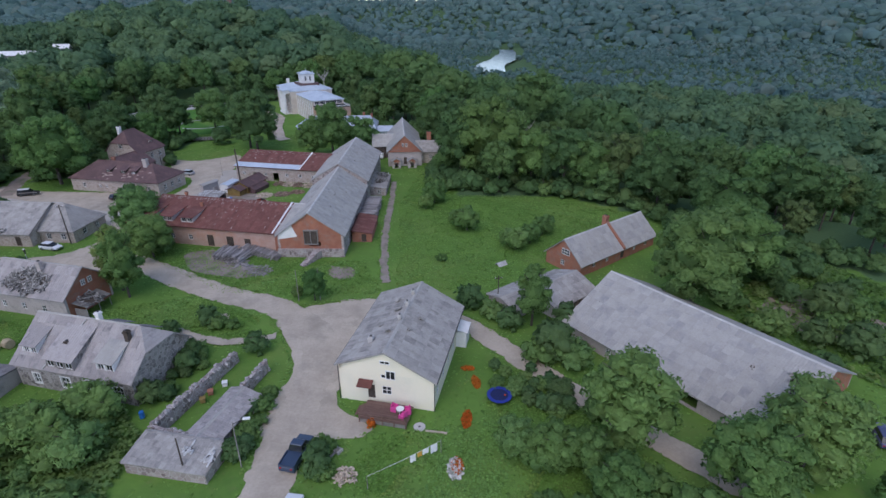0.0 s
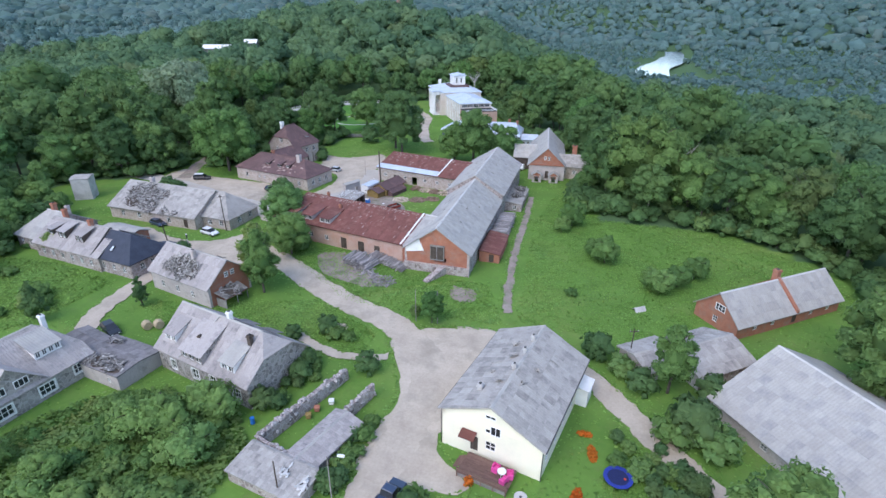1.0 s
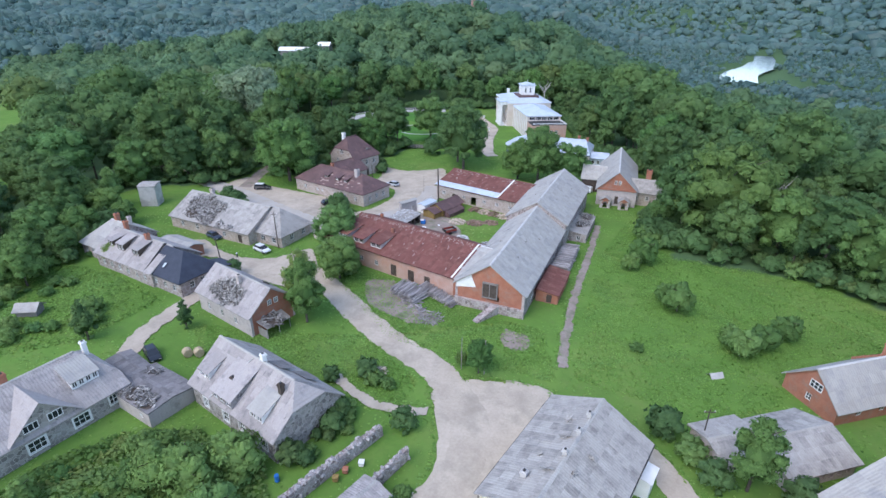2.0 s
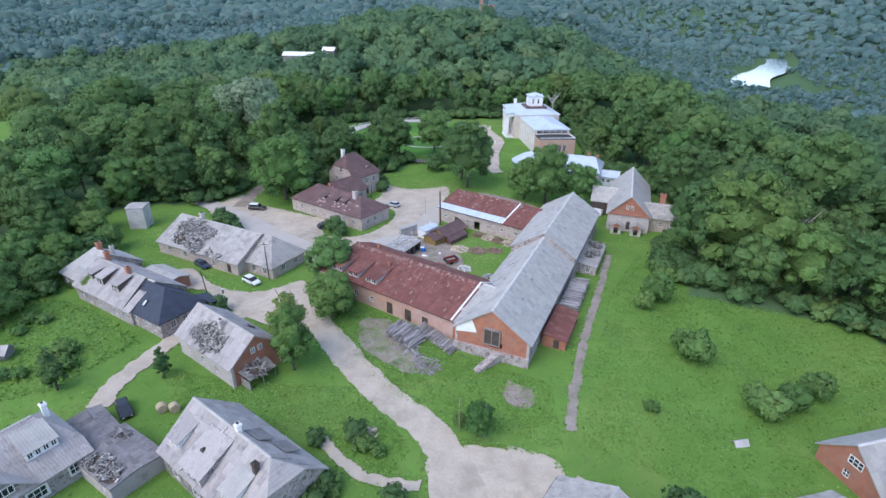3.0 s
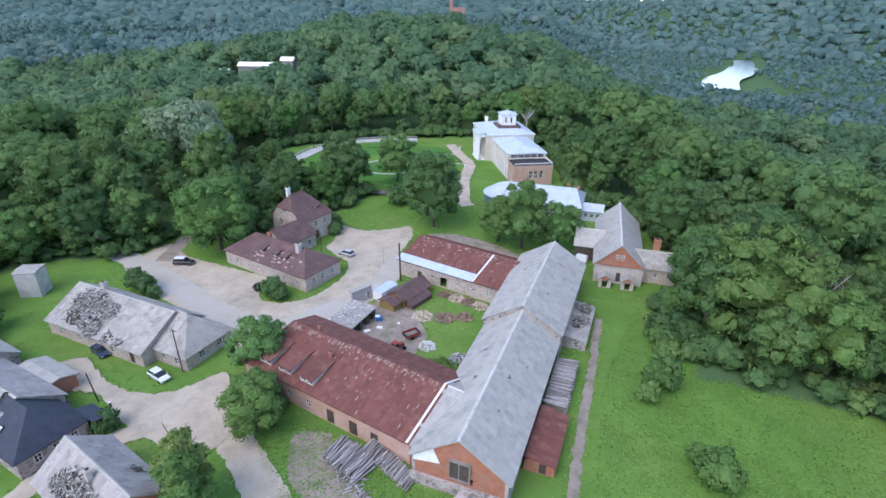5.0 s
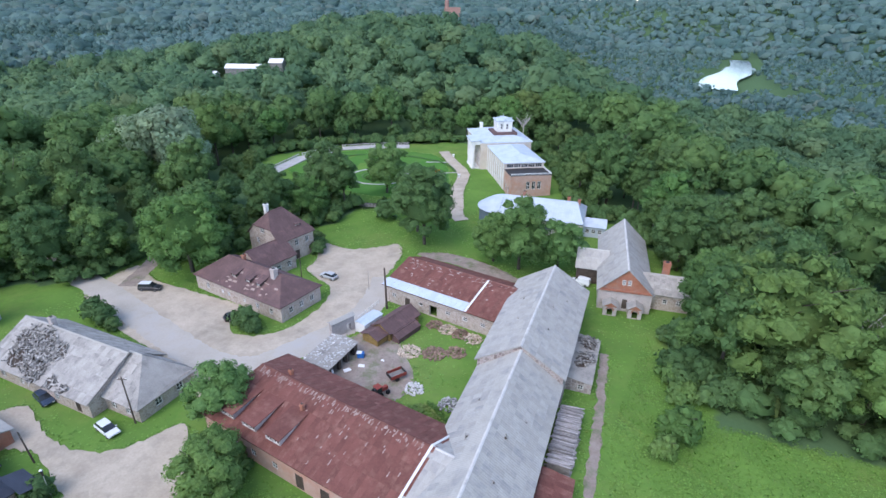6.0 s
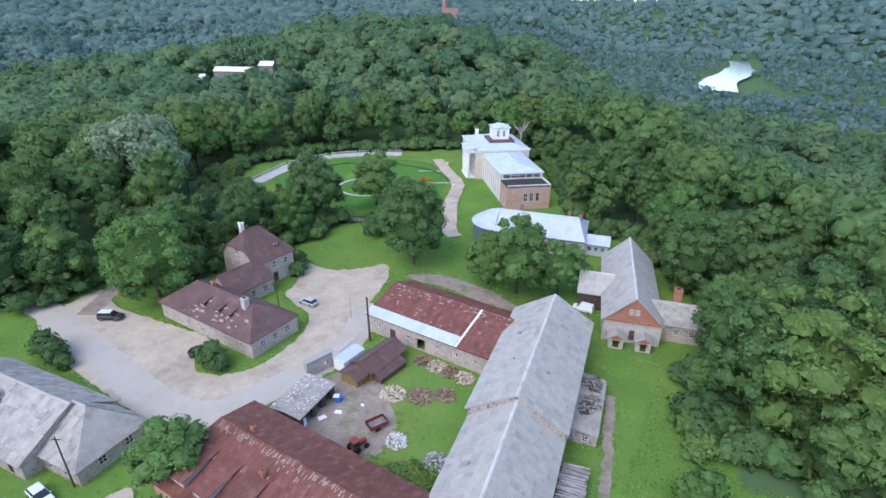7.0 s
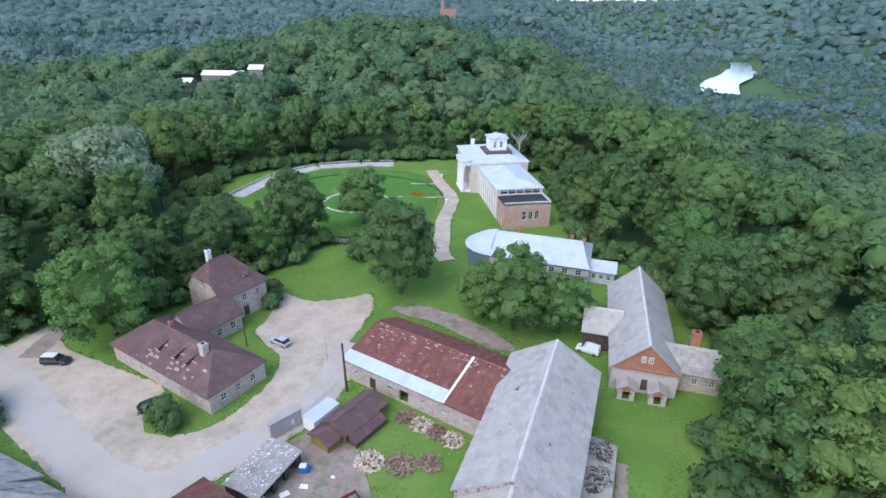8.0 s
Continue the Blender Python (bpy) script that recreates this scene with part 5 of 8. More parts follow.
# ---- concrete tower and far buildings ----
building("concrete_tower", "plain pale concrete tower with flat grey top", -130.3, 114.0, 27, 4.4, 4.0, 5.9, 6.1, 6.25, concrete, asbestos, sheets=False, cap=False, category="tower", over=0.15, gover=0.15)
# walls raised to 11 m so roofs show over the trees from the camera
for x, y, L, a in ((-277, 371, 26, 20), (-256, 378, 9, 20), (-299, 362, 7, 20)):
    building("farm_building", "low white-roofed building among the woods", x, y, a, L, 9, 11, 11, 13.2, wood_grey, white_paint, z=float(land(x, y)), sheets=False, category="building")
cz = float(land(-540, 1507))
# less saturated than the near brick, to imitate distance haze
far_brick = material("distant_hazed_brick", (0.27, 0.15, 0.13), (0.36, 0.215, 0.185), 0.3, 0.9, 0.2)
castle = thing("castle", -540, 1507, 15, cz, "distant red brick castle with a round tower", "castle")
bm = bmesh.new()
box(bm, -24, 18, -5, 5, -5, 66 - cz - 14)
part("wall", bm, far_brick, castle)
bm = bmesh.new()
tube(bm, (-18, 0, -5), (-18, 0, 66 - cz), 6, 5.5, 14)
part("tower", bm, far_brick, castle)
bm = bmesh.new()
tube(bm, (-18, 0, 66 - cz), (-18, 0, 74 - cz), 6.4, 0.2, 14)
part("tower_roof", bm, far_brick, castle)


# ---- trees ----
def ball(level):
    """Unit sphere of triangles: points and faces."""
    bm = bmesh.new()
    bmesh.ops.create_icosphere(bm, subdivisions=level, radius=1.0)
    pts = np.array([v.co[:] for v in bm.verts])
    faces = np.array([[v.index for v in f.verts] for f in bm.faces])
    bm.free()
    return pts, faces


BALLS = {k: ball(k) for k in (1, 2)}


def unit(v):
    return v / (np.linalg.norm(v, axis=-1, keepdims=True) + 1e-9)


def crown_mesh(rng, rx, rz, lobes, cards, size, level=1, cone=0.0, zc=0.0, low=-0.72, spread=1.0, core=True, ruffle=0.38, body=0.62):
    """A crown: uneven boughs, each a rough mass of foliage, with loose leaf clumps standing out of them and dark gaps between."""
    scale = np.array([rx, rx, rz])
    i = np.arange(lobes)
    z = 1 - (1 - low) * (i + 0.5) / lobes
    turn = i * 2.39996 + rng.uniform(-0.4, 0.4, lobes)
    u = unit(np.stack([np.sqrt(1 - z * z) * np.cos(turn), np.sqrt(1 - z * z) * np.sin(turn), z], -1) + rng.normal(0, 0.13, (lobes, 3)))
    lr = np.minimum(0.60, 1.55 / math.sqrt(lobes)) * rng.uniform(0.5, 1.25, lobes)
    c = u * ((1 - 0.78 * lr) * rng.uniform(0.80, 1.10, lobes) * spread)[:, None] * scale * np.append(rng.uniform(0.88, 1.12, 2), 1.0)
    lr *= 0.6 * rx + 0.4 * min(rx, rz)
    if cone:
        hgt = np.clip((c[:, 2] + rz) / (2 * rz), 0, 1)
        c[:, :2] *= (1.25 - cone * 1.1 * hgt)[:, None]
        lr *= 1.15 - 0.75 * cone * hgt
    flat = np.array([1, 1, 0.82])

    def buried(p, own, k=0.86):
        d = np.linalg.norm((p[:, None] - c[None]) / flat, axis=2) / lr[None]
        d[np.arange(len(p)), own] = 9
        return (d.min(1) < k) | (p[:, 2] < low * rz * 1.05)

    pts, faces = BALLS[level]
    rough = 1 + rng.uniform(-0.42, 0.26, (lobes, len(pts), 1))
    squash = rng.uniform(0.78, 1.25, (lobes, 1, 3))
    v = c[:, None] + (0.9 if level == 2 else 1.0) * pts[None] * rough * squash * lr[:, None, None] * flat
    own = np.repeat(i, len(faces))
    nrm = unit(0.8 * pts[None] + rng.normal(0, ruffle, v.shape) + 0.45 * u[:, None] + np.array([0, 0, 0.40]))
    tri, tn = v[:, faces].reshape(-1, 3, 3), nrm[:, faces].reshape(-1, 3, 3)
    keep = ~buried(tri.mean(1), own)
    tri, tn = tri[keep], tn[keep]
    hp, hf = BALLS[1]
    heart = hp * rng.uniform(0.92, 1.08, (len(hp), 1)) * body * scale
    if cone:
        heart[:, :2] *= (1.2 - cone * (hp[:, 2:] + 1) / 2)
    if core:
        tri, tn = np.concatenate([tri, heart[hf]]), np.concatenate([tn, unit(hp + np.array([0, 0, 0.4]))[hf]])
    n = int(cards * 1.9)
    k = rng.choice(lobes, n, p=lr ** 2 / (lr ** 2).sum())
    d = unit(rng.normal(size=(n, 3)) + 0.45 * u[k] + np.array([0, 0, 0.25]))
    p = c[k] + d * (lr[k] * rng.uniform(0.85, 1.38, n))[:, None] * flat
    ok = np.where(~buried(p, k, 0.95))[0][:cards]
    p, d, k = p[ok], d[ok], k[ok]
    deep = int(0.22 * cards) if core else 0
    hd = unit(rng.normal(size=(deep, 3)) + np.array([0, 0, 0.5]))
    p = np.concatenate([p, hd * scale * body * rng.uniform(1.0, 1.2, (deep, 1))])
    if cone:
        p[len(p) - deep:, :2] *= (1.2 - cone * (hd[:, 2:] + 1) / 2)
    d, k = np.concatenate([d, hd]), np.concatenate([k, np.argmax(hd @ u.T, 1)])
    n = len(p)
    tilt = unit(d + np.array([0, 0, 0.25]) + 0.5 * rng.normal(size=(n, 3)))
    a = unit(np.cross(tilt, rng.normal(size=(n, 3))))
    b = np.cross(tilt, a)
    s = size * rng.uniform(0.5, 1.35, n)[:, None]
    q = rng.uniform(0.5, 1.0, n)[:, None]
    card = np.stack([p - a * s - b * s * q * 0.6, p + a * s - b * s * q * 0.35, p - a * s * 0.1 + b * s * q * 1.1], 1)
    cn = np.repeat(unit(0.8 * d + 0.35 * u[k] + np.array([0, 0, 0.40]) + 0.8 * ruffle * rng.normal(size=(n, 3)))[:, None], 3, 1)
    card[..., 2] += zc
    tri[..., 2] += zc
    return card, cn, tri, tn


def card_mesh(name, quads, qn, tris, tn, mat, qt=None, tt=None):
    """One mesh of many loose leaf clumps and boughs, shaded by the given normals."""
    n, k, e = len(quads), len(tris), quads.shape[1]
    me = bpy.data.meshes.new(name)
    co = np.concatenate([quads.reshape(-1, 3), tris.reshape(-1, 3)]).astype(np.float32)
    me.vertices.add(len(co))
    me.vertices.foreach_set("co", co.ravel())
    me.loops.add(len(co))
    me.loops.foreach_set("vertex_index", np.arange(len(co), dtype=np.int32))
    me.polygons.add(n + k)
    me.polygons.foreach_set("loop_start", np.concatenate([np.arange(n) * e, e * n + np.arange(k) * 3]).astype(np.int32))
    me.update(calc_edges=True)
    me.shade_smooth()
    at = me.attributes.new("tint", "FLOAT", "POINT")
    at.data.foreach_set("value", np.concatenate([np.repeat(qt if qt is not None else np.zeros(n), e), np.repeat(tt if tt is not None else np.zeros(k), 3)]).astype(np.float32))
    me.normals_split_custom_set_from_vertices(np.concatenate([qn.reshape(-1, 3), tn.reshape(-1, 3)]).astype(np.float32))
    me.materials.append(mat)
    return me


def tree_template(name, seed, height, rx, rz, n, size, mat, lobes=16, cone=0.0, trunk=0.22, bush=False, level=1, low=-0.72, spread=1.0):
    rng = np.random.default_rng(seed)
    zc = height - rz
    cards = crown_mesh(rng, rx, rz, lobes, n, size, level, cone, zc, low, spread)
    t = thing(name, 0, 0)
    if not bush:
        bm = bmesh.new()
        r2 = random.Random(seed)
        tube(bm, (0, 0, -0.6), (0.1, 0.05, zc - rz * 0.3), trunk, trunk * 0.7)
        tube(bm, (0.1, 0.05, zc - rz * 0.3), (0, 0.1, zc + rz * 0.6), trunk * 0.7, 0.05)
        for i in range(0 if cone >= 1 else 6):
            a = i * 1.05 + r2.random()
            z0 = zc - rz * 0.4 + i * rz * 0.15
            tube(bm, (0.05, 0.05, z0), (math.cos(a) * rx * 0.7, math.sin(a) * rx * 0.7, z0 + rz * 0.45), trunk * 0.4, 0.03, 5)
        part("trunk", bm, bark, t)
    place("crown", card_mesh("crown", *cards, mat), t)
    return t


TREES = {
    "oak": tree_template("tree", 1, 11, 4.6, 5.0, 2600, 0.24, leaves, 32, level=2),
    "maple": tree_template("tree", 2, 12, 4.2, 5.4, 2600, 0.24, leaves_bright, 32, level=2),
    "willow": tree_template("tree", 4, 9, 3.8, 4.3, 2600, 0.21, leaves_garden, 32, level=2),
    "birch": tree_template("tree", 5, 13, 2.8, 6.2, 2400, 0.21, leaves_garden, 26, 0.4, level=2, low=-0.9),
    "spruce": tree_template("conifer", 6, 9, 2.2, 4.5, 1200, 0.22, leaves_dark, 30, 1.0, low=-0.95),
    "apple": tree_template("fruit_tree", 7, 4.2, 2.3, 2.0, 900, 0.18, leaves_garden, 16, 0, 0.12),
    "great_oak": tree_template("tree", 21, 18, 7.6, 8.4, 4800, 0.30, leaves, 56, 0, 0.45, level=2),
    "great_maple": tree_template("tree", 22, 17, 7.8, 8.0, 4800, 0.30, leaves_bright, 52, 0, 0.45, level=2),
    "great_lime": tree_template("tree", 23, 21, 6.6, 9.8, 4800, 0.30, leaves_dark, 58, 0.2, 0.45, level=2),
    "bush": tree_template("bush", 8, 2.0, 1.5, 1.1, 290, 0.17, leaves_garden, 15, 0, 0, True),
    "bush_b": tree_template("bush", 9, 1.6, 1.7, 0.9, 290, 0.17, leaves_bright, 15, 0, 0, True),
    "bush_d": tree_template("bush", 10, 2.6, 1.6, 1.4, 300, 0.18, leaves_dark, 16, 0, 0, True),
}
LABELS = {"oak": "broad leafy tree with a rounded crown", "maple": "bright green broadleaf tree with dense crown", "willow": "grey-green spreading tree beside the yard",
          "birch": "slender tall leafy tree beside the road", "spruce": "dark green conical spruce on the grass", "apple": "low rounded fruit tree on the meadow", "great_oak": "large broad-crowned leafy tree", "great_maple": "large bright green broadleaf tree", "great_lime": "tall dark green leafy tree", "bush": "green rounded leafy bush", "bush_b": "bright green low bush", "bush_d": "dark green dense shrub"}
for k, ob in TREES.items():
    ob.matrix_basis = pose(0, 0, 0)
planted = set()


def plant(kind, x, y, s=1.0, sz=None, label=""):
    m = pose(x, y, float(land(x, y)), 0, 0, (x * 37 + y * 61) % 360) @ Matrix.Diagonal((s, s, sz or s, 1))
    if kind in planted:
        ob = copy_thing(TREES[kind], m)
    else:
        planted.add(kind)
        ob = TREES[kind]
        ob.matrix_basis = m
    return tagged(ob, label or LABELS[kind], "bush" if kind.startswith("bush") else "tree", "estate trees")


for kind, x, y, s in (
        ("bush", -63, 108, 1.3), ("bush", -61, 104, 1.4),
        ("birch", -55, 82.5, 1.1), ("birch", -57.5, 85, 1.0), ("oak", -67, 110, 1.0), ("willow", -58.8, 98.5, 1.05), ("willow", -61, 102, 0.85), ("maple", -22.5, 81.5, 0.5), ("maple", -25.5, 82, 0.45),
        ("willow", 20.6, 50.0, 1.25), ("great_oak", 41, 79.5, 1.0), ("great_oak", 52, 88, 0.85), ("willow", 30.5, 41, 1.1), ("willow", 38.6, 45.2, 1.2), ("maple", 44, 40, 0.8), ("willow", 7.7, 47.1, 0.55), ("willow", 11.7, 45.5, 0.65), ("willow", 15.2, 44.7, 0.62), ("willow", 17, 40.3, 0.7), ("apple", 24, 38, 1.2),
        ("birch", 13.5, 73.8, 0.85), ("bush_d", 10, 73, 1.4), ("bush_d", 15.5, 66, 1.6), ("bush", 18, 64, 1.5), ("bush", 13, 65, 1.3), ("bush_d", 4, 79.5, 1.2), ("bush_d", 19, 73.5, 1.1), ("bush", 7.5, 76.5, 1.1),
        ("apple", -3, 132, 1.15), ("apple", -5, 127.5, 0.75), ("apple", 4.8, 113.5, 1.15), ("apple", 2.8, 116, 0.8), ("apple", 13, 105.5, 0.7), ("apple", 14.5, 103, 0.95), ("apple", 18, 106.5, 0.85), ("apple", 21.5, 111, 0.9), ("bush", -1, 97.5, 0.6),
        ("great_lime", -65, 183, 1.05), ("great_oak", -38, 178, 1.0), ("great_oak", -29, 180, 0.75), ("great_oak", -45, 180, 0.7), ("great_oak", -93, 217, 0.95), ("great_lime", -70, 190, 0.9), ("great_lime", -104, 199, 0.95), ("bush_d", -82, 195, 1.8),
        ("great_maple", -110, 147.5, 1.15), ("bush_d", -79.6, 132.0, 0.9), ("bush_d", -82.2, 132.8, 1.3),
        ("great_maple", 12.0, 152.5, 1.2), ("bush_d", -1.5, 158.5, 1.6), ("great_oak", 4, 165, 0.9), ("oak", -0.5, 156, 0.75), ("great_lime", 14, 163, 1.1), ("great_oak", 24, 146, 0.9), ("great_oak", 4, 173, 0.85), ("great_lime", -2, 192, 0.9), ("great_oak", 38, 138, 0.85), ("great_maple", 18, 170, 0.9), ("great_oak", -2, 206, 0.85), ("great_lime", 52, 126, 0.85), ("great_oak", 60, 108, 0.85),
        ("great_oak", -132, 142, 0.85), ("great_lime", -138, 134, 0.8), ("great_oak", -120, 165, 0.8), ("great_lime", -110, 178, 0.85), ("great_oak", -148, 124, 0.8), ("great_maple", -104, 186, 0.7),
        ("spruce", -84.9, 63.2, 0.95), ("spruce", -72.6, 72.3, 0.75), ("bush_d", -79.5, 90.6, 1.0), ("bush", -81.5, 91, 0.9), ("bush", -36, 73, 0.8), ("bush_d", -37.5, 74, 0.9), ("bush", -33.5, 73, 0.6), ("bush_d", -27.5, 66.5, 0.9), ("bush_d", -42, 71, 0.7),
        ("bush_d", -108.6, 123.6, 1.2), ("bush_d", -112, 124.2, 1.3), ("bush_d", -105.5, 122.6, 0.8), ("bush_d", -88, 167, 1.0), ("bush_d", -89, 170, 0.9), ("bush_d", -91, 172, 1.1)):
    plant(kind, x, y, s)
rnd = random.Random(5)


def thicket(pts, n, kinds, lo, hi, avoid=()):
    """Bushes strewn over an area."""
    xs, ys = [p[0] for p in pts], [p[1] for p in pts]
    done = 0
    while done < n:
        x, y = rnd.uniform(min(xs), max(xs)), rnd.uniform(min(ys), max(ys))
        if inside(pts, x, y) and not any(math.hypot(x - a, y - b) < r for a, b, r in avoid):
            plant(rnd.choice(kinds), x, y, rnd.uniform(lo, hi))
            done += 1


thicket([(-64, 34), (-64, 44), (-60, 51), (-52, 53), (-42, 53), (-37, 49), (-36, 42), (-34, 34)], 54, ["bush", "bush_b", "bush", "bush", "bush_b", "apple"], 0.5, 1.25)
thicket([(-123, 62), (-116, 78), (-106, 79), (-97, 76), (-88, 72), (-90, 62), (-100, 50), (-115, 48)], 20, ["bush", "bush_b", "bush", "bush_b"], 0.5, 1.2, [(-101.9, 64.4, 3)])
for kind, x, y, s in (("willow", -113, 70.5, 1.0), ("oak", -119, 82, 0.7), ("willow", -124, 90, 0.95), ("oak", -129, 84, 0.95), ("willow", -122, 76, 0.9), ("oak", -134, 93, 1.0), ("willow", -106, 84.5, 0.55), ("oak", -126, 70, 0.9), ("willow", -132, 102, 0.9), ("oak", -140, 100, 1.0), ("willow", -119, 64, 0.8), ("oak", -123, 58, 0.9), ("birch", -137, 108, 0.9), ("willow", -124, 101, 0.7)):
    plant(kind, x, y, s)
thicket([(-140, 96), (-128, 104), (-118, 96), (-112, 78), (-118, 62), (-130, 66)], 30, ["bush", "bush_d", "bush_b"], 0.8, 1.8)
thicket([(-124, 80), (-122, 97), (-116, 98), (-118, 80)], 12, ["bush", "bush_d"], 0.8, 1.7)
thicket([(8, 38), (10, 48), (16, 50), (20, 44), (32, 38), (40, 36), (30, 33)], 16, ["bush", "bush", "bush_b"], 0.7, 1.4)
thicket([(50, 62), (44, 74), (48, 96), (70, 92), (84, 62)], 34, ["bush", "bush_b", "bush_d"], 0.6, 1.6)
thicket([(-24.5, 45), (-24.3, 60), (-22.6, 60), (-22.4, 45)], 16, ["bush", "bush_d"], 0.45, 0.75)
thicket([(-14.8, 44), (-14.5, 49), (-12.5, 49), (-12.5, 43)], 8, ["bush", "bush_d"], 0.45, 0.8)
thicket([(-38.5, 54), (-36.5, 66), (-32.5, 66), (-36, 53)], 16, ["bush", "bush_d"], 0.4, 0.9)
thicket([(5, 60), (9, 66.5), (20, 53), (17, 50)], 26, ["bush", "bush_d"], 0.4, 0.7)
thicket([(-63, 106), (-58, 104.5), (-56, 101), (-62, 101)], 9, ["bush", "bush_b"], 0.7, 1.2)
thicket([(-3, 140), (-5, 160), (-1, 166), (8, 150), (20, 140), (36, 135), (30, 140), (10, 142)], 52, ["bush_d", "bush", "bush_d"], 0.8, 1.5)


# ---- woods ----
def scatter(rng, x0, x1, y0, y1, step, keep):
    nx, ny = int((x1 - x0) / step), int((y1 - y0) / step)
    x, y = np.meshgrid(x0 + step * np.arange(nx), y0 + step * np.arange(ny))
    x[1::2] += 0.5 * step
    x, y = (x + rng.uniform(-0.36, 0.36, x.shape) * step).ravel(), (y + rng.uniform(-0.36, 0.36, y.shape) * step).ravel()
    ok = keep(x, y)
    return x[ok], y[ok]


def wood(name, rng, x, y, cards, size, mat, lobes, radius, label, kinds=5, conifers=0.15, level=1, rise=2.1, core=True, stands=55.0, ruffle=0.3):
    """Many trees as one mesh of boughs and leaf clumps."""
    out = [[] for _ in range(6)]
    tint = np.clip(0.5 + 0.33 * np.sin(x / stands + 2 * np.sin(0.83 * y / stands)) * np.sin(y / stands + 1.0) + rng.normal(0, 0.24, len(x)), 0.0, 0.999)
    kind = np.where(rng.random(len(x)) < conifers * (1 + np.sin(x / 140) * np.sin(y / 170)), 0, rng.integers(1, kinds, len(x)))
    for k in range(kinds):
        con = k == 0
        rx, rz = (radius * 0.52, radius * 1.25) if con else (radius * rng.uniform(0.88, 1.1), radius * rng.uniform(0.85, 1.15))
        q, qn, tr, tn = crown_mesh(rng, rx, rz, lobes, cards, size, level, 1.0 if con else 0.12, 0.0, -0.5, core=core, ruffle=ruffle, body=0.76)
        sel = np.where(kind == k)[0]
        if not len(sel):
            continue
        a = rng.uniform(0, 2 * np.pi, len(sel))
        s = np.clip(rng.normal(1.0, 0.20, len(sel)), 0.55, 1.45) * (1 + 0.12 * np.sin(x[sel] / 37) * np.sin(y[sel] / 29))
        s = s * np.where((river_distance(x[sel], y[sel]) < 300) & (y[sel] > 650), 0.78, 1.0)
        c, sn = np.cos(a), np.sin(a)
        R = np.zeros((len(sel), 3, 3))
        R[:, 0, 0], R[:, 0, 1], R[:, 1, 0], R[:, 1, 1], R[:, 2, 2] = c, -sn, sn, c, 1
        top = radius * (rise if not con else rise * 0.88) * s * rng.uniform(0.88, 1.12, len(sel))
        at = np.stack([x[sel], y[sel], land(x[sel], y[sel]) + top], -1)
        for i, (pts, nm) in enumerate(((q, qn), (tr, tn))):
            out[3 * i].append((np.einsum("tij,nvj->tnvi", R, pts) * s[:, None, None, None] + at[:, None, None, :]).reshape(-1, pts.shape[1], 3))
            out[3 * i + 1].append(np.einsum("tij,nvj->tnvi", R, nm).reshape(-1, pts.shape[1], 3))
            out[3 * i + 2].append(np.repeat(tint[sel], len(pts)))
    o = [np.concatenate(v) for v in out]
    me = card_mesh(name, o[0], o[1], o[3], o[4], mat, o[2], o[5])
    return tagged(new(name, me), label, "woods", kind="stuff")


def edge_distance(poly, x, y):
    best = np.full(x.shape, 1e9)
    for (ax, ay), (bx, by) in zip(poly, poly[1:] + poly[:1]):
        dx, dy = bx - ax, by - ay
        k = np.clip(((x - ax) * dx + (y - ay) * dy) / (dx * dx + dy * dy), 0, 1)
        best = np.minimum(best, np.hypot(x - ax - k * dx, y - ay - k * dy))
    return best


rng = np.random.default_rng(11)
view = lambda x, y: (np.abs(np.degrees(np.arctan2(-(x + 8), y + 10)) - 12) < 54)
RIVERSIDE = ((62, 960), (112, 940), (128, 900), (160, 905), (168, 1010), (172, 1160), (160, 1215), (110, 1200), (70, 1080))
wet = lambda x, y: ((river_distance(x, y) < 42) & (y > 1000) & (y < 1680)) | in_poly(RIVERSIDE, x, y)
dist = lambda x, y: np.hypot(x + 30, y - 105)
wooded_land = lambda x, y: ~in_poly(CLEAR, x, y) & ~in_poly(MEADOW, x, y) & view(x, y)
near = lambda x, y: wooded_land(x, y) & (dist(x, y) < 225)
FARM = ((-318, 372), (-240, 398), (-228, 372), (-236, 334), (-262, 320), (-300, 332))
mid = lambda x, y: wooded_land(x, y) & ~in_poly(FARM, x, y) & (dist(x, y) >= 225) & (dist(x, y) < 520)
far = lambda x, y: view(x, y) & (dist(x, y) >= 520) & (dist(x, y) < 1500) & ~wet(x, y)
horizon = lambda x, y: view(x, y) & (dist(x, y) >= 1500) & (dist(x, y) < 3600) & ~wet(x, y)

# the trees of the woods' edge stand singly
TREES.update({
    "wood_oak": tree_template("tree", 41, 20, 6.6, 7.4, 1600, 0.39, leaves_forest, 28, 0, 0.4, level=2),
    "wood_ash": tree_template("tree", 42, 22, 5.6, 8.6, 1600, 0.39, leaves_forest, 30, 0.2, 0.38, level=2),
    "wood_lime": tree_template("tree", 43, 19, 6.2, 7.6, 1600, 0.39, leaves_dark, 28, 0.1, 0.4, level=2),
    "wood_maple": tree_template("tree", 44, 18, 6.4, 6.8, 1600, 0.39, leaves_bright, 28, 0, 0.38, level=2),
    "wood_elm": tree_template("tree", 45, 21, 6.0, 8.4, 1600, 0.39, leaves_olive, 30, 0.1, 0.4, level=2),
    "wood_birch": tree_template("tree", 46, 19, 3.9, 8.0, 1300, 0.38, leaves_forest, 30, 0.45, 0.25),
    "wood_spruce": tree_template("conifer", 47, 21, 3.6, 9.6, 1300, 0.36, leaves_dark, 34, 1.0, 0.3, low=-0.9),
})
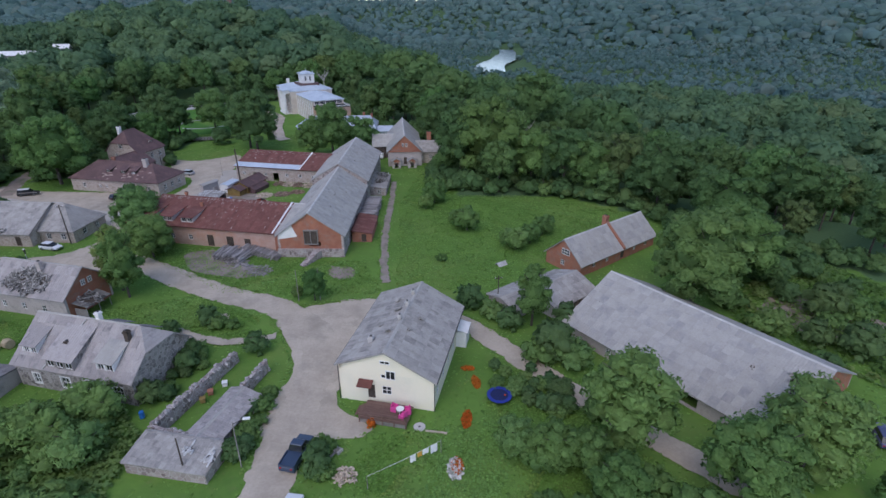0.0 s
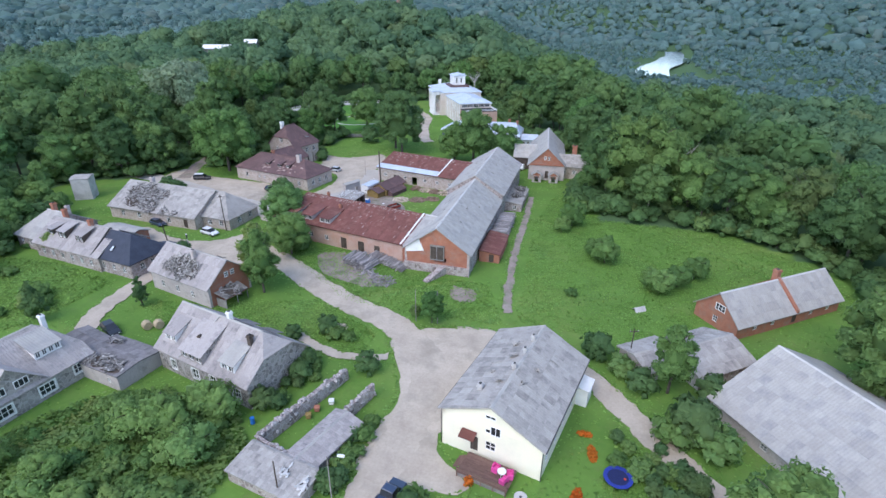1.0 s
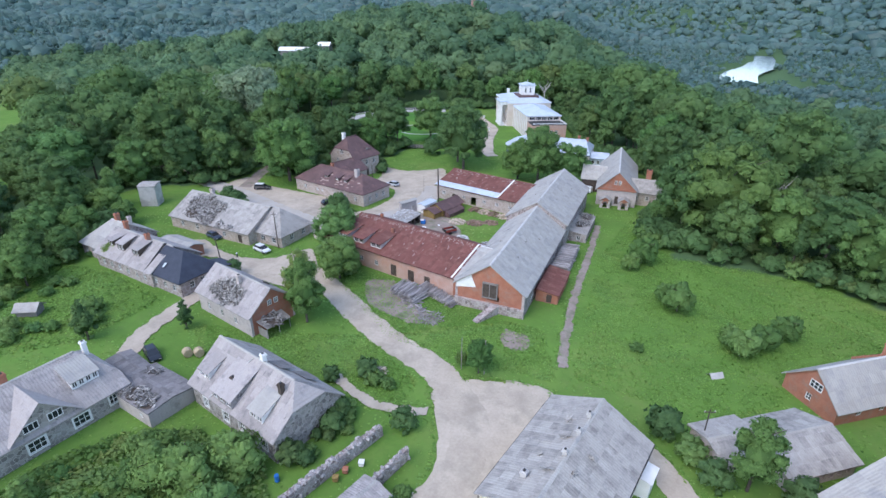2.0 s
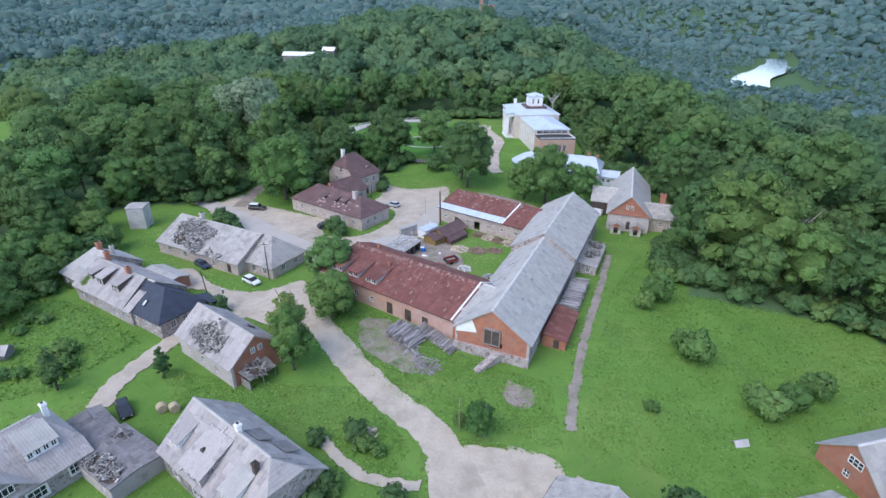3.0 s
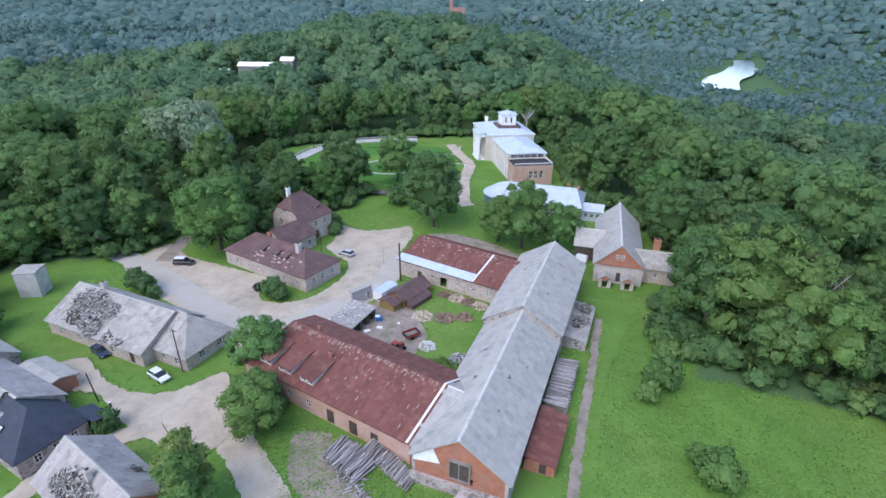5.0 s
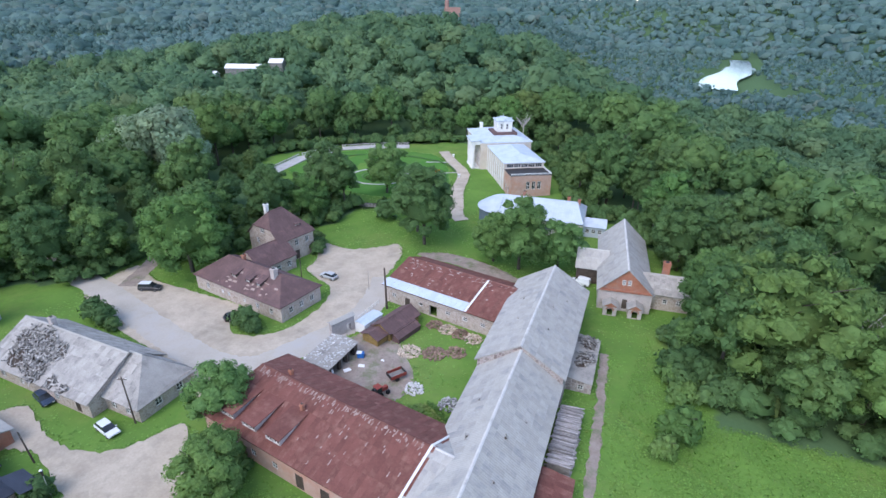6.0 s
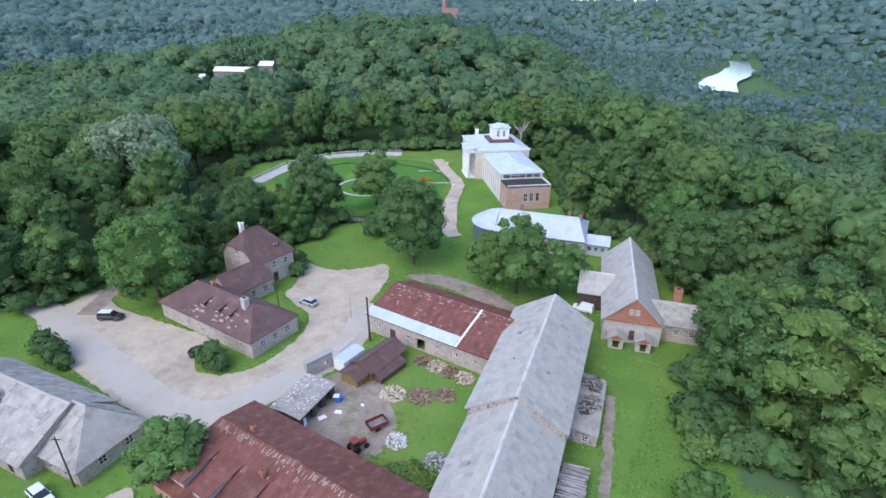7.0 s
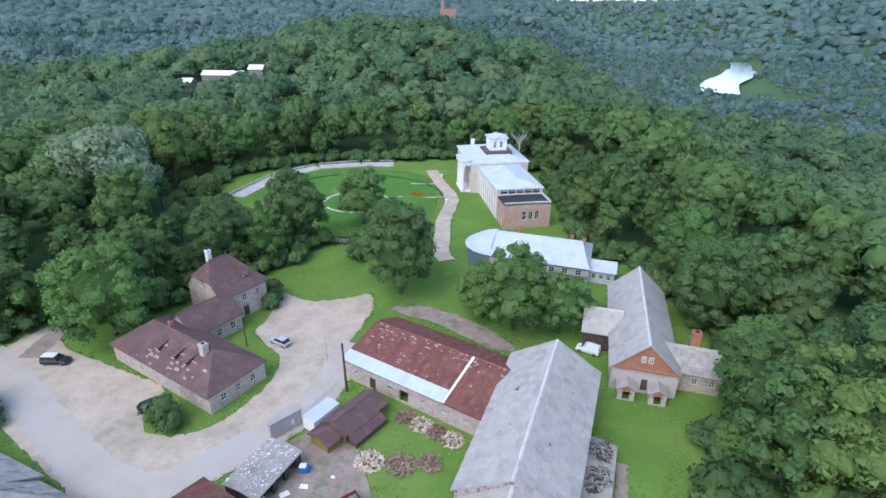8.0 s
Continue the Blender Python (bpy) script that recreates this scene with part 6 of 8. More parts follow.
LABELS.update({"wood_oak": "broad woodland oak with a billowing green crown", "wood_ash": "tall woodland tree with an uneven green crown", "wood_lime": "dark green dense woodland tree",
               "wood_maple": "bright green woodland maple with full crown", "wood_elm": "olive-green woodland tree with ragged crown", "wood_birch": "slim light woodland birch", "wood_spruce": "dark pointed spruce at the wood's edge"})
x, y = scatter(rng, -270, 210, -20, 340, 9.4, near)
edge = edge_distance(CLEAR, x, y)
x, y, edge = x[edge > 2.5], y[edge > 2.5], edge[edge > 2.5]
order = np.argsort(edge + 0.22 * np.hypot(x + 15, y - 120))
single, rest = order[:205], order[205:]
# trees here are shortened or left out so the camera sees the garden terrace
short_tree_zone = ((-170, 214), (-150, 190), (-108, 188), (-100, 204), (-134, 214), (-160, 232))
short = in_poly(short_tree_zone, x, y)
pick = random.Random(8)
for j in single:
    kind = pick.choices(("wood_oak", "wood_ash", "wood_lime", "wood_maple", "wood_elm", "wood_birch", "wood_spruce"), (26, 22, 18, 12, 12, 7, 3))[0]
    s = min(1.25, max(0.55, pick.gauss(0.9, 0.16))) * (0.72 if edge[j] < 6 else 0.9 if edge[j] < 12 else 1.0) * (0.55 if short[j] else 1.0)
    plant(kind, float(x[j]), float(y[j]), s, s * pick.uniform(0.88, 1.12))
rest = rest[~short[rest]]
x, y = x[rest], y[rest]
wood("woods", rng, x, y, 330, 0.62, leaves_forest, 22, 5.9, "dense mixed deciduous woods round the estate", 9, 0.08)
# from here outwards the leaf colours carry the painted haze
x, y = scatter(rng, -560, 500, -50, 640, 11.4, mid)
wood("woods", rng, x, y, 140, 0.85, leaves_valley_haze, 14, 6.1, "dense mixed woods on the valley side", 9, 0.10)
x, y = scatter(rng, -1500, 1500, 50, 1620, 16.2, far)
wood("far_woods", rng, x, y, 14, 1.6, leaves_far_haze, 3, 7.2, "distant wooded valley and hills", 7, 0.22, rise=1.75, core=False, stands=110.0, ruffle=0.12)
x, y = scatter(rng, -3000, 3000, 400, 3700, 31.0, horizon)
wood("far_woods", rng, x, y, 3, 3.0, leaves_far_haze, 1, 27.0, "wooded hills on the horizon", 6, 0.2, rise=0.55, core=False, stands=260.0, ruffle=0.08)
# pale willows along the valley floor
for i in range(17):
    px, py = np.interp(i / 16, (0, 0.2, 0.4, 0.6, 0.75, 0.88, 1), (-26, 14, 38, 76, 96, 108, 133)) + 5 * math.sin(i * 2.1), np.interp(i / 16, (0, 0.2, 0.4, 0.6, 0.75, 0.88, 1), (705, 716, 668, 693, 673, 648, 653)) + 6 * math.sin(i * 1.3)
    if "pale" not in TREES:
        TREES["pale"] = tree_template("willow", 33, 13, 6.5, 6.0, 420, 0.8, leaves_pale, 14)
        LABELS["pale"] = "pale grey-green willow on the valley floor"
    plant("pale", float(px), float(py), 0.8 + 0.4 * abs(math.sin(i * 1.9)))
# undergrowth where the woods meet the open ground
rim = lambda x, y: near(x, y) & (edge_distance(CLEAR, x, y) < 9) & (y > 40)
x, y = scatter(rng, -200, 130, 40, 320, 3.4, rim)
wood("undergrowth", rng, x, y, 110, 0.30, leaves_forest, 8, 1.9, "dense bushes and saplings along the wood's edge", 7, 0.0, rise=1.0)
# a stand of silver willows in the woods
SILVER = (-180, 190)
for dx, dy, s in ((0, 0, 1.5), (9, 2, 1.35), (17, 5, 1.5), (24, 4, 1.25)):
    if "silver" not in TREES:
        TREES["silver"] = tree_template("willow", 31, 13, 4.6, 5.0, 1500, 0.36, leaves_pale, 20, level=2)
        LABELS["silver"] = "silver-leaved willow among green woods"
    plant("silver", SILVER[0] + dx, SILVER[1] + dy, s)

# two trees with dead, bare tops
dead_wood = material("pale_dead_wood", (0.30, 0.27, 0.24), (0.46, 0.43, 0.40), 1.5, 0.9, 0.4)
for x0, y0, top, seed in ((21.5, 152, 18.5, 3), (-62, 281, 22.0, 6)):
    dead = thing("dead_tree", x0, y0, 0, float(land(x0, y0)), "dying tree with pale bare branches", "tree")
    r2 = random.Random(seed)
    bm = bmesh.new()
    tube(bm, (0, 0, -0.5), (0.3, 0.2, top * 0.62), 0.35, 0.22, 8)
    part("trunk", bm, dead_wood, dead)
    for i in range(11):
        ang, up = i * 2.4 + r2.random(), top * r2.uniform(0.5, 0.64)
        ln = r2.uniform(2.2, 4.2)
        p0, p1 = Vector((0.2, 0.15, up)), Vector((0.2 + ln * math.cos(ang), 0.15 + ln * math.sin(ang), up + ln * r2.uniform(0.5, 1.4)))
        bm = bmesh.new()
        tube(bm, p0, p1, 0.12, 0.06, 5)
        for k in range(4):
            q = p0.lerp(p1, 0.45 + 0.17 * k)
            tube(bm, q, q + Vector((r2.gauss(0, 0.8), r2.gauss(0, 0.8), r2.uniform(0.4, 1.4))), 0.05, 0.02, 4)
        part("branch", bm, dead_wood, dead)

# ---- river ----
water = material("river_water", (0.16, 0.19, 0.21), (0.22, 0.25, 0.27), 0.02, 0.12, 0.02, spec=0.6)
bm = bmesh.new()
line = smooth_loop(((84, 1050),) + RIVER[5:9], False, 8)
prev = None
for i, p in enumerate(line):
    d = (line[min(i + 1, len(line) - 1)] - line[max(i - 1, 0)]).normalized()
    n = Vector((-d.y, d.x, 0)) * (30 if p.y < 1450 else 22)
    row = [bm.verts.new((p.x + n.x, p.y + n.y, -62.5)), bm.verts.new((p.x - n.x, p.y - n.y, -62.5))]
    if prev:
        bm.faces.new((prev[0], prev[1], row[1], row[0]))
    prev = row
bmesh.ops.recalc_face_normals(bm, faces=bm.faces)
tagged(part("river", bm, water), "broad calm river in the wooded valley", "river", kind="structure")


# ---- vehicles ----
def car_paint(name, c):
    return material(name, c, tuple(v * 1.1 for v in c), 0.5, 0.3, 0.0, spec=0.6, grain=3)


tyre_mat = material("rubber", (0.015, 0.015, 0.016), (0.03, 0.03, 0.03), 3, 0.85, 0.2)
rim_mat = material("alloy", (0.35, 0.35, 0.36), (0.45, 0.45, 0.46), 3, 0.4, 0.0, metal=0.8)
lamp_mat = material("lamp_glass", (0.6, 0.6, 0.58), (0.7, 0.7, 0.68), 3, 0.15, 0.0, spec=0.6)
red_lamp = material("red_lamp_glass", (0.35, 0.02, 0.02), (0.45, 0.03, 0.03), 3, 0.2, 0.0)


def loft(bm, rings):
    """Skin between closed rings of equal length, closed at both ends."""
    vs = [[bm.verts.new(p) for p in r] for r in rings]
    n = len(vs[0])
    for a, b in zip(vs, vs[1:]):
        for i in range(n):
            bm.faces.new((a[i], a[(i + 1) % n], b[(i + 1) % n], b[i]))
    bm.faces.new(vs[0][::-1]), bm.faces.new(vs[-1])
    bmesh.ops.recalc_face_normals(bm, faces=bm.faces)


def vehicle(name, label, x, y, ang, paint, L=4.4, W=1.8, kind="hatch", top=None):
    """A parked car, front towards its +x."""
    c = thing(name, x, y, ang, float(land(x, y)) + 0.06, label, "car", "parked vehicles")
    h = {"hatch": 1.48, "suv": 1.8, "van": 1.85, "pickup": 1.8}[kind]
    belt = 0.92 if kind in ("hatch",) else 1.05
    w = W / 2
    prof = [(-L / 2, 0.42, 0.86 * belt), (-L / 2 + 0.12, 0.28, belt), (-L * 0.3, 0.24, belt + 0.02), (L * 0.18, 0.24, belt), (L * 0.36, 0.26, belt - 0.12), (L / 2 - 0.1, 0.3, belt - 0.22), (L / 2, 0.4, belt - 0.36)]
    bm = bmesh.new()
    rings = []
    for px, lo, hi in prof:
        k = 0.88 if abs(px) > L / 2 - 0.05 else 1.0
        rings.append([(px, -w * k, lo + 0.1), (px, -w * k * 0.94, lo), (px, w * k * 0.94, lo), (px, w * k, lo + 0.1), (px, w * k, hi - 0.14), (px, w * k * 0.9, hi), (px, -w * k * 0.9, hi), (px, -w * k, hi - 0.14)])
    loft(bm, rings)
    if kind == "pickup":
        box(bm, -L / 2 + 0.1, -L * 0.08, -w * 0.97, -w * 0.87, belt - 0.05, belt + 0.18), box(bm, -L / 2 + 0.1, -L * 0.08, w * 0.87, w * 0.97, belt - 0.05, belt + 0.18)
        box(bm, -L / 2 + 0.05, -L / 2 + 0.15, -w * 0.87, w * 0.87, belt - 0.05, belt + 0.18)
    body = part("body", bm, paint, c)
    span = {"hatch": (-L * 0.46, -L * 0.34, L * 0.06, L * 0.26), "suv": (-L * 0.48, -L * 0.43, L * 0.08, L * 0.24), "van": (-L * 0.49, -L * 0.46, L * 0.1, L * 0.3), "pickup": (-L * 0.06, -L * 0.01, L * 0.16, L * 0.3)}[kind]
    a, b, d, e = span
    bm = bmesh.new()
    lo = [(a, -w * 0.9, belt - 0.03), (e, -w * 0.9, belt - 0.05), (e, w * 0.9, belt - 0.05), (a, w * 0.9, belt - 0.03)]
    hi = [(b, -w * 0.74, h - 0.05), (d, -w * 0.74, h - 0.05), (d, w * 0.74, h - 0.05), (b, w * 0.74, h - 0.05)]
    loft(bm, [lo, hi])
    part("windows", bm, glass_dark if kind != "van" else paint, c).name = "glasshouse"
    bm = bmesh.new()
    loft(bm, [[(b - 0.04, -w * 0.76, h - 0.06), (d + 0.05, -w * 0.76, h - 0.06), (d + 0.05, w * 0.76, h - 0.06), (b - 0.04, w * 0.76, h - 0.06)],
              [(b + 0.05, -w * 0.7, h + 0.01), (d - 0.05, -w * 0.7, h + 0.01), (d - 0.05, w * 0.7, h + 0.01), (b + 0.05, w * 0.7, h + 0.01)]])
    part("roof", bm, top or paint, c)
    if kind == "van":
        bm = bmesh.new()
        loft(bm, [[(L * 0.19, -w * 0.86, belt + 0.1), (e + 0.01, -w * 0.86, belt), (e + 0.01, w * 0.86, belt), (L * 0.19, w * 0.86, belt + 0.1)], [(L * 0.1, -w * 0.77, h - 0.12), (d + 0.03, -w * 0.77, h - 0.12), (d + 0.03, w * 0.77, h - 0.12), (L * 0.1, w * 0.77, h - 0.12)]])
        part("windscreen", bm, glass_dark, c)
    for sx in (-0.31, 0.31):
        for sy in (-1, 1):
            bm = bmesh.new()
            tube(bm, (sx * L, sy * (w - 0.2), 0.32), (sx * L, sy * (w + 0.01), 0.32), 0.32, 0.32, 14)
            wheel = part("wheel", bm, tyre_mat, c)
            bm = bmesh.new()
            tube(bm, (sx * L, sy * (w + 0.008), 0.32), (sx * L, sy * (w + 0.02), 0.32), 0.19, 0.17, 10)
            part("rim", bm, rim_mat, wheel)
    for sy in (-1, 1):
        bm = bmesh.new()
        box(bm, L / 2 - 0.06, L / 2 + 0.01, sy * w * 0.62 - 0.16, sy * w * 0.62 + 0.16, belt - 0.48, belt - 0.34)
        part("headlight", bm, lamp_mat, c)
        bm = bmesh.new()
        box(bm, -L / 2 - 0.01, -L / 2 + 0.05, sy * w * 0.66 - 0.12, sy * w * 0.66 + 0.12, belt - 0.3, belt - 0.12)
        part("tail_light", bm, red_lamp, c)
        bm = bmesh.new()
        box(bm, e - 0.25, e - 0.12, sy * (w + 0.02) - 0.09, sy * (w + 0.02) + 0.09, belt - 0.02, belt + 0.1)
        part("mirror", bm, paint, c)
    return c


white_car = car_paint("white_car_paint", (0.66, 0.67, 0.68))
black_car = car_paint("black_car_paint", (0.02, 0.022, 0.026))
blue_car = car_paint("dark_blue_car_paint", (0.035, 0.055, 0.095))
silver_car = car_paint("silver_car_paint", (0.42, 0.44, 0.46))
violet_car = car_paint("violet_blue_car_paint", (0.05, 0.06, 0.14))
vehicle("pickup_truck", "dark blue pickup truck parked beside the road", -16.6, 46.6, 78, blue_car, 5.2, 1.9, "pickup")
vehicle("van", "white car at the road's edge", -15.6, 39.0, 82, white_car, 4.4, 1.8, "hatch")
vehicle("car", "violet blue car beside the barn", 50.5, 49.5, 70, violet_car)
vehicle("car", "black car on the lane between the houses", -71.1, 64.2, -25, black_car)
vehicle("car", "dark car on the grass by the ruin", -97.6, 103.6, -15, blue_car)
vehicle("car", "white hatchback on the grass by the yard", -82.2, 102.4, -12, white_car)
vehicle("car", "dark estate car behind the row house", -91.8, 91.6, -8, black_car, 4.6)
vehicle("car", "black off-road car with white roof", -111.8, 137.0, 20, black_car, 4.8, 1.9, "suv", white_car)
vehicle("car", "silver white car on the parking ground", -78.2, 156.8, 170, silver_car)
vehicle("car", "black car half behind a bush", -86.3, 134.6, 60, black_car)
vehicle("van", "white delivery van beside the stable", -22.8, 175.6, 170, white_car, 4.4, 1.8, "van")


# ---- poles ----
def pole(x, y, h, label, lamp=0, tilt=0.0, r=0.13, mat=None, arms=1):
    p = thing("utility_pole", x, y, lamp if lamp else 20, float(land(x, y)), label, "pole")
    bm = bmesh.new()
    tube(bm, (0, 0, -0.5), (tilt * h, 0, h), r, r * 0.7, 8)
    part("post", bm, mat or wood_dark, p)
    if lamp:
        bm = bmesh.new()
        tube(bm, (tilt * h, 0, h - 0.3), (1.3, 0, h + 0.25), 0.04, 0.03, 6)
        arm = part("arm", bm, iron, p)
        bm = bmesh.new()
        box(bm, 1.1, 1.85, -0.14, 0.14, h + 0.16, h + 0.32)
        part("lamp_head", bm, window_white, arm)
    elif arms:
        bm = bmesh.new()
        box(bm, -0.7 + tilt * h, 0.7 + tilt * h, -0.05, 0.05, h - 0.5, h - 0.38)
        part("crossarm", bm, wood_dark, p)
        for s in (-0.6, 0.6):
            bm = bmesh.new()
            tube(bm, (s + tilt * h, 0, h - 0.38), (s + tilt * h, 0, h - 0.2), 0.05, 0.03, 6)
            part("insulator", bm, window_white, p)
    return p


pole(-59.4, 149.5, 9.6, "tall dark wooden pole at the farm wing", tilt=-0.02, r=0.24, arms=0)
pole(-79.9, 105.2, 8.8, "dark wooden pole before the ruin", tilt=-0.01)
pole(-86.4, 94.4, 5.6, "dark leaning pole in the yard", tilt=-0.1, arms=0)
pole(-83.4, 153.6, 6.5, "dark wooden pole by the inn", arms=0)
pole(-25.2, 81.2, 6.0, "thin pale pole in the bush", r=0.07, mat=wood_grey, arms=0)
pole(-21.6, 81.6, 6.2, "thin pale pole on the green", r=0.07, mat=wood_grey, arms=0)
pole(-22.4, 45.2, 6.4, "street lamp on a slim post by the road", lamp=10, r=0.08, mat=wood_grey)
pole(8.6, 79.2, 6.0, "dark wooden pole by the shed", r=0.1)
pole(-66.8, 155.3, 5.0, "thin grey post on the parking ground", r=0.05, mat=wood_grey, arms=0)
pole(-28.0, 44.0, 5.4, "dark pole behind the low shed", r=0.1, arms=0)


# ---- before the yellow house ----
deck = thing("wooden_deck", -7.3, 53.0, -12, 0, "brown raised wooden deck with railing and steps", "deck")
for i in range(24):
    bm = bmesh.new()
    box(bm, -3.0, 3.0, -1.65 + i * 0.139, -1.65 + i * 0.139 + 0.125, 0.82, 0.87)
    part("plank", bm, wood_brown, deck)
for x in (-2.9, -1.45, 0, 1.45, 2.9):
    bm = bmesh.new()
    box(bm, x - 0.06, x + 0.06, -1.7, -1.58, -0.2, 1.75)
    part("post", bm, wood_brown, deck)
for z in (1.1, 1.4, 1.7):
    bm = bmesh.new()
    box(bm, -2.95, 2.95, -1.76, -1.71, z - 0.06, z + 0.06)
    part("rail", bm, wood_brown, deck)
bm = bmesh.new()
box(bm, -2.95, 2.95, -1.6, -1.55, 0, 0.8)
part("apron", bm, wood_grey, deck)
for i in range(4):
    bm = bmesh.new()
    box(bm, -3.35 - i * 0.3, -3.05 - i * 0.3, -0.6, 1.2, 0.6 - i * 0.2, 0.66 - i * 0.2)
    part("step", bm, wood_brown, deck)
pink = material("pink_fabric", (0.62, 0.06, 0.26), (0.72, 0.10, 0.34), 2, 0.8, 0.2)
blossom = material("red_flower_heads", (0.45, 0.04, 0.03), (0.6, 0.10, 0.06), 3, 0.8, 0.4)


def armchair(x, y, ang):
    c = thing("armchair", x, y, ang, 0.87, "bright pink cushioned armchair on the deck", "armchair", "deck seats")
    bm = bmesh.new()
    box(bm, -0.32, 0.32, -0.3, 0.3, 0.3, 0.46)
    bmesh.ops.bevel(bm, geom=bm.edges[:], offset=0.05, segments=2, affect="EDGES")
    part("seat", bm, pink, c)
    bm = bmesh.new()
    box(bm, -0.34, 0.34, 0.26, 0.42, 0.3, 0.95)
    bmesh.ops.bevel(bm, geom=bm.edges[:], offset=0.05, segments=2, affect="EDGES")
    part("backrest", bm, pink, c)
    for s in (-1, 1):
        bm = bmesh.new()
        box(bm, s * 0.4 - 0.07, s * 0.4 + 0.07, -0.3, 0.4, 0.0, 0.62)
        part("armrest", bm, pink, c)


D = lambda x, y: (-7.3 + x * math.cos(radians(-12)) - y * math.sin(radians(-12)), 53.0 + x * math.sin(radians(-12)) + y * math.cos(radians(-12)))
armchair(*D(0.9, 0.6), 70), armchair(*D(2.5, 0.5), -80), armchair(*D(2.2, -0.5), -120)
tb = thing("garden_table", *D(1.7, 0.2), -12, 0.87, "small white table on the deck", "table")
bm = bmesh.new()
tube(bm, (0, 0, 0.68), (0, 0, 0.73), 0.5, 0.5, 16)
part("tabletop", bm, window_white, tb)
for a in range(4):
    bm = bmesh.new()
    tube(bm, (0.3 * math.cos(a * 1.57), 0.3 * math.sin(a * 1.57), 0), (0.22 * math.cos(a * 1.57), 0.22 * math.sin(a * 1.57), 0.68), 0.03, 0.03, 6)
    part("leg", bm, window_white, tb)
millstone = thing("millstone", -3.2, 51.2, 0, 0, "round pale millstone on the grass", "millstone")
bm = bmesh.new()
tube(bm, (0, 0, 0), (0, 0, 0.3), 0.75, 0.72, 18)
part("stone", bm, concrete, millstone)
bm = bmesh.new()
tube(bm, (0, 0, 0.3), (0, 0, 0.31), 0.16, 0.16, 10)
part("eye", bm, iron, millstone)

trampoline = thing("trampoline", 6.8, 56.4, 15, 0, "round trampoline with a blue rim", "trampoline")
blue_pad = material("blue_vinyl", (0.02, 0.035, 0.22), (0.03, 0.05, 0.30), 2, 0.5, 0.1)
bm = bmesh.new()
for i in range(28):
    a, b = math.tau * i / 28, math.tau * (i + 1) / 28
    q = [(r * math.cos(t), r * math.sin(t), 0.8) for r, t in ((1.15, a), (1.6, a), (1.6, b), (1.15, b))]
    prism(bm, q, 0.06)
part("rim_pad", bm, blue_pad, trampoline)
bm = bmesh.new()
tube(bm, (0, 0, 0.74), (0, 0, 0.75), 1.16, 1.16, 28)
part("mat", bm, material("navy_mesh", (0.012, 0.018, 0.07), (0.02, 0.028, 0.10), 3, 0.8), trampoline)
for a in range(6):
    bm = bmesh.new()
    tube(bm, (1.5 * math.cos(a * 1.047), 1.5 * math.sin(a * 1.047), -0.05), (1.5 * math.cos(a * 1.047), 1.5 * math.sin(a * 1.047), 0.75), 0.03, 0.03, 6)
    part("leg", bm, iron, trampoline)
ball = thing("ball", 7.5, 56.2, 0, 0.76, "small red ball on the trampoline", "ball")
bm = bmesh.new()
bmesh.ops.create_icosphere(bm, subdivisions=2, radius=0.14, matrix=pose(0, 0, 0.14))
part("skin", bm, blossom, ball)

line_ob = thing("washing_line", -8.2, 42.3, 0, 0, "washing line between two thin posts", "washing line")
for x, y in ((0, 0), (7.6, 5.0)):
    bm = bmesh.new()
    tube(bm, (x, y, -0.3), (x, y, 2.0), 0.05, 0.04, 6)
    part("post", bm, wood_grey, line_ob)
bm = bmesh.new()
tube(bm, (0, 0, 1.95), (3.8, 2.5, 1.78), 0.02, 0.02, 5), tube(bm, (3.8, 2.5, 1.78), (7.6, 5.0, 1.95), 0.02, 0.02, 5)
part("line", bm, window_white, line_ob)
for i, (s, w, h, m) in enumerate(((0.60, 0.7, 1.0, "white_linen"), (0.695, 0.55, 0.7, "orange_linen"), (0.78, 0.8, 0.7, "white_linen"), (0.90, 0.9, 1.1, "white_linen"))):
    mat = material("orange_linen", (0.62, 0.33, 0.06), (0.7, 0.4, 0.1), 3, 0.9) if m == "orange_linen" else material("white_linen", (0.74, 0.75, 0.76), (0.82, 0.82, 0.82), 3, 0.9)
    x, y = -8.2 + 7.6 * s, 42.3 + 5.0 * s
    cl = thing("laundry", x, y, 33.3, 0, ("orange" if "orange" in m else "white") + " cloth hung on the washing line", "laundry", "hung laundry")
    bm = bmesh.new()
    for k in range(6):
        a, b = -w / 2 + w * k / 6, -w / 2 + w * (k + 1) / 6
        ya, yb = 0.05 * math.sin(k * 1.9 + i), 0.05 * math.sin((k + 1) * 1.9 + i)
        bm.faces.new([bm.verts.new(p) for p in ((a, ya, 1.82 - h), (b, yb, 1.82 - h), (b, 0.01, 1.84), (a, 0.01, 1.84))])
    sol = part("cloth", bm, mat, cl)
    sol.modifiers.new("thickness", "SOLIDIFY").thickness = 0.012


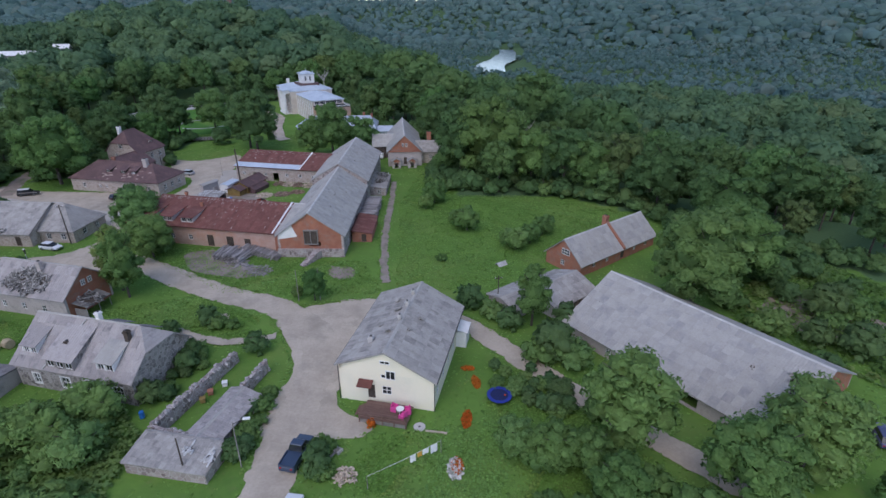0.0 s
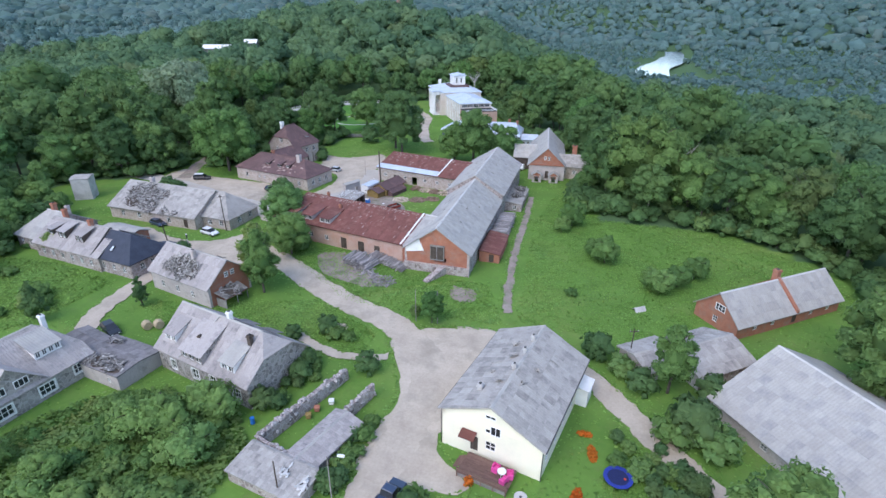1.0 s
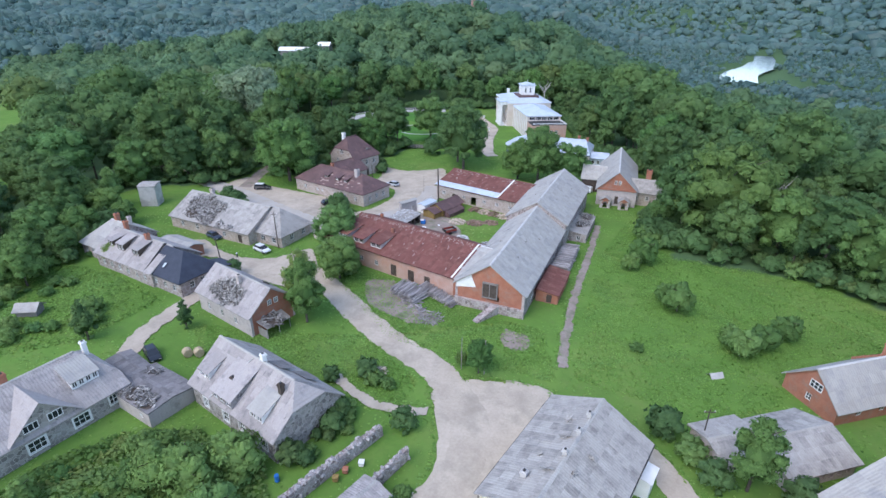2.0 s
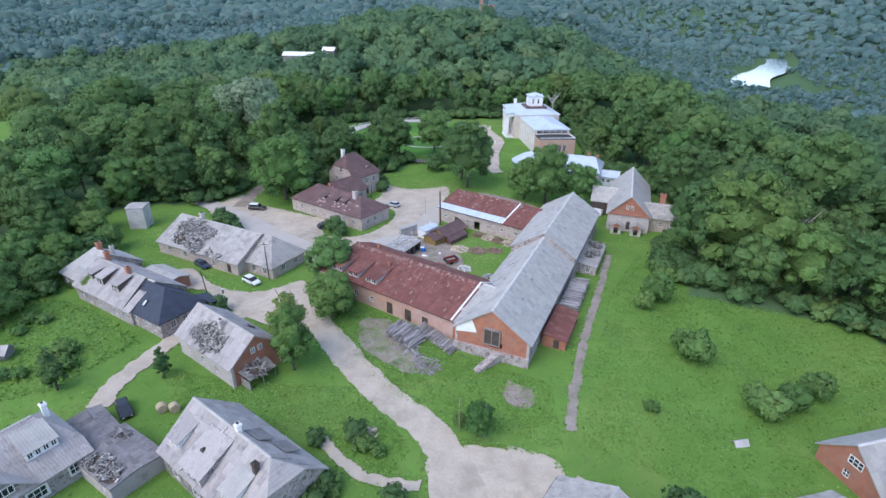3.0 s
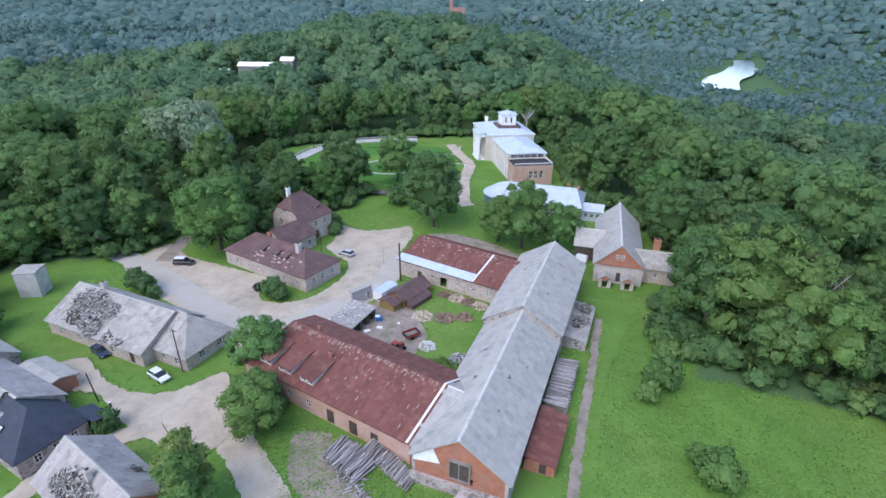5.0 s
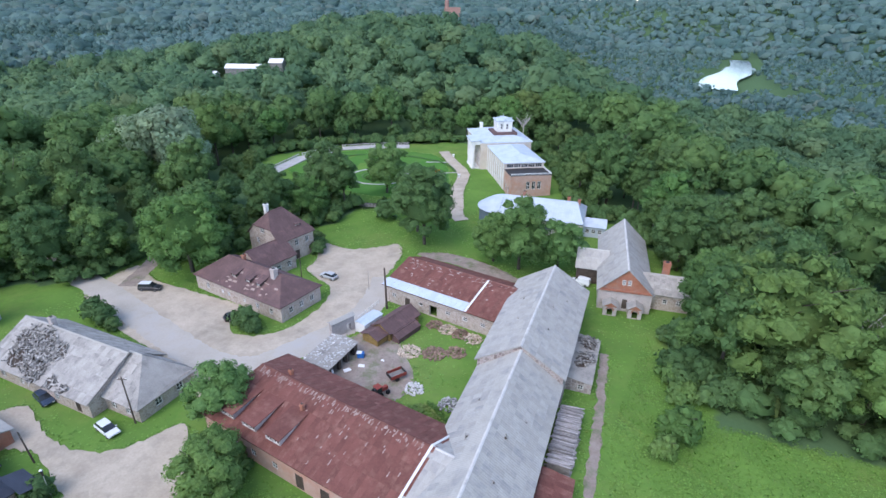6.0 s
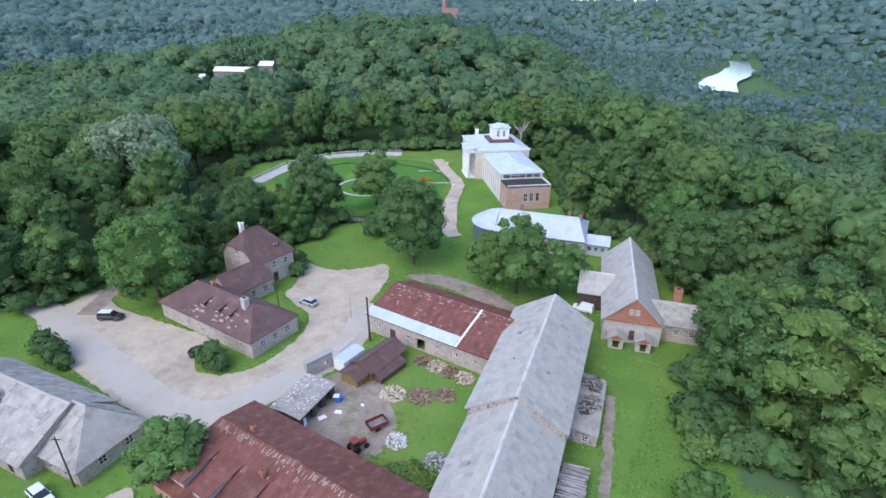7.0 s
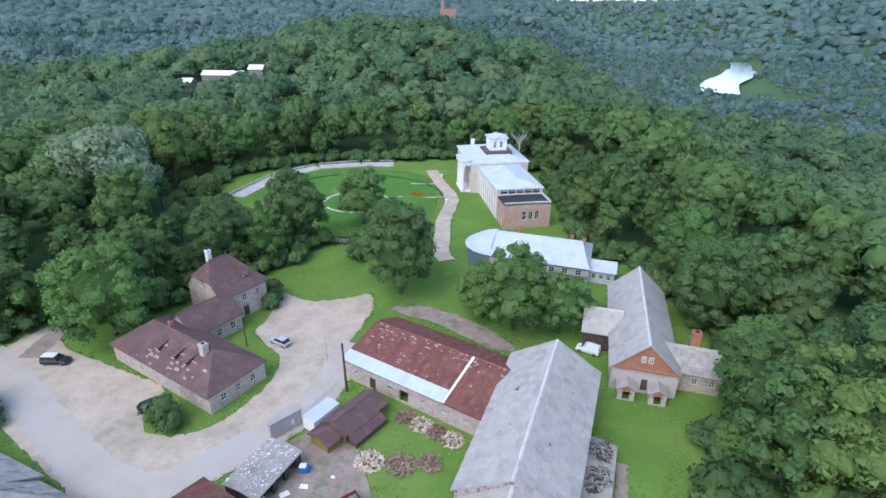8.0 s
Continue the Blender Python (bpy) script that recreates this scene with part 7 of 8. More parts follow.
def flower_bed(x, y, rx, ry, n, mat, label, z=0.35, ang=0):
    g = np.random.default_rng(int(abs(x * 31 + y * 7)))
    a, r = g.uniform(0, 6.28, n), np.sqrt(g.random(n))
    c, s = math.cos(radians(ang)), math.sin(radians(ang))
    u, v = rx * r * np.cos(a), ry * r * np.sin(a)
    p = np.stack([x + u * c - v * s, y + u * s + v * c, g.uniform(0.1, z, n)], -1)
    nm = g.normal(size=(n, 3)) * 0.5 + np.array([0, 0, 1])
    nm /= np.linalg.norm(nm, axis=1)[:, None]
    e = np.cross(nm, g.normal(size=(n, 3)))
    e /= np.linalg.norm(e, axis=1)[:, None]
    f = np.cross(nm, e)
    k = g.uniform(0.06, 0.15, n)[:, None]
    q = np.stack([p - e * k - f * k, p + e * k - f * k, p + e * k + f * k, p - e * k + f * k], 1)
    none = np.zeros((0, 3, 3))
    return tagged(new("flower_bed", card_mesh("flower_bed", q, np.repeat(nm[:, None], 4, 1), none, none, mat)), label, "flowers", kind="stuff")


flower_bed(4.0, 59.6, 0.55, 1.3, 260, orange_petals, "orange marigolds in a bed on the lawn", ang=8)
flower_bed(2.5, 52.6, 0.6, 1.6, 300, orange_petals, "orange marigolds in a long bed", ang=-8)
flower_bed(3.0, 62.6, 0.9, 0.5, 140, orange_petals, "orange flowers by the house corner")
flower_bed(1.0, 45.0, 0.9, 1.6, 220, pale_petals, "white and red flowers in a bed")
flower_bed(1.2, 45.4, 0.7, 1.2, 120, orange_petals, "orange flowers among white ones")
flower_bed(-9.0, 51.3, 0.5, 0.5, 120, orange_petals, "red flowers beside the deck", 1.2)
flower_bed(-49.0, 51.0, 1.2, 1.0, 200, pale_petals, "white blossom on a garden shrub", 1.6)
flower_bed(-44.5, 46.8, 1.2, 0.7, 120, pale_petals, "white flowers in the wild garden", 1.2)
flower_bed(-88.5, 247.5, 3.2, 2.0, 320, orange_petals, "yellow and orange bed in the manor garden", 0.4)


def heap(name, x, y, r, n, mat, label, lo=0.3, hi=0.9, th=0.1, height=0.5, seed=1):
    """A loose heap of split wood or rubble."""
    r2 = random.Random(seed)
    bm = bmesh.new()
    for i in range(n):
        a, k = r2.uniform(0, math.tau), r * math.sqrt(r2.random())
        z = float(land(x, y)) + 0.1 + max(0, height * (1 - k / r)) * r2.random()
        m = pose(x + k * math.cos(a), y + k * math.sin(a), z, r2.uniform(-25, 25), r2.uniform(-25, 25), r2.uniform(0, 360))
        ln, w = r2.uniform(lo, hi), r2.uniform(0.5, 1.2) * th
        box(bm, -ln / 2, ln / 2, -w, w, -w * 0.7, w * 0.7, m)
    return tagged(part(name, bm, mat), label, name.replace("_", " "), kind="stuff")


pale_wood = material("fresh_split_wood", (0.42, 0.33, 0.24), (0.62, 0.52, 0.42), 1.5, 0.9, 0.3, island=0.35)
brown_wood = material("old_split_wood", (0.17, 0.11, 0.08), (0.34, 0.24, 0.18), 1.5, 0.9, 0.3, island=0.4)
white_rubble = material("white_rubble", (0.45, 0.44, 0.43), (0.65, 0.64, 0.62), 1.5, 0.9, 0.3, island=0.25)
heap("firewood", -48.6, 137.2, 2.1, 150, pale_wood, "heap of pale split firewood", seed=1)
heap("firewood", -44.2, 138.4, 2.2, 160, brown_wood, "heap of brown split firewood", seed=2)
heap("firewood", -40.6, 140.2, 1.9, 120, brown_wood, "heap of brown split firewood by the wall", seed=3)
for k, (wx, wy) in enumerate(((-47.5, 147.2), (-44.6, 146.6), (-41.8, 146.0), (-39.0, 145.4))):
    heap("firewood", wx, wy, 1.7, 110, (brown_wood, pale_wood)[k % 2], "stacked split wood along the wing wall", height=1.3, seed=40 + k)
heap("rubble", -43.6, 128.0, 1.7, 120, white_rubble, "heap of white rubble in the farmyard", 0.2, 0.5, 0.12, seed=5)
heap("rubble", -36.8, 126.5, 1.8, 130, material("dark_scrap", (0.06, 0.06, 0.065), (0.5, 0.5, 0.5), 2.5, 0.8, 0.2, island=0.6), "dark and white scrap beside the barn", 0.3, 0.8, 0.1, seed=6)
heap("rubble", -51.2, 122.2, 2.0, 110, white_rubble, "grey rubble beside the wing", 0.15, 0.4, 0.1, 0.3, seed=7)
heap("rubble", -35.6, 92.6, 2.4, 150, wood_grey, "scattered grey boards on the earth", 0.2, 0.7, 0.07, 0.25, seed=8)
heap("firewood", -10.8, 43.8, 1.3, 90, pale_wood, "heap of pale firewood on the lawn", 0.2, 0.6, seed=9)
heap("firewood", -37.0, 75.2, 1.4, 60, pale_wood, "pale boards on the green", 0.8, 2.2, 0.08, 0.2, seed=10)

# ---- the timber stack ----
timber = thing("timber_stack", -39.5, 98.2, 0, 0, "grey weathered timber stack before the farm wing", "timber stack")
r2 = random.Random(77)
bm = bmesh.new()
tube(bm, (-1.0, 0, 0), (1.0, 0, 0), 0.11, 0.09, 7)
log_me = bpy.data.meshes.new("log")
bm.to_mesh(log_me), bm.free()
wood_log = material("grey_weathered_log", (0.20, 0.18, 0.175), (0.40, 0.37, 0.36), 1.2, 0.9, 0.5, grain=9, per_object=0.35)
log_me.materials.append(wood_log)
for i in range(290):
    if i < 140:
        # the long logs, heaped up and slipping to the front
        k, tier = i % 28, i // 28
        t = (k + 0.5 * (tier % 2)) / 28
        cx, cy = -6.6 + 6.4 * t + r2.gauss(0, 0.08), 1.3 - 2.2 * t + r2.gauss(0, 0.25)
        z = 0.14 + tier * 0.30 * (1.2 - 0.7 * abs(t - 0.5)) + r2.uniform(0, 0.08)
        ang, ln = 80 + r2.gauss(0, 4) + 7 * (0.5 - t), r2.uniform(1.7, 2.4)
    elif i < 250:
        # the row of shorter logs behind
        k, tier = (i - 140) % 28, (i - 140) // 28
        t = (k + 0.5 * (tier % 2)) / 28
        cx, cy = -2.2 + 8.6 * t + r2.gauss(0, 0.06), 3.6 - 3.6 * t + r2.gauss(0, 0.12)
        z, ang, ln = 0.14 + tier * 0.30 * (1.25 - 0.6 * t) + r2.uniform(0, 0.06), 78 + r2.gauss(0, 4), r2.uniform(1.1, 1.4)
    else:
        t = r2.random()
        cx, cy = -3.0 + 5.5 * t + r2.gauss(0, 0.7), -1.2 - 4.0 * t + r2.gauss(0, 0.7)
        z, ang, ln = 0.12 + abs(r2.gauss(0, 0.12)), r2.uniform(0, 180), r2.uniform(0.4, 1.0)
    place("log", log_me, timber, "", pose(cx, cy, z, 0, r2.gauss(0, 3), ang) @ Matrix.Diagonal((ln, r2.uniform(0.9, 1.5), r2.uniform(0.9, 1.4), 1)))

# ---- beside the barn ----
lean, at = building("lean_to", "lean-to shed with rusted red roof beside the barn", -18.0, 111.8, 90, 10.5, 4.2, 2.0, 2.6, 2.65, brick, rust_roof, ro=2.05, category="shed", sheets=True, cap=False, sw=0.9, sh=2.4, over=0.2, gover=0.2, west=[(2.1, 0.1, 1.0, 1.7, "door")])
stack = thing("slab_wood_stack", -18.2, 125.3, 90, 0, "stack of grey slab wood along the barn wall", "wood stack")
bm = bmesh.new()
box(bm, -0.12, 0.12, -1.75, 1.75, -0.06, 0.06)
slab_me = bpy.data.meshes.new("slab")
bm.to_mesh(slab_me), bm.free()
slab_me.materials.append(wood_log)
for i in range(120):
    place("slab", slab_me, stack, "", pose(-6.2 + 12.4 * (i % 40) / 40 + r2.gauss(0, 0.08), r2.gauss(0, 0.15), 0.3 + 0.75 * (i // 40) + r2.uniform(0, 0.2), 0, 0, r2.gauss(0, 4)))
bm = bmesh.new()
box(bm, -6.3, 6.3, -1.5, 1.5, -0.1, 1.7)
part("core", bm, wood_grey, stack)
rb, at = building("outbuilding", "broken stone outbuilding with torn grey roof", -18.2, 144.3, 90, 13.5, 4.4, 2.0, 2.6, 2.7, stone, asbestos, ro=2.1, category="outbuilding", sheets=False, cap=False, over=0.1, gover=0.1, west=[(2.2, 0.5, 0.9, 1.0)])
sl, nl, ends, at = roof_points(13.5, 4.4, 2.0, 2.6, 2.7, ro=2.1, over=0.1, gover=0.1)
fallen_roof(rb, sl, [(11.5, 2.1, 1.7, 110), (6.6, 2.0, 1.5, 70), (4.5, 2.6, 1.0, 30)], 51)
plant("bush_b", -20.0, 140.6, 1.0)

# ---- the farmyard ----
ls, at = building("open_shed", "open lean-to shed with debris on its grey roof", -60.4, 129.4, 86, 8.6, 5.4, 2.3, 2.5, 2.7, wood_dark, asbestos, sheets=False, cap=False, category="shed", over=0.2, gover=0.3, south=[(1.8, 0.0, 2.2, 1.9, "hole"), (4.4, 0.0, 1.6, 1.9, "hole"), (6.8, 0.0, 1.6, 1.9, "hole")])
sl, nl, ends, at = roof_points(8.6, 5.4, 2.3, 2.5, 2.7, over=0.2, gover=0.3)
for pl, sd in ((sl, 61), (nl, 62)):
    o, al, up, n = slope_frame(pl)
    bm = bmesh.new()
    for i in range(110):
        c = o + (al if al.dot(Vector(pl[1]) - Vector(pl[0])) > 0 else -al) * r2.uniform(0.3, 8.6) + up * r2.uniform(0.2, 2.6) + n * 0.09
        m = Matrix.Translation(c) @ pose(0, 0, 0, r2.gauss(0, 8), r2.gauss(0, 8), r2.uniform(0, 360))
        s = r2.uniform(0.06, 0.22)
        box(bm, -s, s, -s * 0.5, s * 0.5, -0.02, 0.03, m)
    tagged(part("roof_debris", bm, white_rubble, ls), "strewn pale shards", kind="stuff")
for x, y, w, h in ((-57.9, 125.8, 0.9, 1.3), (-58.6, 125.4, 0.6, 1.2)):
    b = thing("board", x, y, 80, 0, "white board leaning on the open shed", "board")
    bm = bmesh.new()
    box(bm, -w / 2, w / 2, -0.03, 0.03, 0, h, pose(0, 0, 0, -12, 0, 0))
    part("panel", bm, white_paint, b)
tarp_blue = material("blue_plastic", (0.02, 0.13, 0.42), (0.03, 0.18, 0.5), 2, 0.4, 0.2)
tk = thing("water_tank", -56.2, 132.6, 20, 0, "bright blue plastic tank with pale lid", "tank")
bm = bmesh.new()
box(bm, -0.6, 0.6, -0.5, 0.5, 0, 1.0)
bmesh.ops.bevel(bm, geom=bm.edges[:], offset=0.08, segments=2, affect="EDGES")
part("body", bm, tarp_blue, tk)
bm = bmesh.new()
box(bm, -0.75, 0.2, -0.45, 0.45, 1.0, 1.06)
part("lid", bm, white_paint, tk)
for x, y, s, a in ((-54.8, 130.2, 0.6, 20), (-56.5, 128.2, 0.7, 60), (-52.0, 133.0, 0.3, 0)):
    b = thing("sheet_scrap", x, y, a, 0.06, "pale sheet scrap lying in the farmyard", "scrap")
    bm = bmesh.new()
    prism(bm, [(-s, -s * 0.5, 0.1), (s, -s * 0.6, 0.05), (s * 0.9, s * 0.5, 0.14), (-s * 0.8, s * 0.6, 0.22)], 0.04)
    part("sheet", bm, white_paint, b)
rust_red = material("rusty_red_metal", (0.20, 0.035, 0.03), (0.32, 0.07, 0.05), 2, 0.7, 0.3)
tr = thing("farm_trailer", -47.6, 129.6, 55, 0, "rusty red tipping trailer with dark sides", "trailer")
bm = bmesh.new()
box(bm, -1.5, 1.5, -0.9, 0.9, 0.7, 0.8)
part("bed", bm, wood_grey, tr)
for a in ((-1.5, 1.5, -0.95, -0.88), (-1.5, 1.5, 0.88, 0.95)):
    bm = bmesh.new()
    box(bm, a[0], a[1], a[2], a[3], 0.7, 1.35)
    part("side_board", bm, rust_red, tr)
for x in (-1.5, 1.44):
    bm = bmesh.new()
    box(bm, x, x + 0.06, -0.88, 0.88, 0.7, 1.35)
    part("end_board", bm, iron, tr)
for y in (-0.85, 0.85):
    bm = bmesh.new()
    tube(bm, (-0.3, y - 0.1, 0.4), (-0.3, y + 0.1, 0.4), 0.4, 0.4, 14)
    part("wheel", bm, tyre_mat, tr)
tc = thing("tractor", -48.2, 124.6, 65, 0, "small old red tractor in the farmyard", "tractor")
bm = bmesh.new()
box(bm, 0.0, 1.5, -0.35, 0.35, 0.7, 1.35), box(bm, -1.0, 0.1, -0.55, 0.55, 0.7, 1.1)
bmesh.ops.bevel(bm, geom=bm.edges[:], offset=0.06, segments=2, affect="EDGES")
part("body", bm, rust_red, tc)
bm = bmesh.new()
loft(bm, [[(-0.9, -0.6, 1.1), (0.1, -0.6, 1.1), (0.1, 0.6, 1.1), (-0.9, 0.6, 1.1)], [(-0.8, -0.5, 2.0), (0.0, -0.5, 2.0), (0.0, 0.5, 2.0), (-0.8, 0.5, 2.0)]])
part("cab", bm, glass_dark, tc)
bm = bmesh.new()
box(bm, -0.95, 0.15, -0.62, 0.62, 2.0, 2.1)
part("cab_roof", bm, rust_red, tc)
for x, y, r in ((-0.6, -0.75, 0.65), (-0.6, 0.75, 0.65), (1.2, -0.6, 0.4), (1.2, 0.6, 0.4)):
    bm = bmesh.new()
    tube(bm, (x, y - 0.14, r), (x, y + 0.14, r), r, r, 16)
    part("wheel", bm, tyre_mat, tc)
ct = thing("container", -59.4, 141.8, 76, 0, "white metal container with rounded roof", "container")
bm = bmesh.new()
box(bm, -2.6, 2.6, -1.25, 1.25, 0.1, 2.3)
body = part("body", bm, white_paint, ct)
for i in range(16):
    bm = bmesh.new()
    box(bm, -2.55 + i * 0.33, -2.45 + i * 0.33, -1.29, 1.29, 0.15, 2.25)
    part("rib", bm, white_paint, body)
bm = bmesh.new()
prism(bm, [(-2.7, -1.35, 2.3), (2.7, -1.35, 2.3), (2.7, 0, 2.6), (-2.7, 0, 2.6)], 0.06), prism(bm, [(-2.7, 0, 2.6), (2.7, 0, 2.6), (2.7, 1.35, 2.3), (-2.7, 1.35, 2.3)], 0.06)
part("roof", bm, blue_metal, ct)
yellow_boards = material("ochre_boards", (0.22, 0.15, 0.05), (0.32, 0.22, 0.08), 1.5, 0.9, 0.4, stain=(0.10, 0.07, 0.04), stain_scale=0.8)
wg2, at = building("caravan_shed", "ochre boarded shed with brown barrel roof", -54.4, 143.6, 74, 8.6, 4.4, 2.2, 2.2, 3.4, yellow_boards, brown_roof, sheets=False, category="shed", south=[(2.5, 0.9, 0.9, 0.7), (6.0, 0.9, 0.9, 0.7)])
w3, at = building("lean_to", "low brown sheet lean-to on the shed", -51.4, 142.0, 74, 6.4, 1.6, 1.1, 1.9, 1.95, brown_roof, brown_roof, ro=0.75, sheets=False, cap=False, category="shed", over=0.1, gover=0.1)
w4, at = building("lean_to", "short brown-roofed front shed", -56.2, 138.6, 74, 3.4, 3.8, 1.8, 1.8, 2.5, yellow_boards, brown_roof, sheets=False, cap=False, category="shed")
gate = thing("gate_arch", -63.3, 138.0, 66, 0, "old whitewashed gate pier with a pointed arch and coping", "gateway")
bm = bmesh.new()
wall_panel(bm, (-2.6, -0.5), (2.6, -0.5), -0.3, 3.3, [(3.9, -0.3, 1.1, 2.2)], 1.0)
part("wall", bm, plaster_old, gate)
bm = bmesh.new()
prism(bm, [(-2.8, -0.75, 3.3), (2.8, -0.75, 3.3), (2.8, 0, 3.75), (-2.8, 0, 3.75)], 0.1), prism(bm, [(-2.8, 0, 3.75), (2.8, 0, 3.75), (2.8, 0.75, 3.3), (-2.8, 0.75, 3.3)], 0.1)
part("coping", bm, asbestos_pale, gate)
fence = thing("picket_fence", -62.4, 147.0, 84, 0, "low whitish fence along the green strip", "fence")
for i in range(7):
    bm = bmesh.new()
    box(bm, -3.6 + i * 1.2, -3.5 + i * 1.2, -0.05, 0.05, -0.2, 1.0)
    part("post", bm, window_white, fence)
for z in (0.45, 0.9):
    bm = bmesh.new()
    box(bm, -3.6, 3.7, -0.08, -0.05, z - 0.05, z + 0.05)
    part("rail", bm, window_white, fence)

# ---- the ruined enclosure ----
ruin = thing("stone_enclosure", -29, 54, 0, 0, "roofless stone enclosure with broken rubble walls", "ruined walls")
stone_me = []
for k in range(4):
    bm = bmesh.new()
    bmesh.ops.create_cube(bm, size=1)
    for v in bm.verts:
        v.co += Vector((r2.uniform(-0.15, 0.15), r2.uniform(-0.15, 0.15), r2.uniform(-0.15, 0.15)))
    bmesh.ops.bevel(bm, geom=bm.edges[:], offset=0.12, segments=1, affect="EDGES")
    me = bpy.data.meshes.new("stone")
    bm.to_mesh(me), bm.free()
    me.materials.append(material("field_stone", (0.24, 0.21, 0.20), (0.48, 0.44, 0.42), 1.2, 0.95, 0.5, grain=5, per_object=0.4))
    stone_me.append(me)


def rubble_wall(parent, p0, p1, h0, h1, t, n):
    """A broken rubble wall: a core, and loose stones along its crown and faces."""
    a, b = Vector((*p0, 0)), Vector((*p1, 0))
    d = (b - a).normalized()
    s = Vector((-d.y, d.x, 0))
    bm = bmesh.new()
    prev = None
    steps = 14
    for i in range(steps + 1):
        f = i / steps
        c = a + (b - a) * f
        h = h0 + (h1 - h0) * f + 0.2 * noise.noise(c * 0.9)
        ring = [bm.verts.new(c + s * k * t / 2 + Vector((0, 0, z))) for k, z in ((-1, -0.5), (1, -0.5), (0.8, h), (-0.8, h))]
        if prev:
            for k in range(4):
                bm.faces.new((prev[k], prev[(k + 1) % 4], ring[(k + 1) % 4], ring[k]))
        else:
            bm.faces.new(ring)
        prev = ring
    bm.faces.new(prev)
    bmesh.ops.recalc_face_normals(bm, faces=bm.faces)
    w = part("wall", bm, stone, parent)
    for i in range(n):
        f = r2.random()
        c = a + (b - a) * f
        h = h0 + (h1 - h0) * f + 0.2 * noise.noise(c * 0.9)
        side = r2.random()
        if side < 0.6:
            q = c + s * r2.uniform(-0.38, 0.38) * t + Vector((0, 0, h + r2.uniform(-0.1, 0.12)))
        else:
            q = c + s * r2.choice((-1, 1)) * t * 0.47 + Vector((0, 0, r2.uniform(0.1, h)))
        k = r2.uniform(0.2, 0.42)
        place("stone", r2.choice(stone_me), w, "", Matrix.Translation(q) @ pose(0, 0, 0, r2.uniform(0, 90), r2.uniform(0, 40), r2.uniform(0, 180)) @ Matrix.Diagonal((k * 1.3, k, k * 0.7, 1)))


rubble_wall(ruin, (-5.2, -4.2), (-0.8, 10.4), 1.9, 1.6, 0.8, 150)
rubble_wall(ruin, (0.6, -5.6), (4.2, 8.2), 1.6, 1.9, 0.6, 90)
rubble_wall(ruin, (-5.0, -4.6), (0.8, -5.8), 1.9, 1.7, 0.5, 40)
sh, at = building("low_shed", "low shed with a worn grey slate roof", -29.6, 45.8, -10, 9.6, 4.2, 1.5, 2.0, 2.1, stone, asbestos, ro=1.9, category="shed", sheets=True, cap=False, sw=0.6, sh=0.8, over=0.2, gover=0.2)
sl, nl, ends, at = roof_points(9.6, 4.2, 1.5, 2.0, 2.1, ro=1.9, over=0.2, gover=0.2)
fallen_roof(sh, sl, [(6.5, 2.6, 0.5, 20), (9.4, 2.0, 0.6, 20)], 71, white_rubble)
sh2, at = building("low_shed", "long low shed with worn grey slate roof", -26.6, 51.4, 75, 9.5, 4.0, 1.5, 1.7, 2.1, stone, asbestos_pink, ro=0.3, category="shed", sheets=True, cap=True, sw=0.6, sh=0.8, over=0.2, gover=0.1, south=[(1.6, 0.2, 0.9, 1.2, "door"), (4.4, 0.2, 0.9, 1.2, "door")])
for x, y, m, l in ((-30.6, 57.2, brick, "rust orange"), (-31.0, 55.7, yellow_boards, "yellow orange"), (-29.4, 58.9, white_paint, "white")):
    b = thing("beehive", x, y, 20, 0, l + " box beehive on the grass", "beehive", "beehives")
    for z0, z1, k in ((0.1, 0.35, 0.3), (0.36, 0.62, 0.3)):
        bm = bmesh.new()
        box(bm, -k, k, -k, k, z0, z1)
        part("box", bm, m, b)
    bm = bmesh.new()
    box(bm, -0.36, 0.36, -0.36, 0.36, 0.62, 0.7)
    part("lid", bm, m, b)

# ---- small things on the grass ----
for x, y in ((-66.2, 66.6), (-64.6, 67.4)):
    hb = thing("hay_bale", x, y, 40 + x, 0, "round straw-coloured hay bale on the grass", "hay bale", "hay bales")
    bm = bmesh.new()
    tube(bm, (-0.6, 0, 0.72), (0.6, 0, 0.72), 0.72, 0.72, 18)
    bmesh.ops.bevel(bm, geom=[e for e in bm.edges if e.calc_length() < 0.4], offset=0.08, segments=2, affect="EDGES")
    part("straw", bm, material("straw", (0.36, 0.28, 0.17), (0.50, 0.41, 0.28), 3, 0.95, 0.8, grain=14), hb)
cover = thing("board_cover", 10.8, 95.5, 35, 0, "low tent-shaped cover of pale grey boards", "cover")
for sy in (-1, 1):
    bm = bmesh.new()
    prism(bm, [(-1.1, 0, 0.75), (1.1, 0, 0.75), (1.1, sy * 0.75, 0.0), (-1.1, sy * 0.75, 0.0)][::-sy], 0.05)
    bmesh.ops.recalc_face_normals(bm, faces=bm.faces)
    part("board", bm, concrete, cover)
building("garden_shed", "small grey sheet garden shed", -101.9, 64.4, 30, 3.4, 2.4, 1.5, 1.5, 2.3, wood_grey, asbestos, sheets=False, cap=False, category="shed")
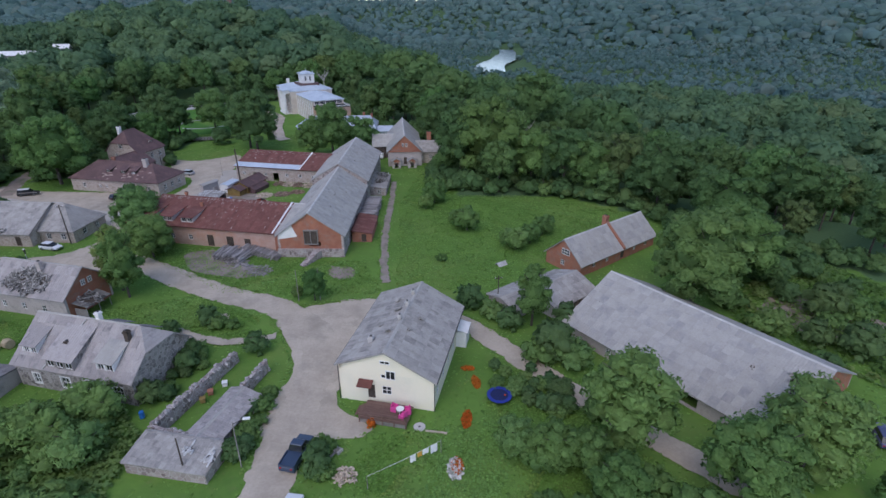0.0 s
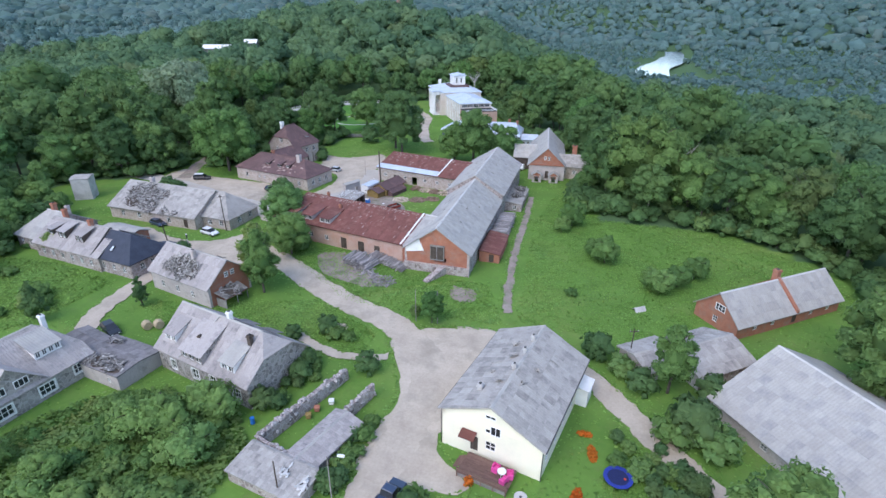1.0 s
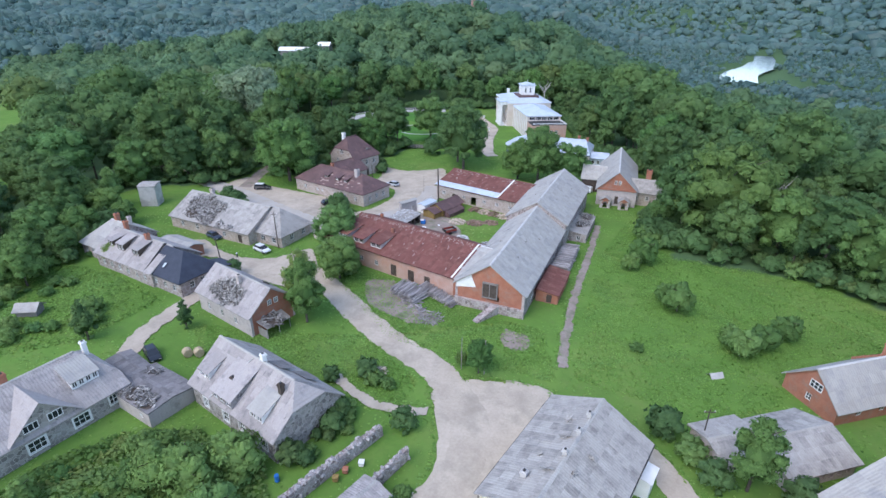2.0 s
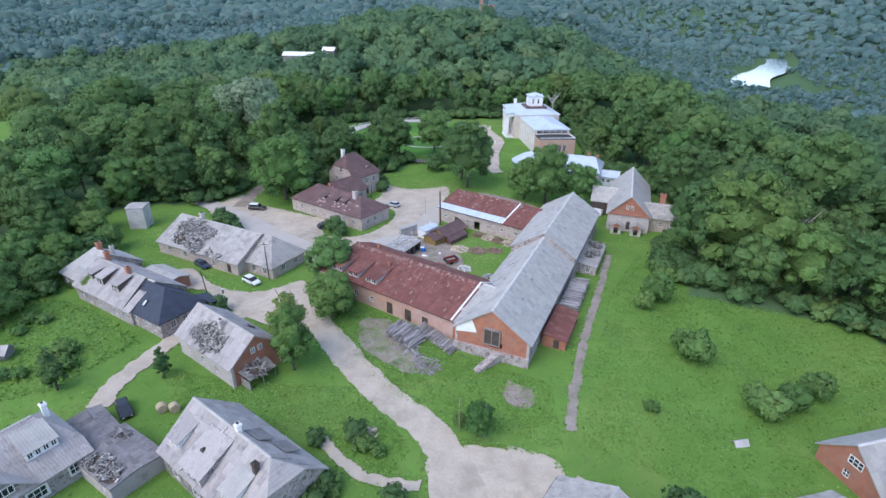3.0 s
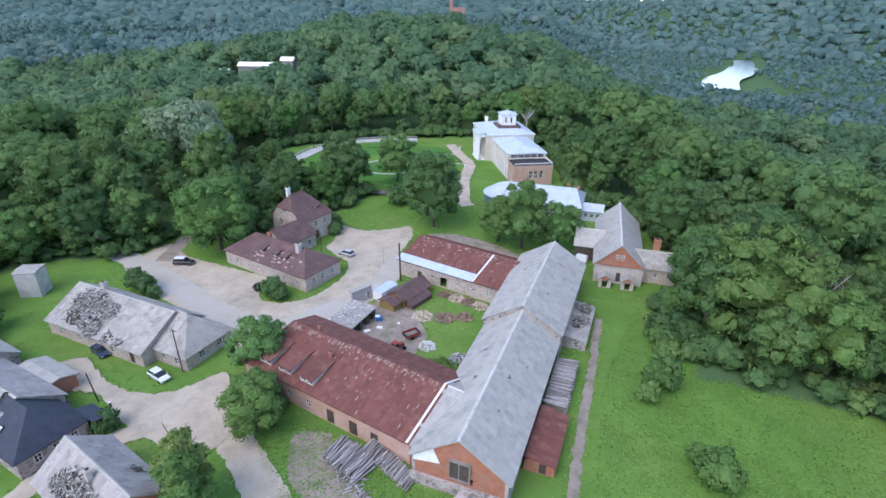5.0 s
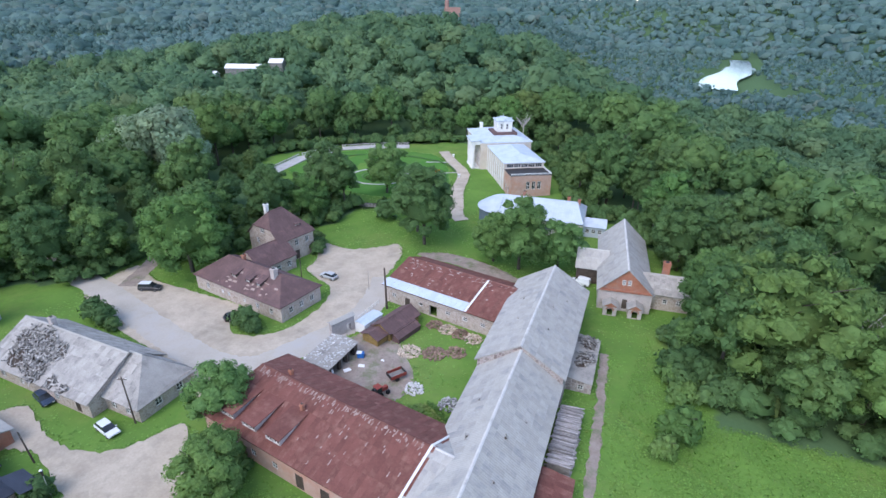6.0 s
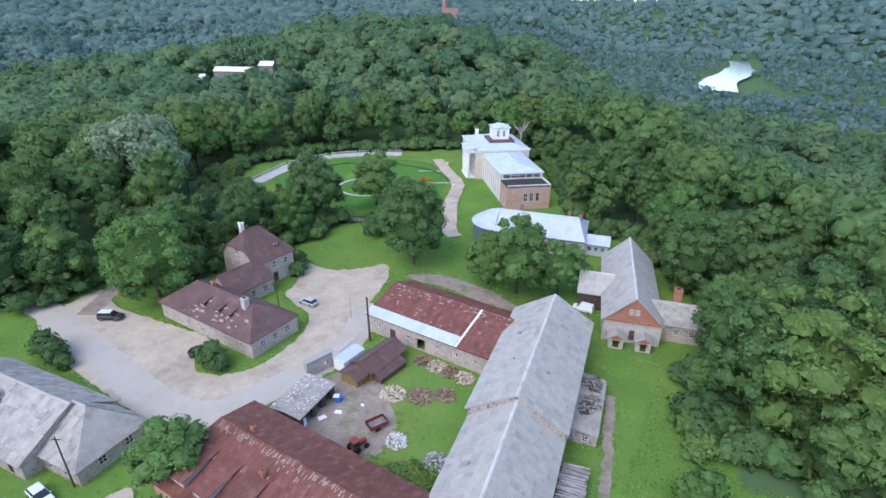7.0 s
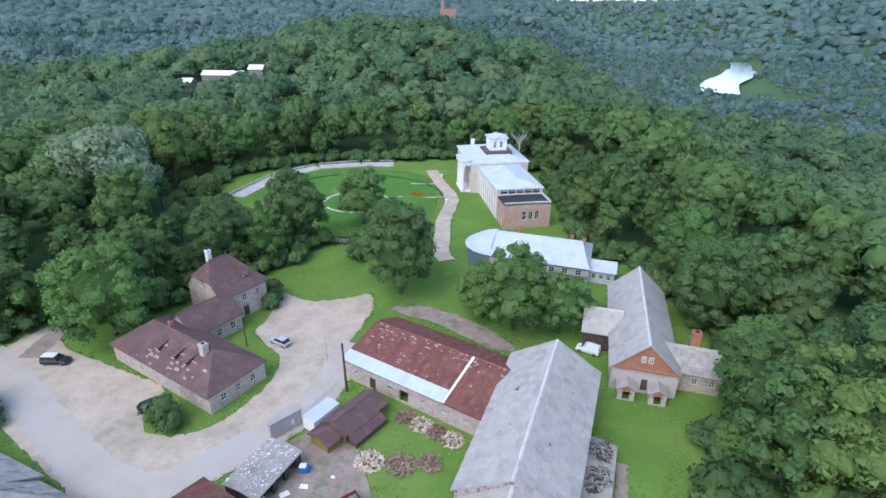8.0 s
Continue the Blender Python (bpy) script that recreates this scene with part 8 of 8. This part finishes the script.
for x, y, a in ((-43.0, 51.2, 30), (-41.4, 51.6, 75)):
    bn2 = thing("garden_bench", x, y, a, 0, "pale green wooden bench in the garden", "bench", "garden benches")
    gm = material("pale_green_paint", (0.45, 0.50, 0.33), (0.55, 0.6, 0.42), 2, 0.7)
    bm = bmesh.new()
    box(bm, -0.9, 0.9, -0.22, 0.22, 0.40, 0.46)
    part("seat", bm, gm, bn2)
    for s in (-0.8, 0.8):
        bm = bmesh.new()
        box(bm, s - 0.05, s + 0.05, -0.2, 0.2, 0, 0.4)
        part("leg", bm, gm, bn2)
bl = thing("barrel", -37.3, 52.9, 0, 0, "blue plastic barrel in the garden", "barrel")
bm = bmesh.new()
tube(bm, (0, 0, 0), (0, 0, 0.9), 0.3, 0.28, 12)
part("drum", bm, tarp_blue, bl)
wp = thing("woodpile_plank", -13.2, 45.6, 60, 0, "long weathered plank and block in the shrubs", "plank")
bm = bmesh.new()
box(bm, -2.2, 2.2, -0.12, 0.12, 0.5, 0.58)
part("board", bm, wood_grey, wp)
bm = bmesh.new()
box(bm, 1.6, 2.4, -0.4, 0.4, 0.0, 0.5)
part("block", bm, concrete, wp)
bk = thing("plank_bench", -1.2, 50.4, -8, 0, "pale plank lying on the lawn", "plank")
bm = bmesh.new()
box(bm, -1.3, 1.3, -0.14, 0.14, 0.1, 0.28)
part("board", bm, pale_wood, bk)

# ---- the manor garden ----
patch("garden_lawn", [(-140, 227), (-141, 245), (-133, 260), (-120, 268), (-98, 270), (-84, 252), (-76, 228), (-80, 216), (-97, 212), (-116, 217), (-130, 221)], lawn_mat, 0.05, "mown garden lawn with a round walk", "lawn")
terr = thing("terrace_wall", -140, 245, 0, 0, "long pale garden terrace with stone balustrade", "terrace")
tw = [(-142.5, 222), (-144, 245), (-137, 262), (-124, 272), (-112, 277)]
for (ax, ay), (bx, by) in zip(tw, tw[1:]):
    bm = bmesh.new()
    ln = math.hypot(bx - ax, by - ay)
    m = pose(ax + 140, ay - 245, 0, 0, 0, math.degrees(math.atan2(by - ay, bx - ax)))
    box(bm, 0, ln, -1.5, 4.0, -0.5, 0.4, m)
    part("walk", bm, concrete, terr)
    bm = bmesh.new()
    box(bm, 0, ln, 3.7, 4.0, 1.1, 1.3, m)
    for i in range(int(ln / 1.3)):
        box(bm, i * 1.3, i * 1.3 + 0.3, 3.72, 3.98, 0.35, 1.1, m)
    part("balustrade", bm, concrete, terr)


def ring(x, y, r0, r1, mat, lift, label, sx=1.0, ang=0, part_of=1.0):
    bm = bmesh.new()
    n = 40
    for i in range(int(n * part_of)):
        q = []
        for r, t in ((r0, i), (r1, i), (r1, i + 1), (r0, i + 1)):
            a = math.tau * t / n + radians(ang)
            px, py = x + r * math.cos(a) * sx, y + r * math.sin(a)
            q.append(bm.verts.new((px, py, float(land(px, py)) + lift)))
        bm.faces.new(q)
    bmesh.ops.recalc_face_normals(bm, faces=bm.faces)
    if bm.faces[:][0].normal.z < 0:
        bmesh.ops.reverse_faces(bm, faces=bm.faces)
    return tagged(part("garden_walk", bm, mat), label, "walk", kind="structure")


ring(-104, 233, 9.3, 10.3, concrete, 0.12, "round pale garden walk", 1.15)
ring(-106, 240, 23, 23.8, leaves_dark, 0.3, "low clipped hedge round the lawn", 1.2, 20, 0.5)
ring(-104, 233, 5.6, 6.2, leaves_dark, 0.25, "low clipped ring hedge", 1.15)
strip("garden_walk", [(-94, 243), (-84, 246), (-78, 249)], 1.0, concrete, 0.13, "straight pale garden walk", "walk")
strip("garden_walk", [(-96, 258), (-88, 260), (-84, 262)], 1.0, concrete, 0.13, "straight pale garden walk", "walk")
# plain dark patch in the woodland floor colour
pond = patch("garden_bed", [(-100, 203), (-92, 207), (-82, 209), (-82, 205), (-91, 201), (-98, 199)], forest_floor, 0.08, "dark ground patch below the lawn", "bed")
fc = thing("garden_fence", -90, 203, 12, 0, "grey slatted fence below the garden", "fence")
for i in range(12):
    bm = bmesh.new()
    box(bm, -6 + i * 1.05, -5.1 + i * 1.05, -0.05, 0.05, 0.0, 1.3)
    part("panel", bm, wood_grey, fc)
for x, y, l in ((-76.4, 243.0, "white stone urn beside the drive"), (-88.1, 269.3, "white stone vase at the drive")):
    u = thing("garden_urn", x, y, 0, 0, l, "urn", "garden urns")
    bm = bmesh.new()
    tube(bm, (0, 0, 0), (0, 0, 0.5), 0.45, 0.35, 10), tube(bm, (0, 0, 0.5), (0, 0, 1.3), 0.2, 0.6, 10)
    part("vase", bm, white_paint, u)

# ---- a thin lamp post beside the yard ----
lamp = thing("lamp_post", -78.2, 91.2, 0, 0, "thin grey lamp post with a dark head", "lamp post")
bm = bmesh.new()
tube(bm, (0, 0, -0.3), (0, 0, 4.3), 0.05, 0.04, 8)
part("post", bm, concrete, lamp)
bm = bmesh.new()
tube(bm, (0, 0, 4.2), (0, 0, 5.1), 0.13, 0.17, 8)
part("head", bm, iron, lamp)
bm = bmesh.new()
tube(bm, (0, 0, 5.1), (0, 0, 5.25), 0.2, 0.08, 8)
part("cap", bm, white_paint, lamp)

# ---- rank grass and weeds ----
def rank_grass(name, poly, n, mat, size, label, seed, tall=0.5):
    g = np.random.default_rng(seed)
    px, py = np.array([p[0] for p in poly]), np.array([p[1] for p in poly])
    x, y = g.uniform(px.min(), px.max(), n * 4), g.uniform(py.min(), py.max(), n * 4)
    clump = np.sin(x * 0.9 + 2 * np.sin(y * 0.35)) * np.sin(y * 0.8 + 1.7 * np.sin(x * 0.3)) + g.normal(0, 0.9, len(x))
    ok = in_poly(tuple(poly), x, y) & (clump > -0.2)
    x, y = x[ok][:n], y[ok][:n]
    k = len(x)
    p = np.stack([x, y, land(x, y) + g.uniform(0.02, tall, k)], -1)
    nm = g.normal(size=(k, 3)) * 0.2 + np.array([0, 0, 1.0])
    nm /= np.linalg.norm(nm, axis=1)[:, None]
    tl = g.normal(size=(k, 3)) * 0.4 + np.array([0, 0, 0.9])
    tl /= np.linalg.norm(tl, axis=1)[:, None]
    tl[tl[:, 2] < 0] *= -1
    e = np.cross(tl, g.normal(size=(k, 3)))
    e /= np.linalg.norm(e, axis=1)[:, None]
    f = np.cross(tl, e)
    s = size * g.uniform(0.5, 1.4, k)[:, None]
    q = np.stack([p - e * s - f * s * 0.5, p + e * s * 0.5 - f * s, p + e * s + f * s * 0.4, p - e * s * 0.4 + f * s], 1)
    none = np.zeros((0, 3, 3))
    tint = 0.5 + 0.5 * np.sin(x * 0.13 + np.sin(y * 0.1) * 2)
    return tagged(new(name, card_mesh(name, q, np.repeat(nm[:, None], 4, 1), none, none, mat, tint, np.zeros(0))), label, "grass", kind="stuff")


leaves_grass = leaf_material("rank_grass_blades", (0.155, 0.305, 0.062), (0.225, 0.375, 0.09))
leaves_weed = leaf_material("weeds", (0.12, 0.225, 0.06), (0.20, 0.30, 0.09))
rank_grass("weeds", [(-66, 34), (-64, 44), (-60, 51), (-52, 55), (-40, 54), (-36, 50), (-35, 42), (-34, 30)], 15000, leaves_weed, 0.20, "rank weeds and wild garden growth", 1, 0.9)
rank_grass("weeds", [(-124, 60), (-118, 80), (-104, 81), (-90, 79), (-84, 77), (-86, 62), (-100, 48), (-118, 44)], 11000, leaves_grass, 0.19, "rank weeds on the slope below the row houses", 2, 0.1)
rank_grass("meadow_grass", [(-9, 86), (-12, 130), (-8, 160), (-3, 146), (4, 138), (20, 138), (32, 135), (46, 122), (50, 104), (38, 110), (24, 100), (14, 84)], 24000, leaves_grass, 0.13, "uneven meadow grass with weeds", 3, 0.08)
rank_grass("weeds", [(46, 104), (75, 95), (92, 62), (60, 55), (48, 72), (44, 90)], 9000, leaves_weed, 0.26, "rank weeds behind the barn", 4, 0.7)
rank_grass("meadow_grass", [(-40, 84), (-58, 97), (-66, 104), (-50, 102), (-30, 98), (-16, 97), (-11, 84), (-24, 83)], 9000, leaves_grass, 0.13, "uneven grass before the farm wing", 5, 0.08)
rank_grass("weeds", [(-47, 116), (-36, 112), (-33.5, 124), (-40, 126), (-46, 121)], 2600, leaves_weed, 0.18, "tall weeds in the farmyard", 6, 0.5)
rank_grass("weeds", [(-62, 66), (-74, 74), (-60, 77), (-44, 83), (-30, 76), (-30, 70), (-45, 71)], 6000, leaves_grass, 0.14, "rank grass round the stone houses", 7, 0.08)
rank_grass("meadow_grass", [(6, 40), (-12, 42), (-8, 50), (4, 52), (8, 64), (20, 50), (30, 38)], 9000, leaves_grass, 0.14, "garden grass with weeds", 7, 0.08)
patch("bare_earth", [(-53, 100), (-49, 93), (-43, 90.5), (-36, 90), (-35, 93), (-41, 96), (-46, 99), (-48, 102)], dirt, 0.05, "bare pinkish earth by the timber stack", "earth")
patch("bare_earth", [(-22, 94.5), (-18, 93.8), (-17.6, 90.5), (-20, 89.6), (-22, 91)], dirt, 0.05, "small bare earth patch", "earth")
patch("bare_earth", [(-64, 176), (-52, 174), (-40, 170), (-36, 172), (-46, 178), (-58, 180)], dirt, 0.06, "bare earth behind the farm wing", "earth")
patch("bare_earth", [(52, 78), (58, 84), (66, 82), (70, 74), (62, 70), (55, 72)], dirt, 0.06, "dry earth mound behind the barn", "earth")


# ---- tufts of grass over the open ground and along the edges of roads ----
def off_roads(x, y):
    ok = np.ones(x.shape, bool)
    for pts, width in ROADS:
        if width:
            for (ax, ay), (bx, by) in zip(pts, pts[1:]):
                dx, dy = bx - ax, by - ay
                k = np.clip(((x - ax) * dx + (y - ay) * dy) / (dx * dx + dy * dy), 0, 1)
                ok &= np.hypot(x - ax - k * dx, y - ay - k * dy) > width / 2 - 0.1
        else:
            ok &= ~in_poly(tuple(pts), x, y)
    return ok


def tufts(name, x, y, size, tall, mat, seed, label):
    g = np.random.default_rng(seed)
    ok = off_roads(x, y) & in_poly(CLEAR, x, y)
    x, y = x[ok], y[ok]
    k = len(x)
    p = np.stack([x, y, land(x, y) + g.uniform(0.0, tall, k)], -1)
    nm = g.normal(size=(k, 3)) * 0.2 + np.array([0, 0, 1.0])
    nm /= np.linalg.norm(nm, axis=1)[:, None]
    tl = g.normal(size=(k, 3)) * 0.25 + np.array([0, 0, 1.0])
    tl /= np.linalg.norm(tl, axis=1)[:, None]
    tl[tl[:, 2] < 0] *= -1
    e = np.cross(tl, g.normal(size=(k, 3)))
    e /= np.linalg.norm(e, axis=1)[:, None]
    f = np.cross(tl, e)
    s = size * g.uniform(0.5, 1.6, k)[:, None]
    q = np.stack([p - e * s - f * s * 0.5, p + e * s * 0.5 - f * s, p + e * s + f * s * 0.4, p - e * s * 0.4 + f * s], 1)
    none = np.zeros((0, 3, 3))
    tint = 0.5 + 0.5 * np.sin(x * 0.19 + np.sin(y * 0.16) * 2.4)
    return tagged(new(name, card_mesh(name, q, np.repeat(nm[:, None], 4, 1), none, none, mat, tint, np.zeros(0))), label, "grass", kind="stuff")


g = np.random.default_rng(77)
x, y = g.uniform(-125, 60, 95000), g.uniform(36, 215, 95000)
keep = np.sin(x * 0.31 + 2 * np.sin(y * 0.17)) * np.sin(y * 0.27 + 1.5 * np.sin(x * 0.13)) + g.normal(0, 0.5, len(x)) > 0.05
leaves_tuft = leaf_material("short_grass_tufts", (0.150, 0.295, 0.062), (0.225, 0.370, 0.092))
tufts("grass_tufts", x[keep], y[keep], 0.16, 0.025, leaves_tuft, 78, "tufts of short grass on the open ground")
ex, ey = [], []
for pts, width in ROADS:
    loop = smooth_loop(pts, not width, 8)
    for a, b in zip(loop, loop[1:] + ([] if width else loop[:1])):
        d = b - a
        if d.length < 1e-3:
            continue
        n = Vector((-d.y, d.x, 0)).normalized()
        for i in range(int(d.length * 9)):
            side = g.choice((-1, 1)) * (width / 2 if width else 0.0) + g.normal(0, 0.45)
            c = a + d * g.random() + n * side
            ex.append(c.x), ey.append(c.y)
tufts("verge_grass", np.array(ex), np.array(ey), 0.17, 0.14, leaves_tuft, 79, "ragged grass along the edges of roads")
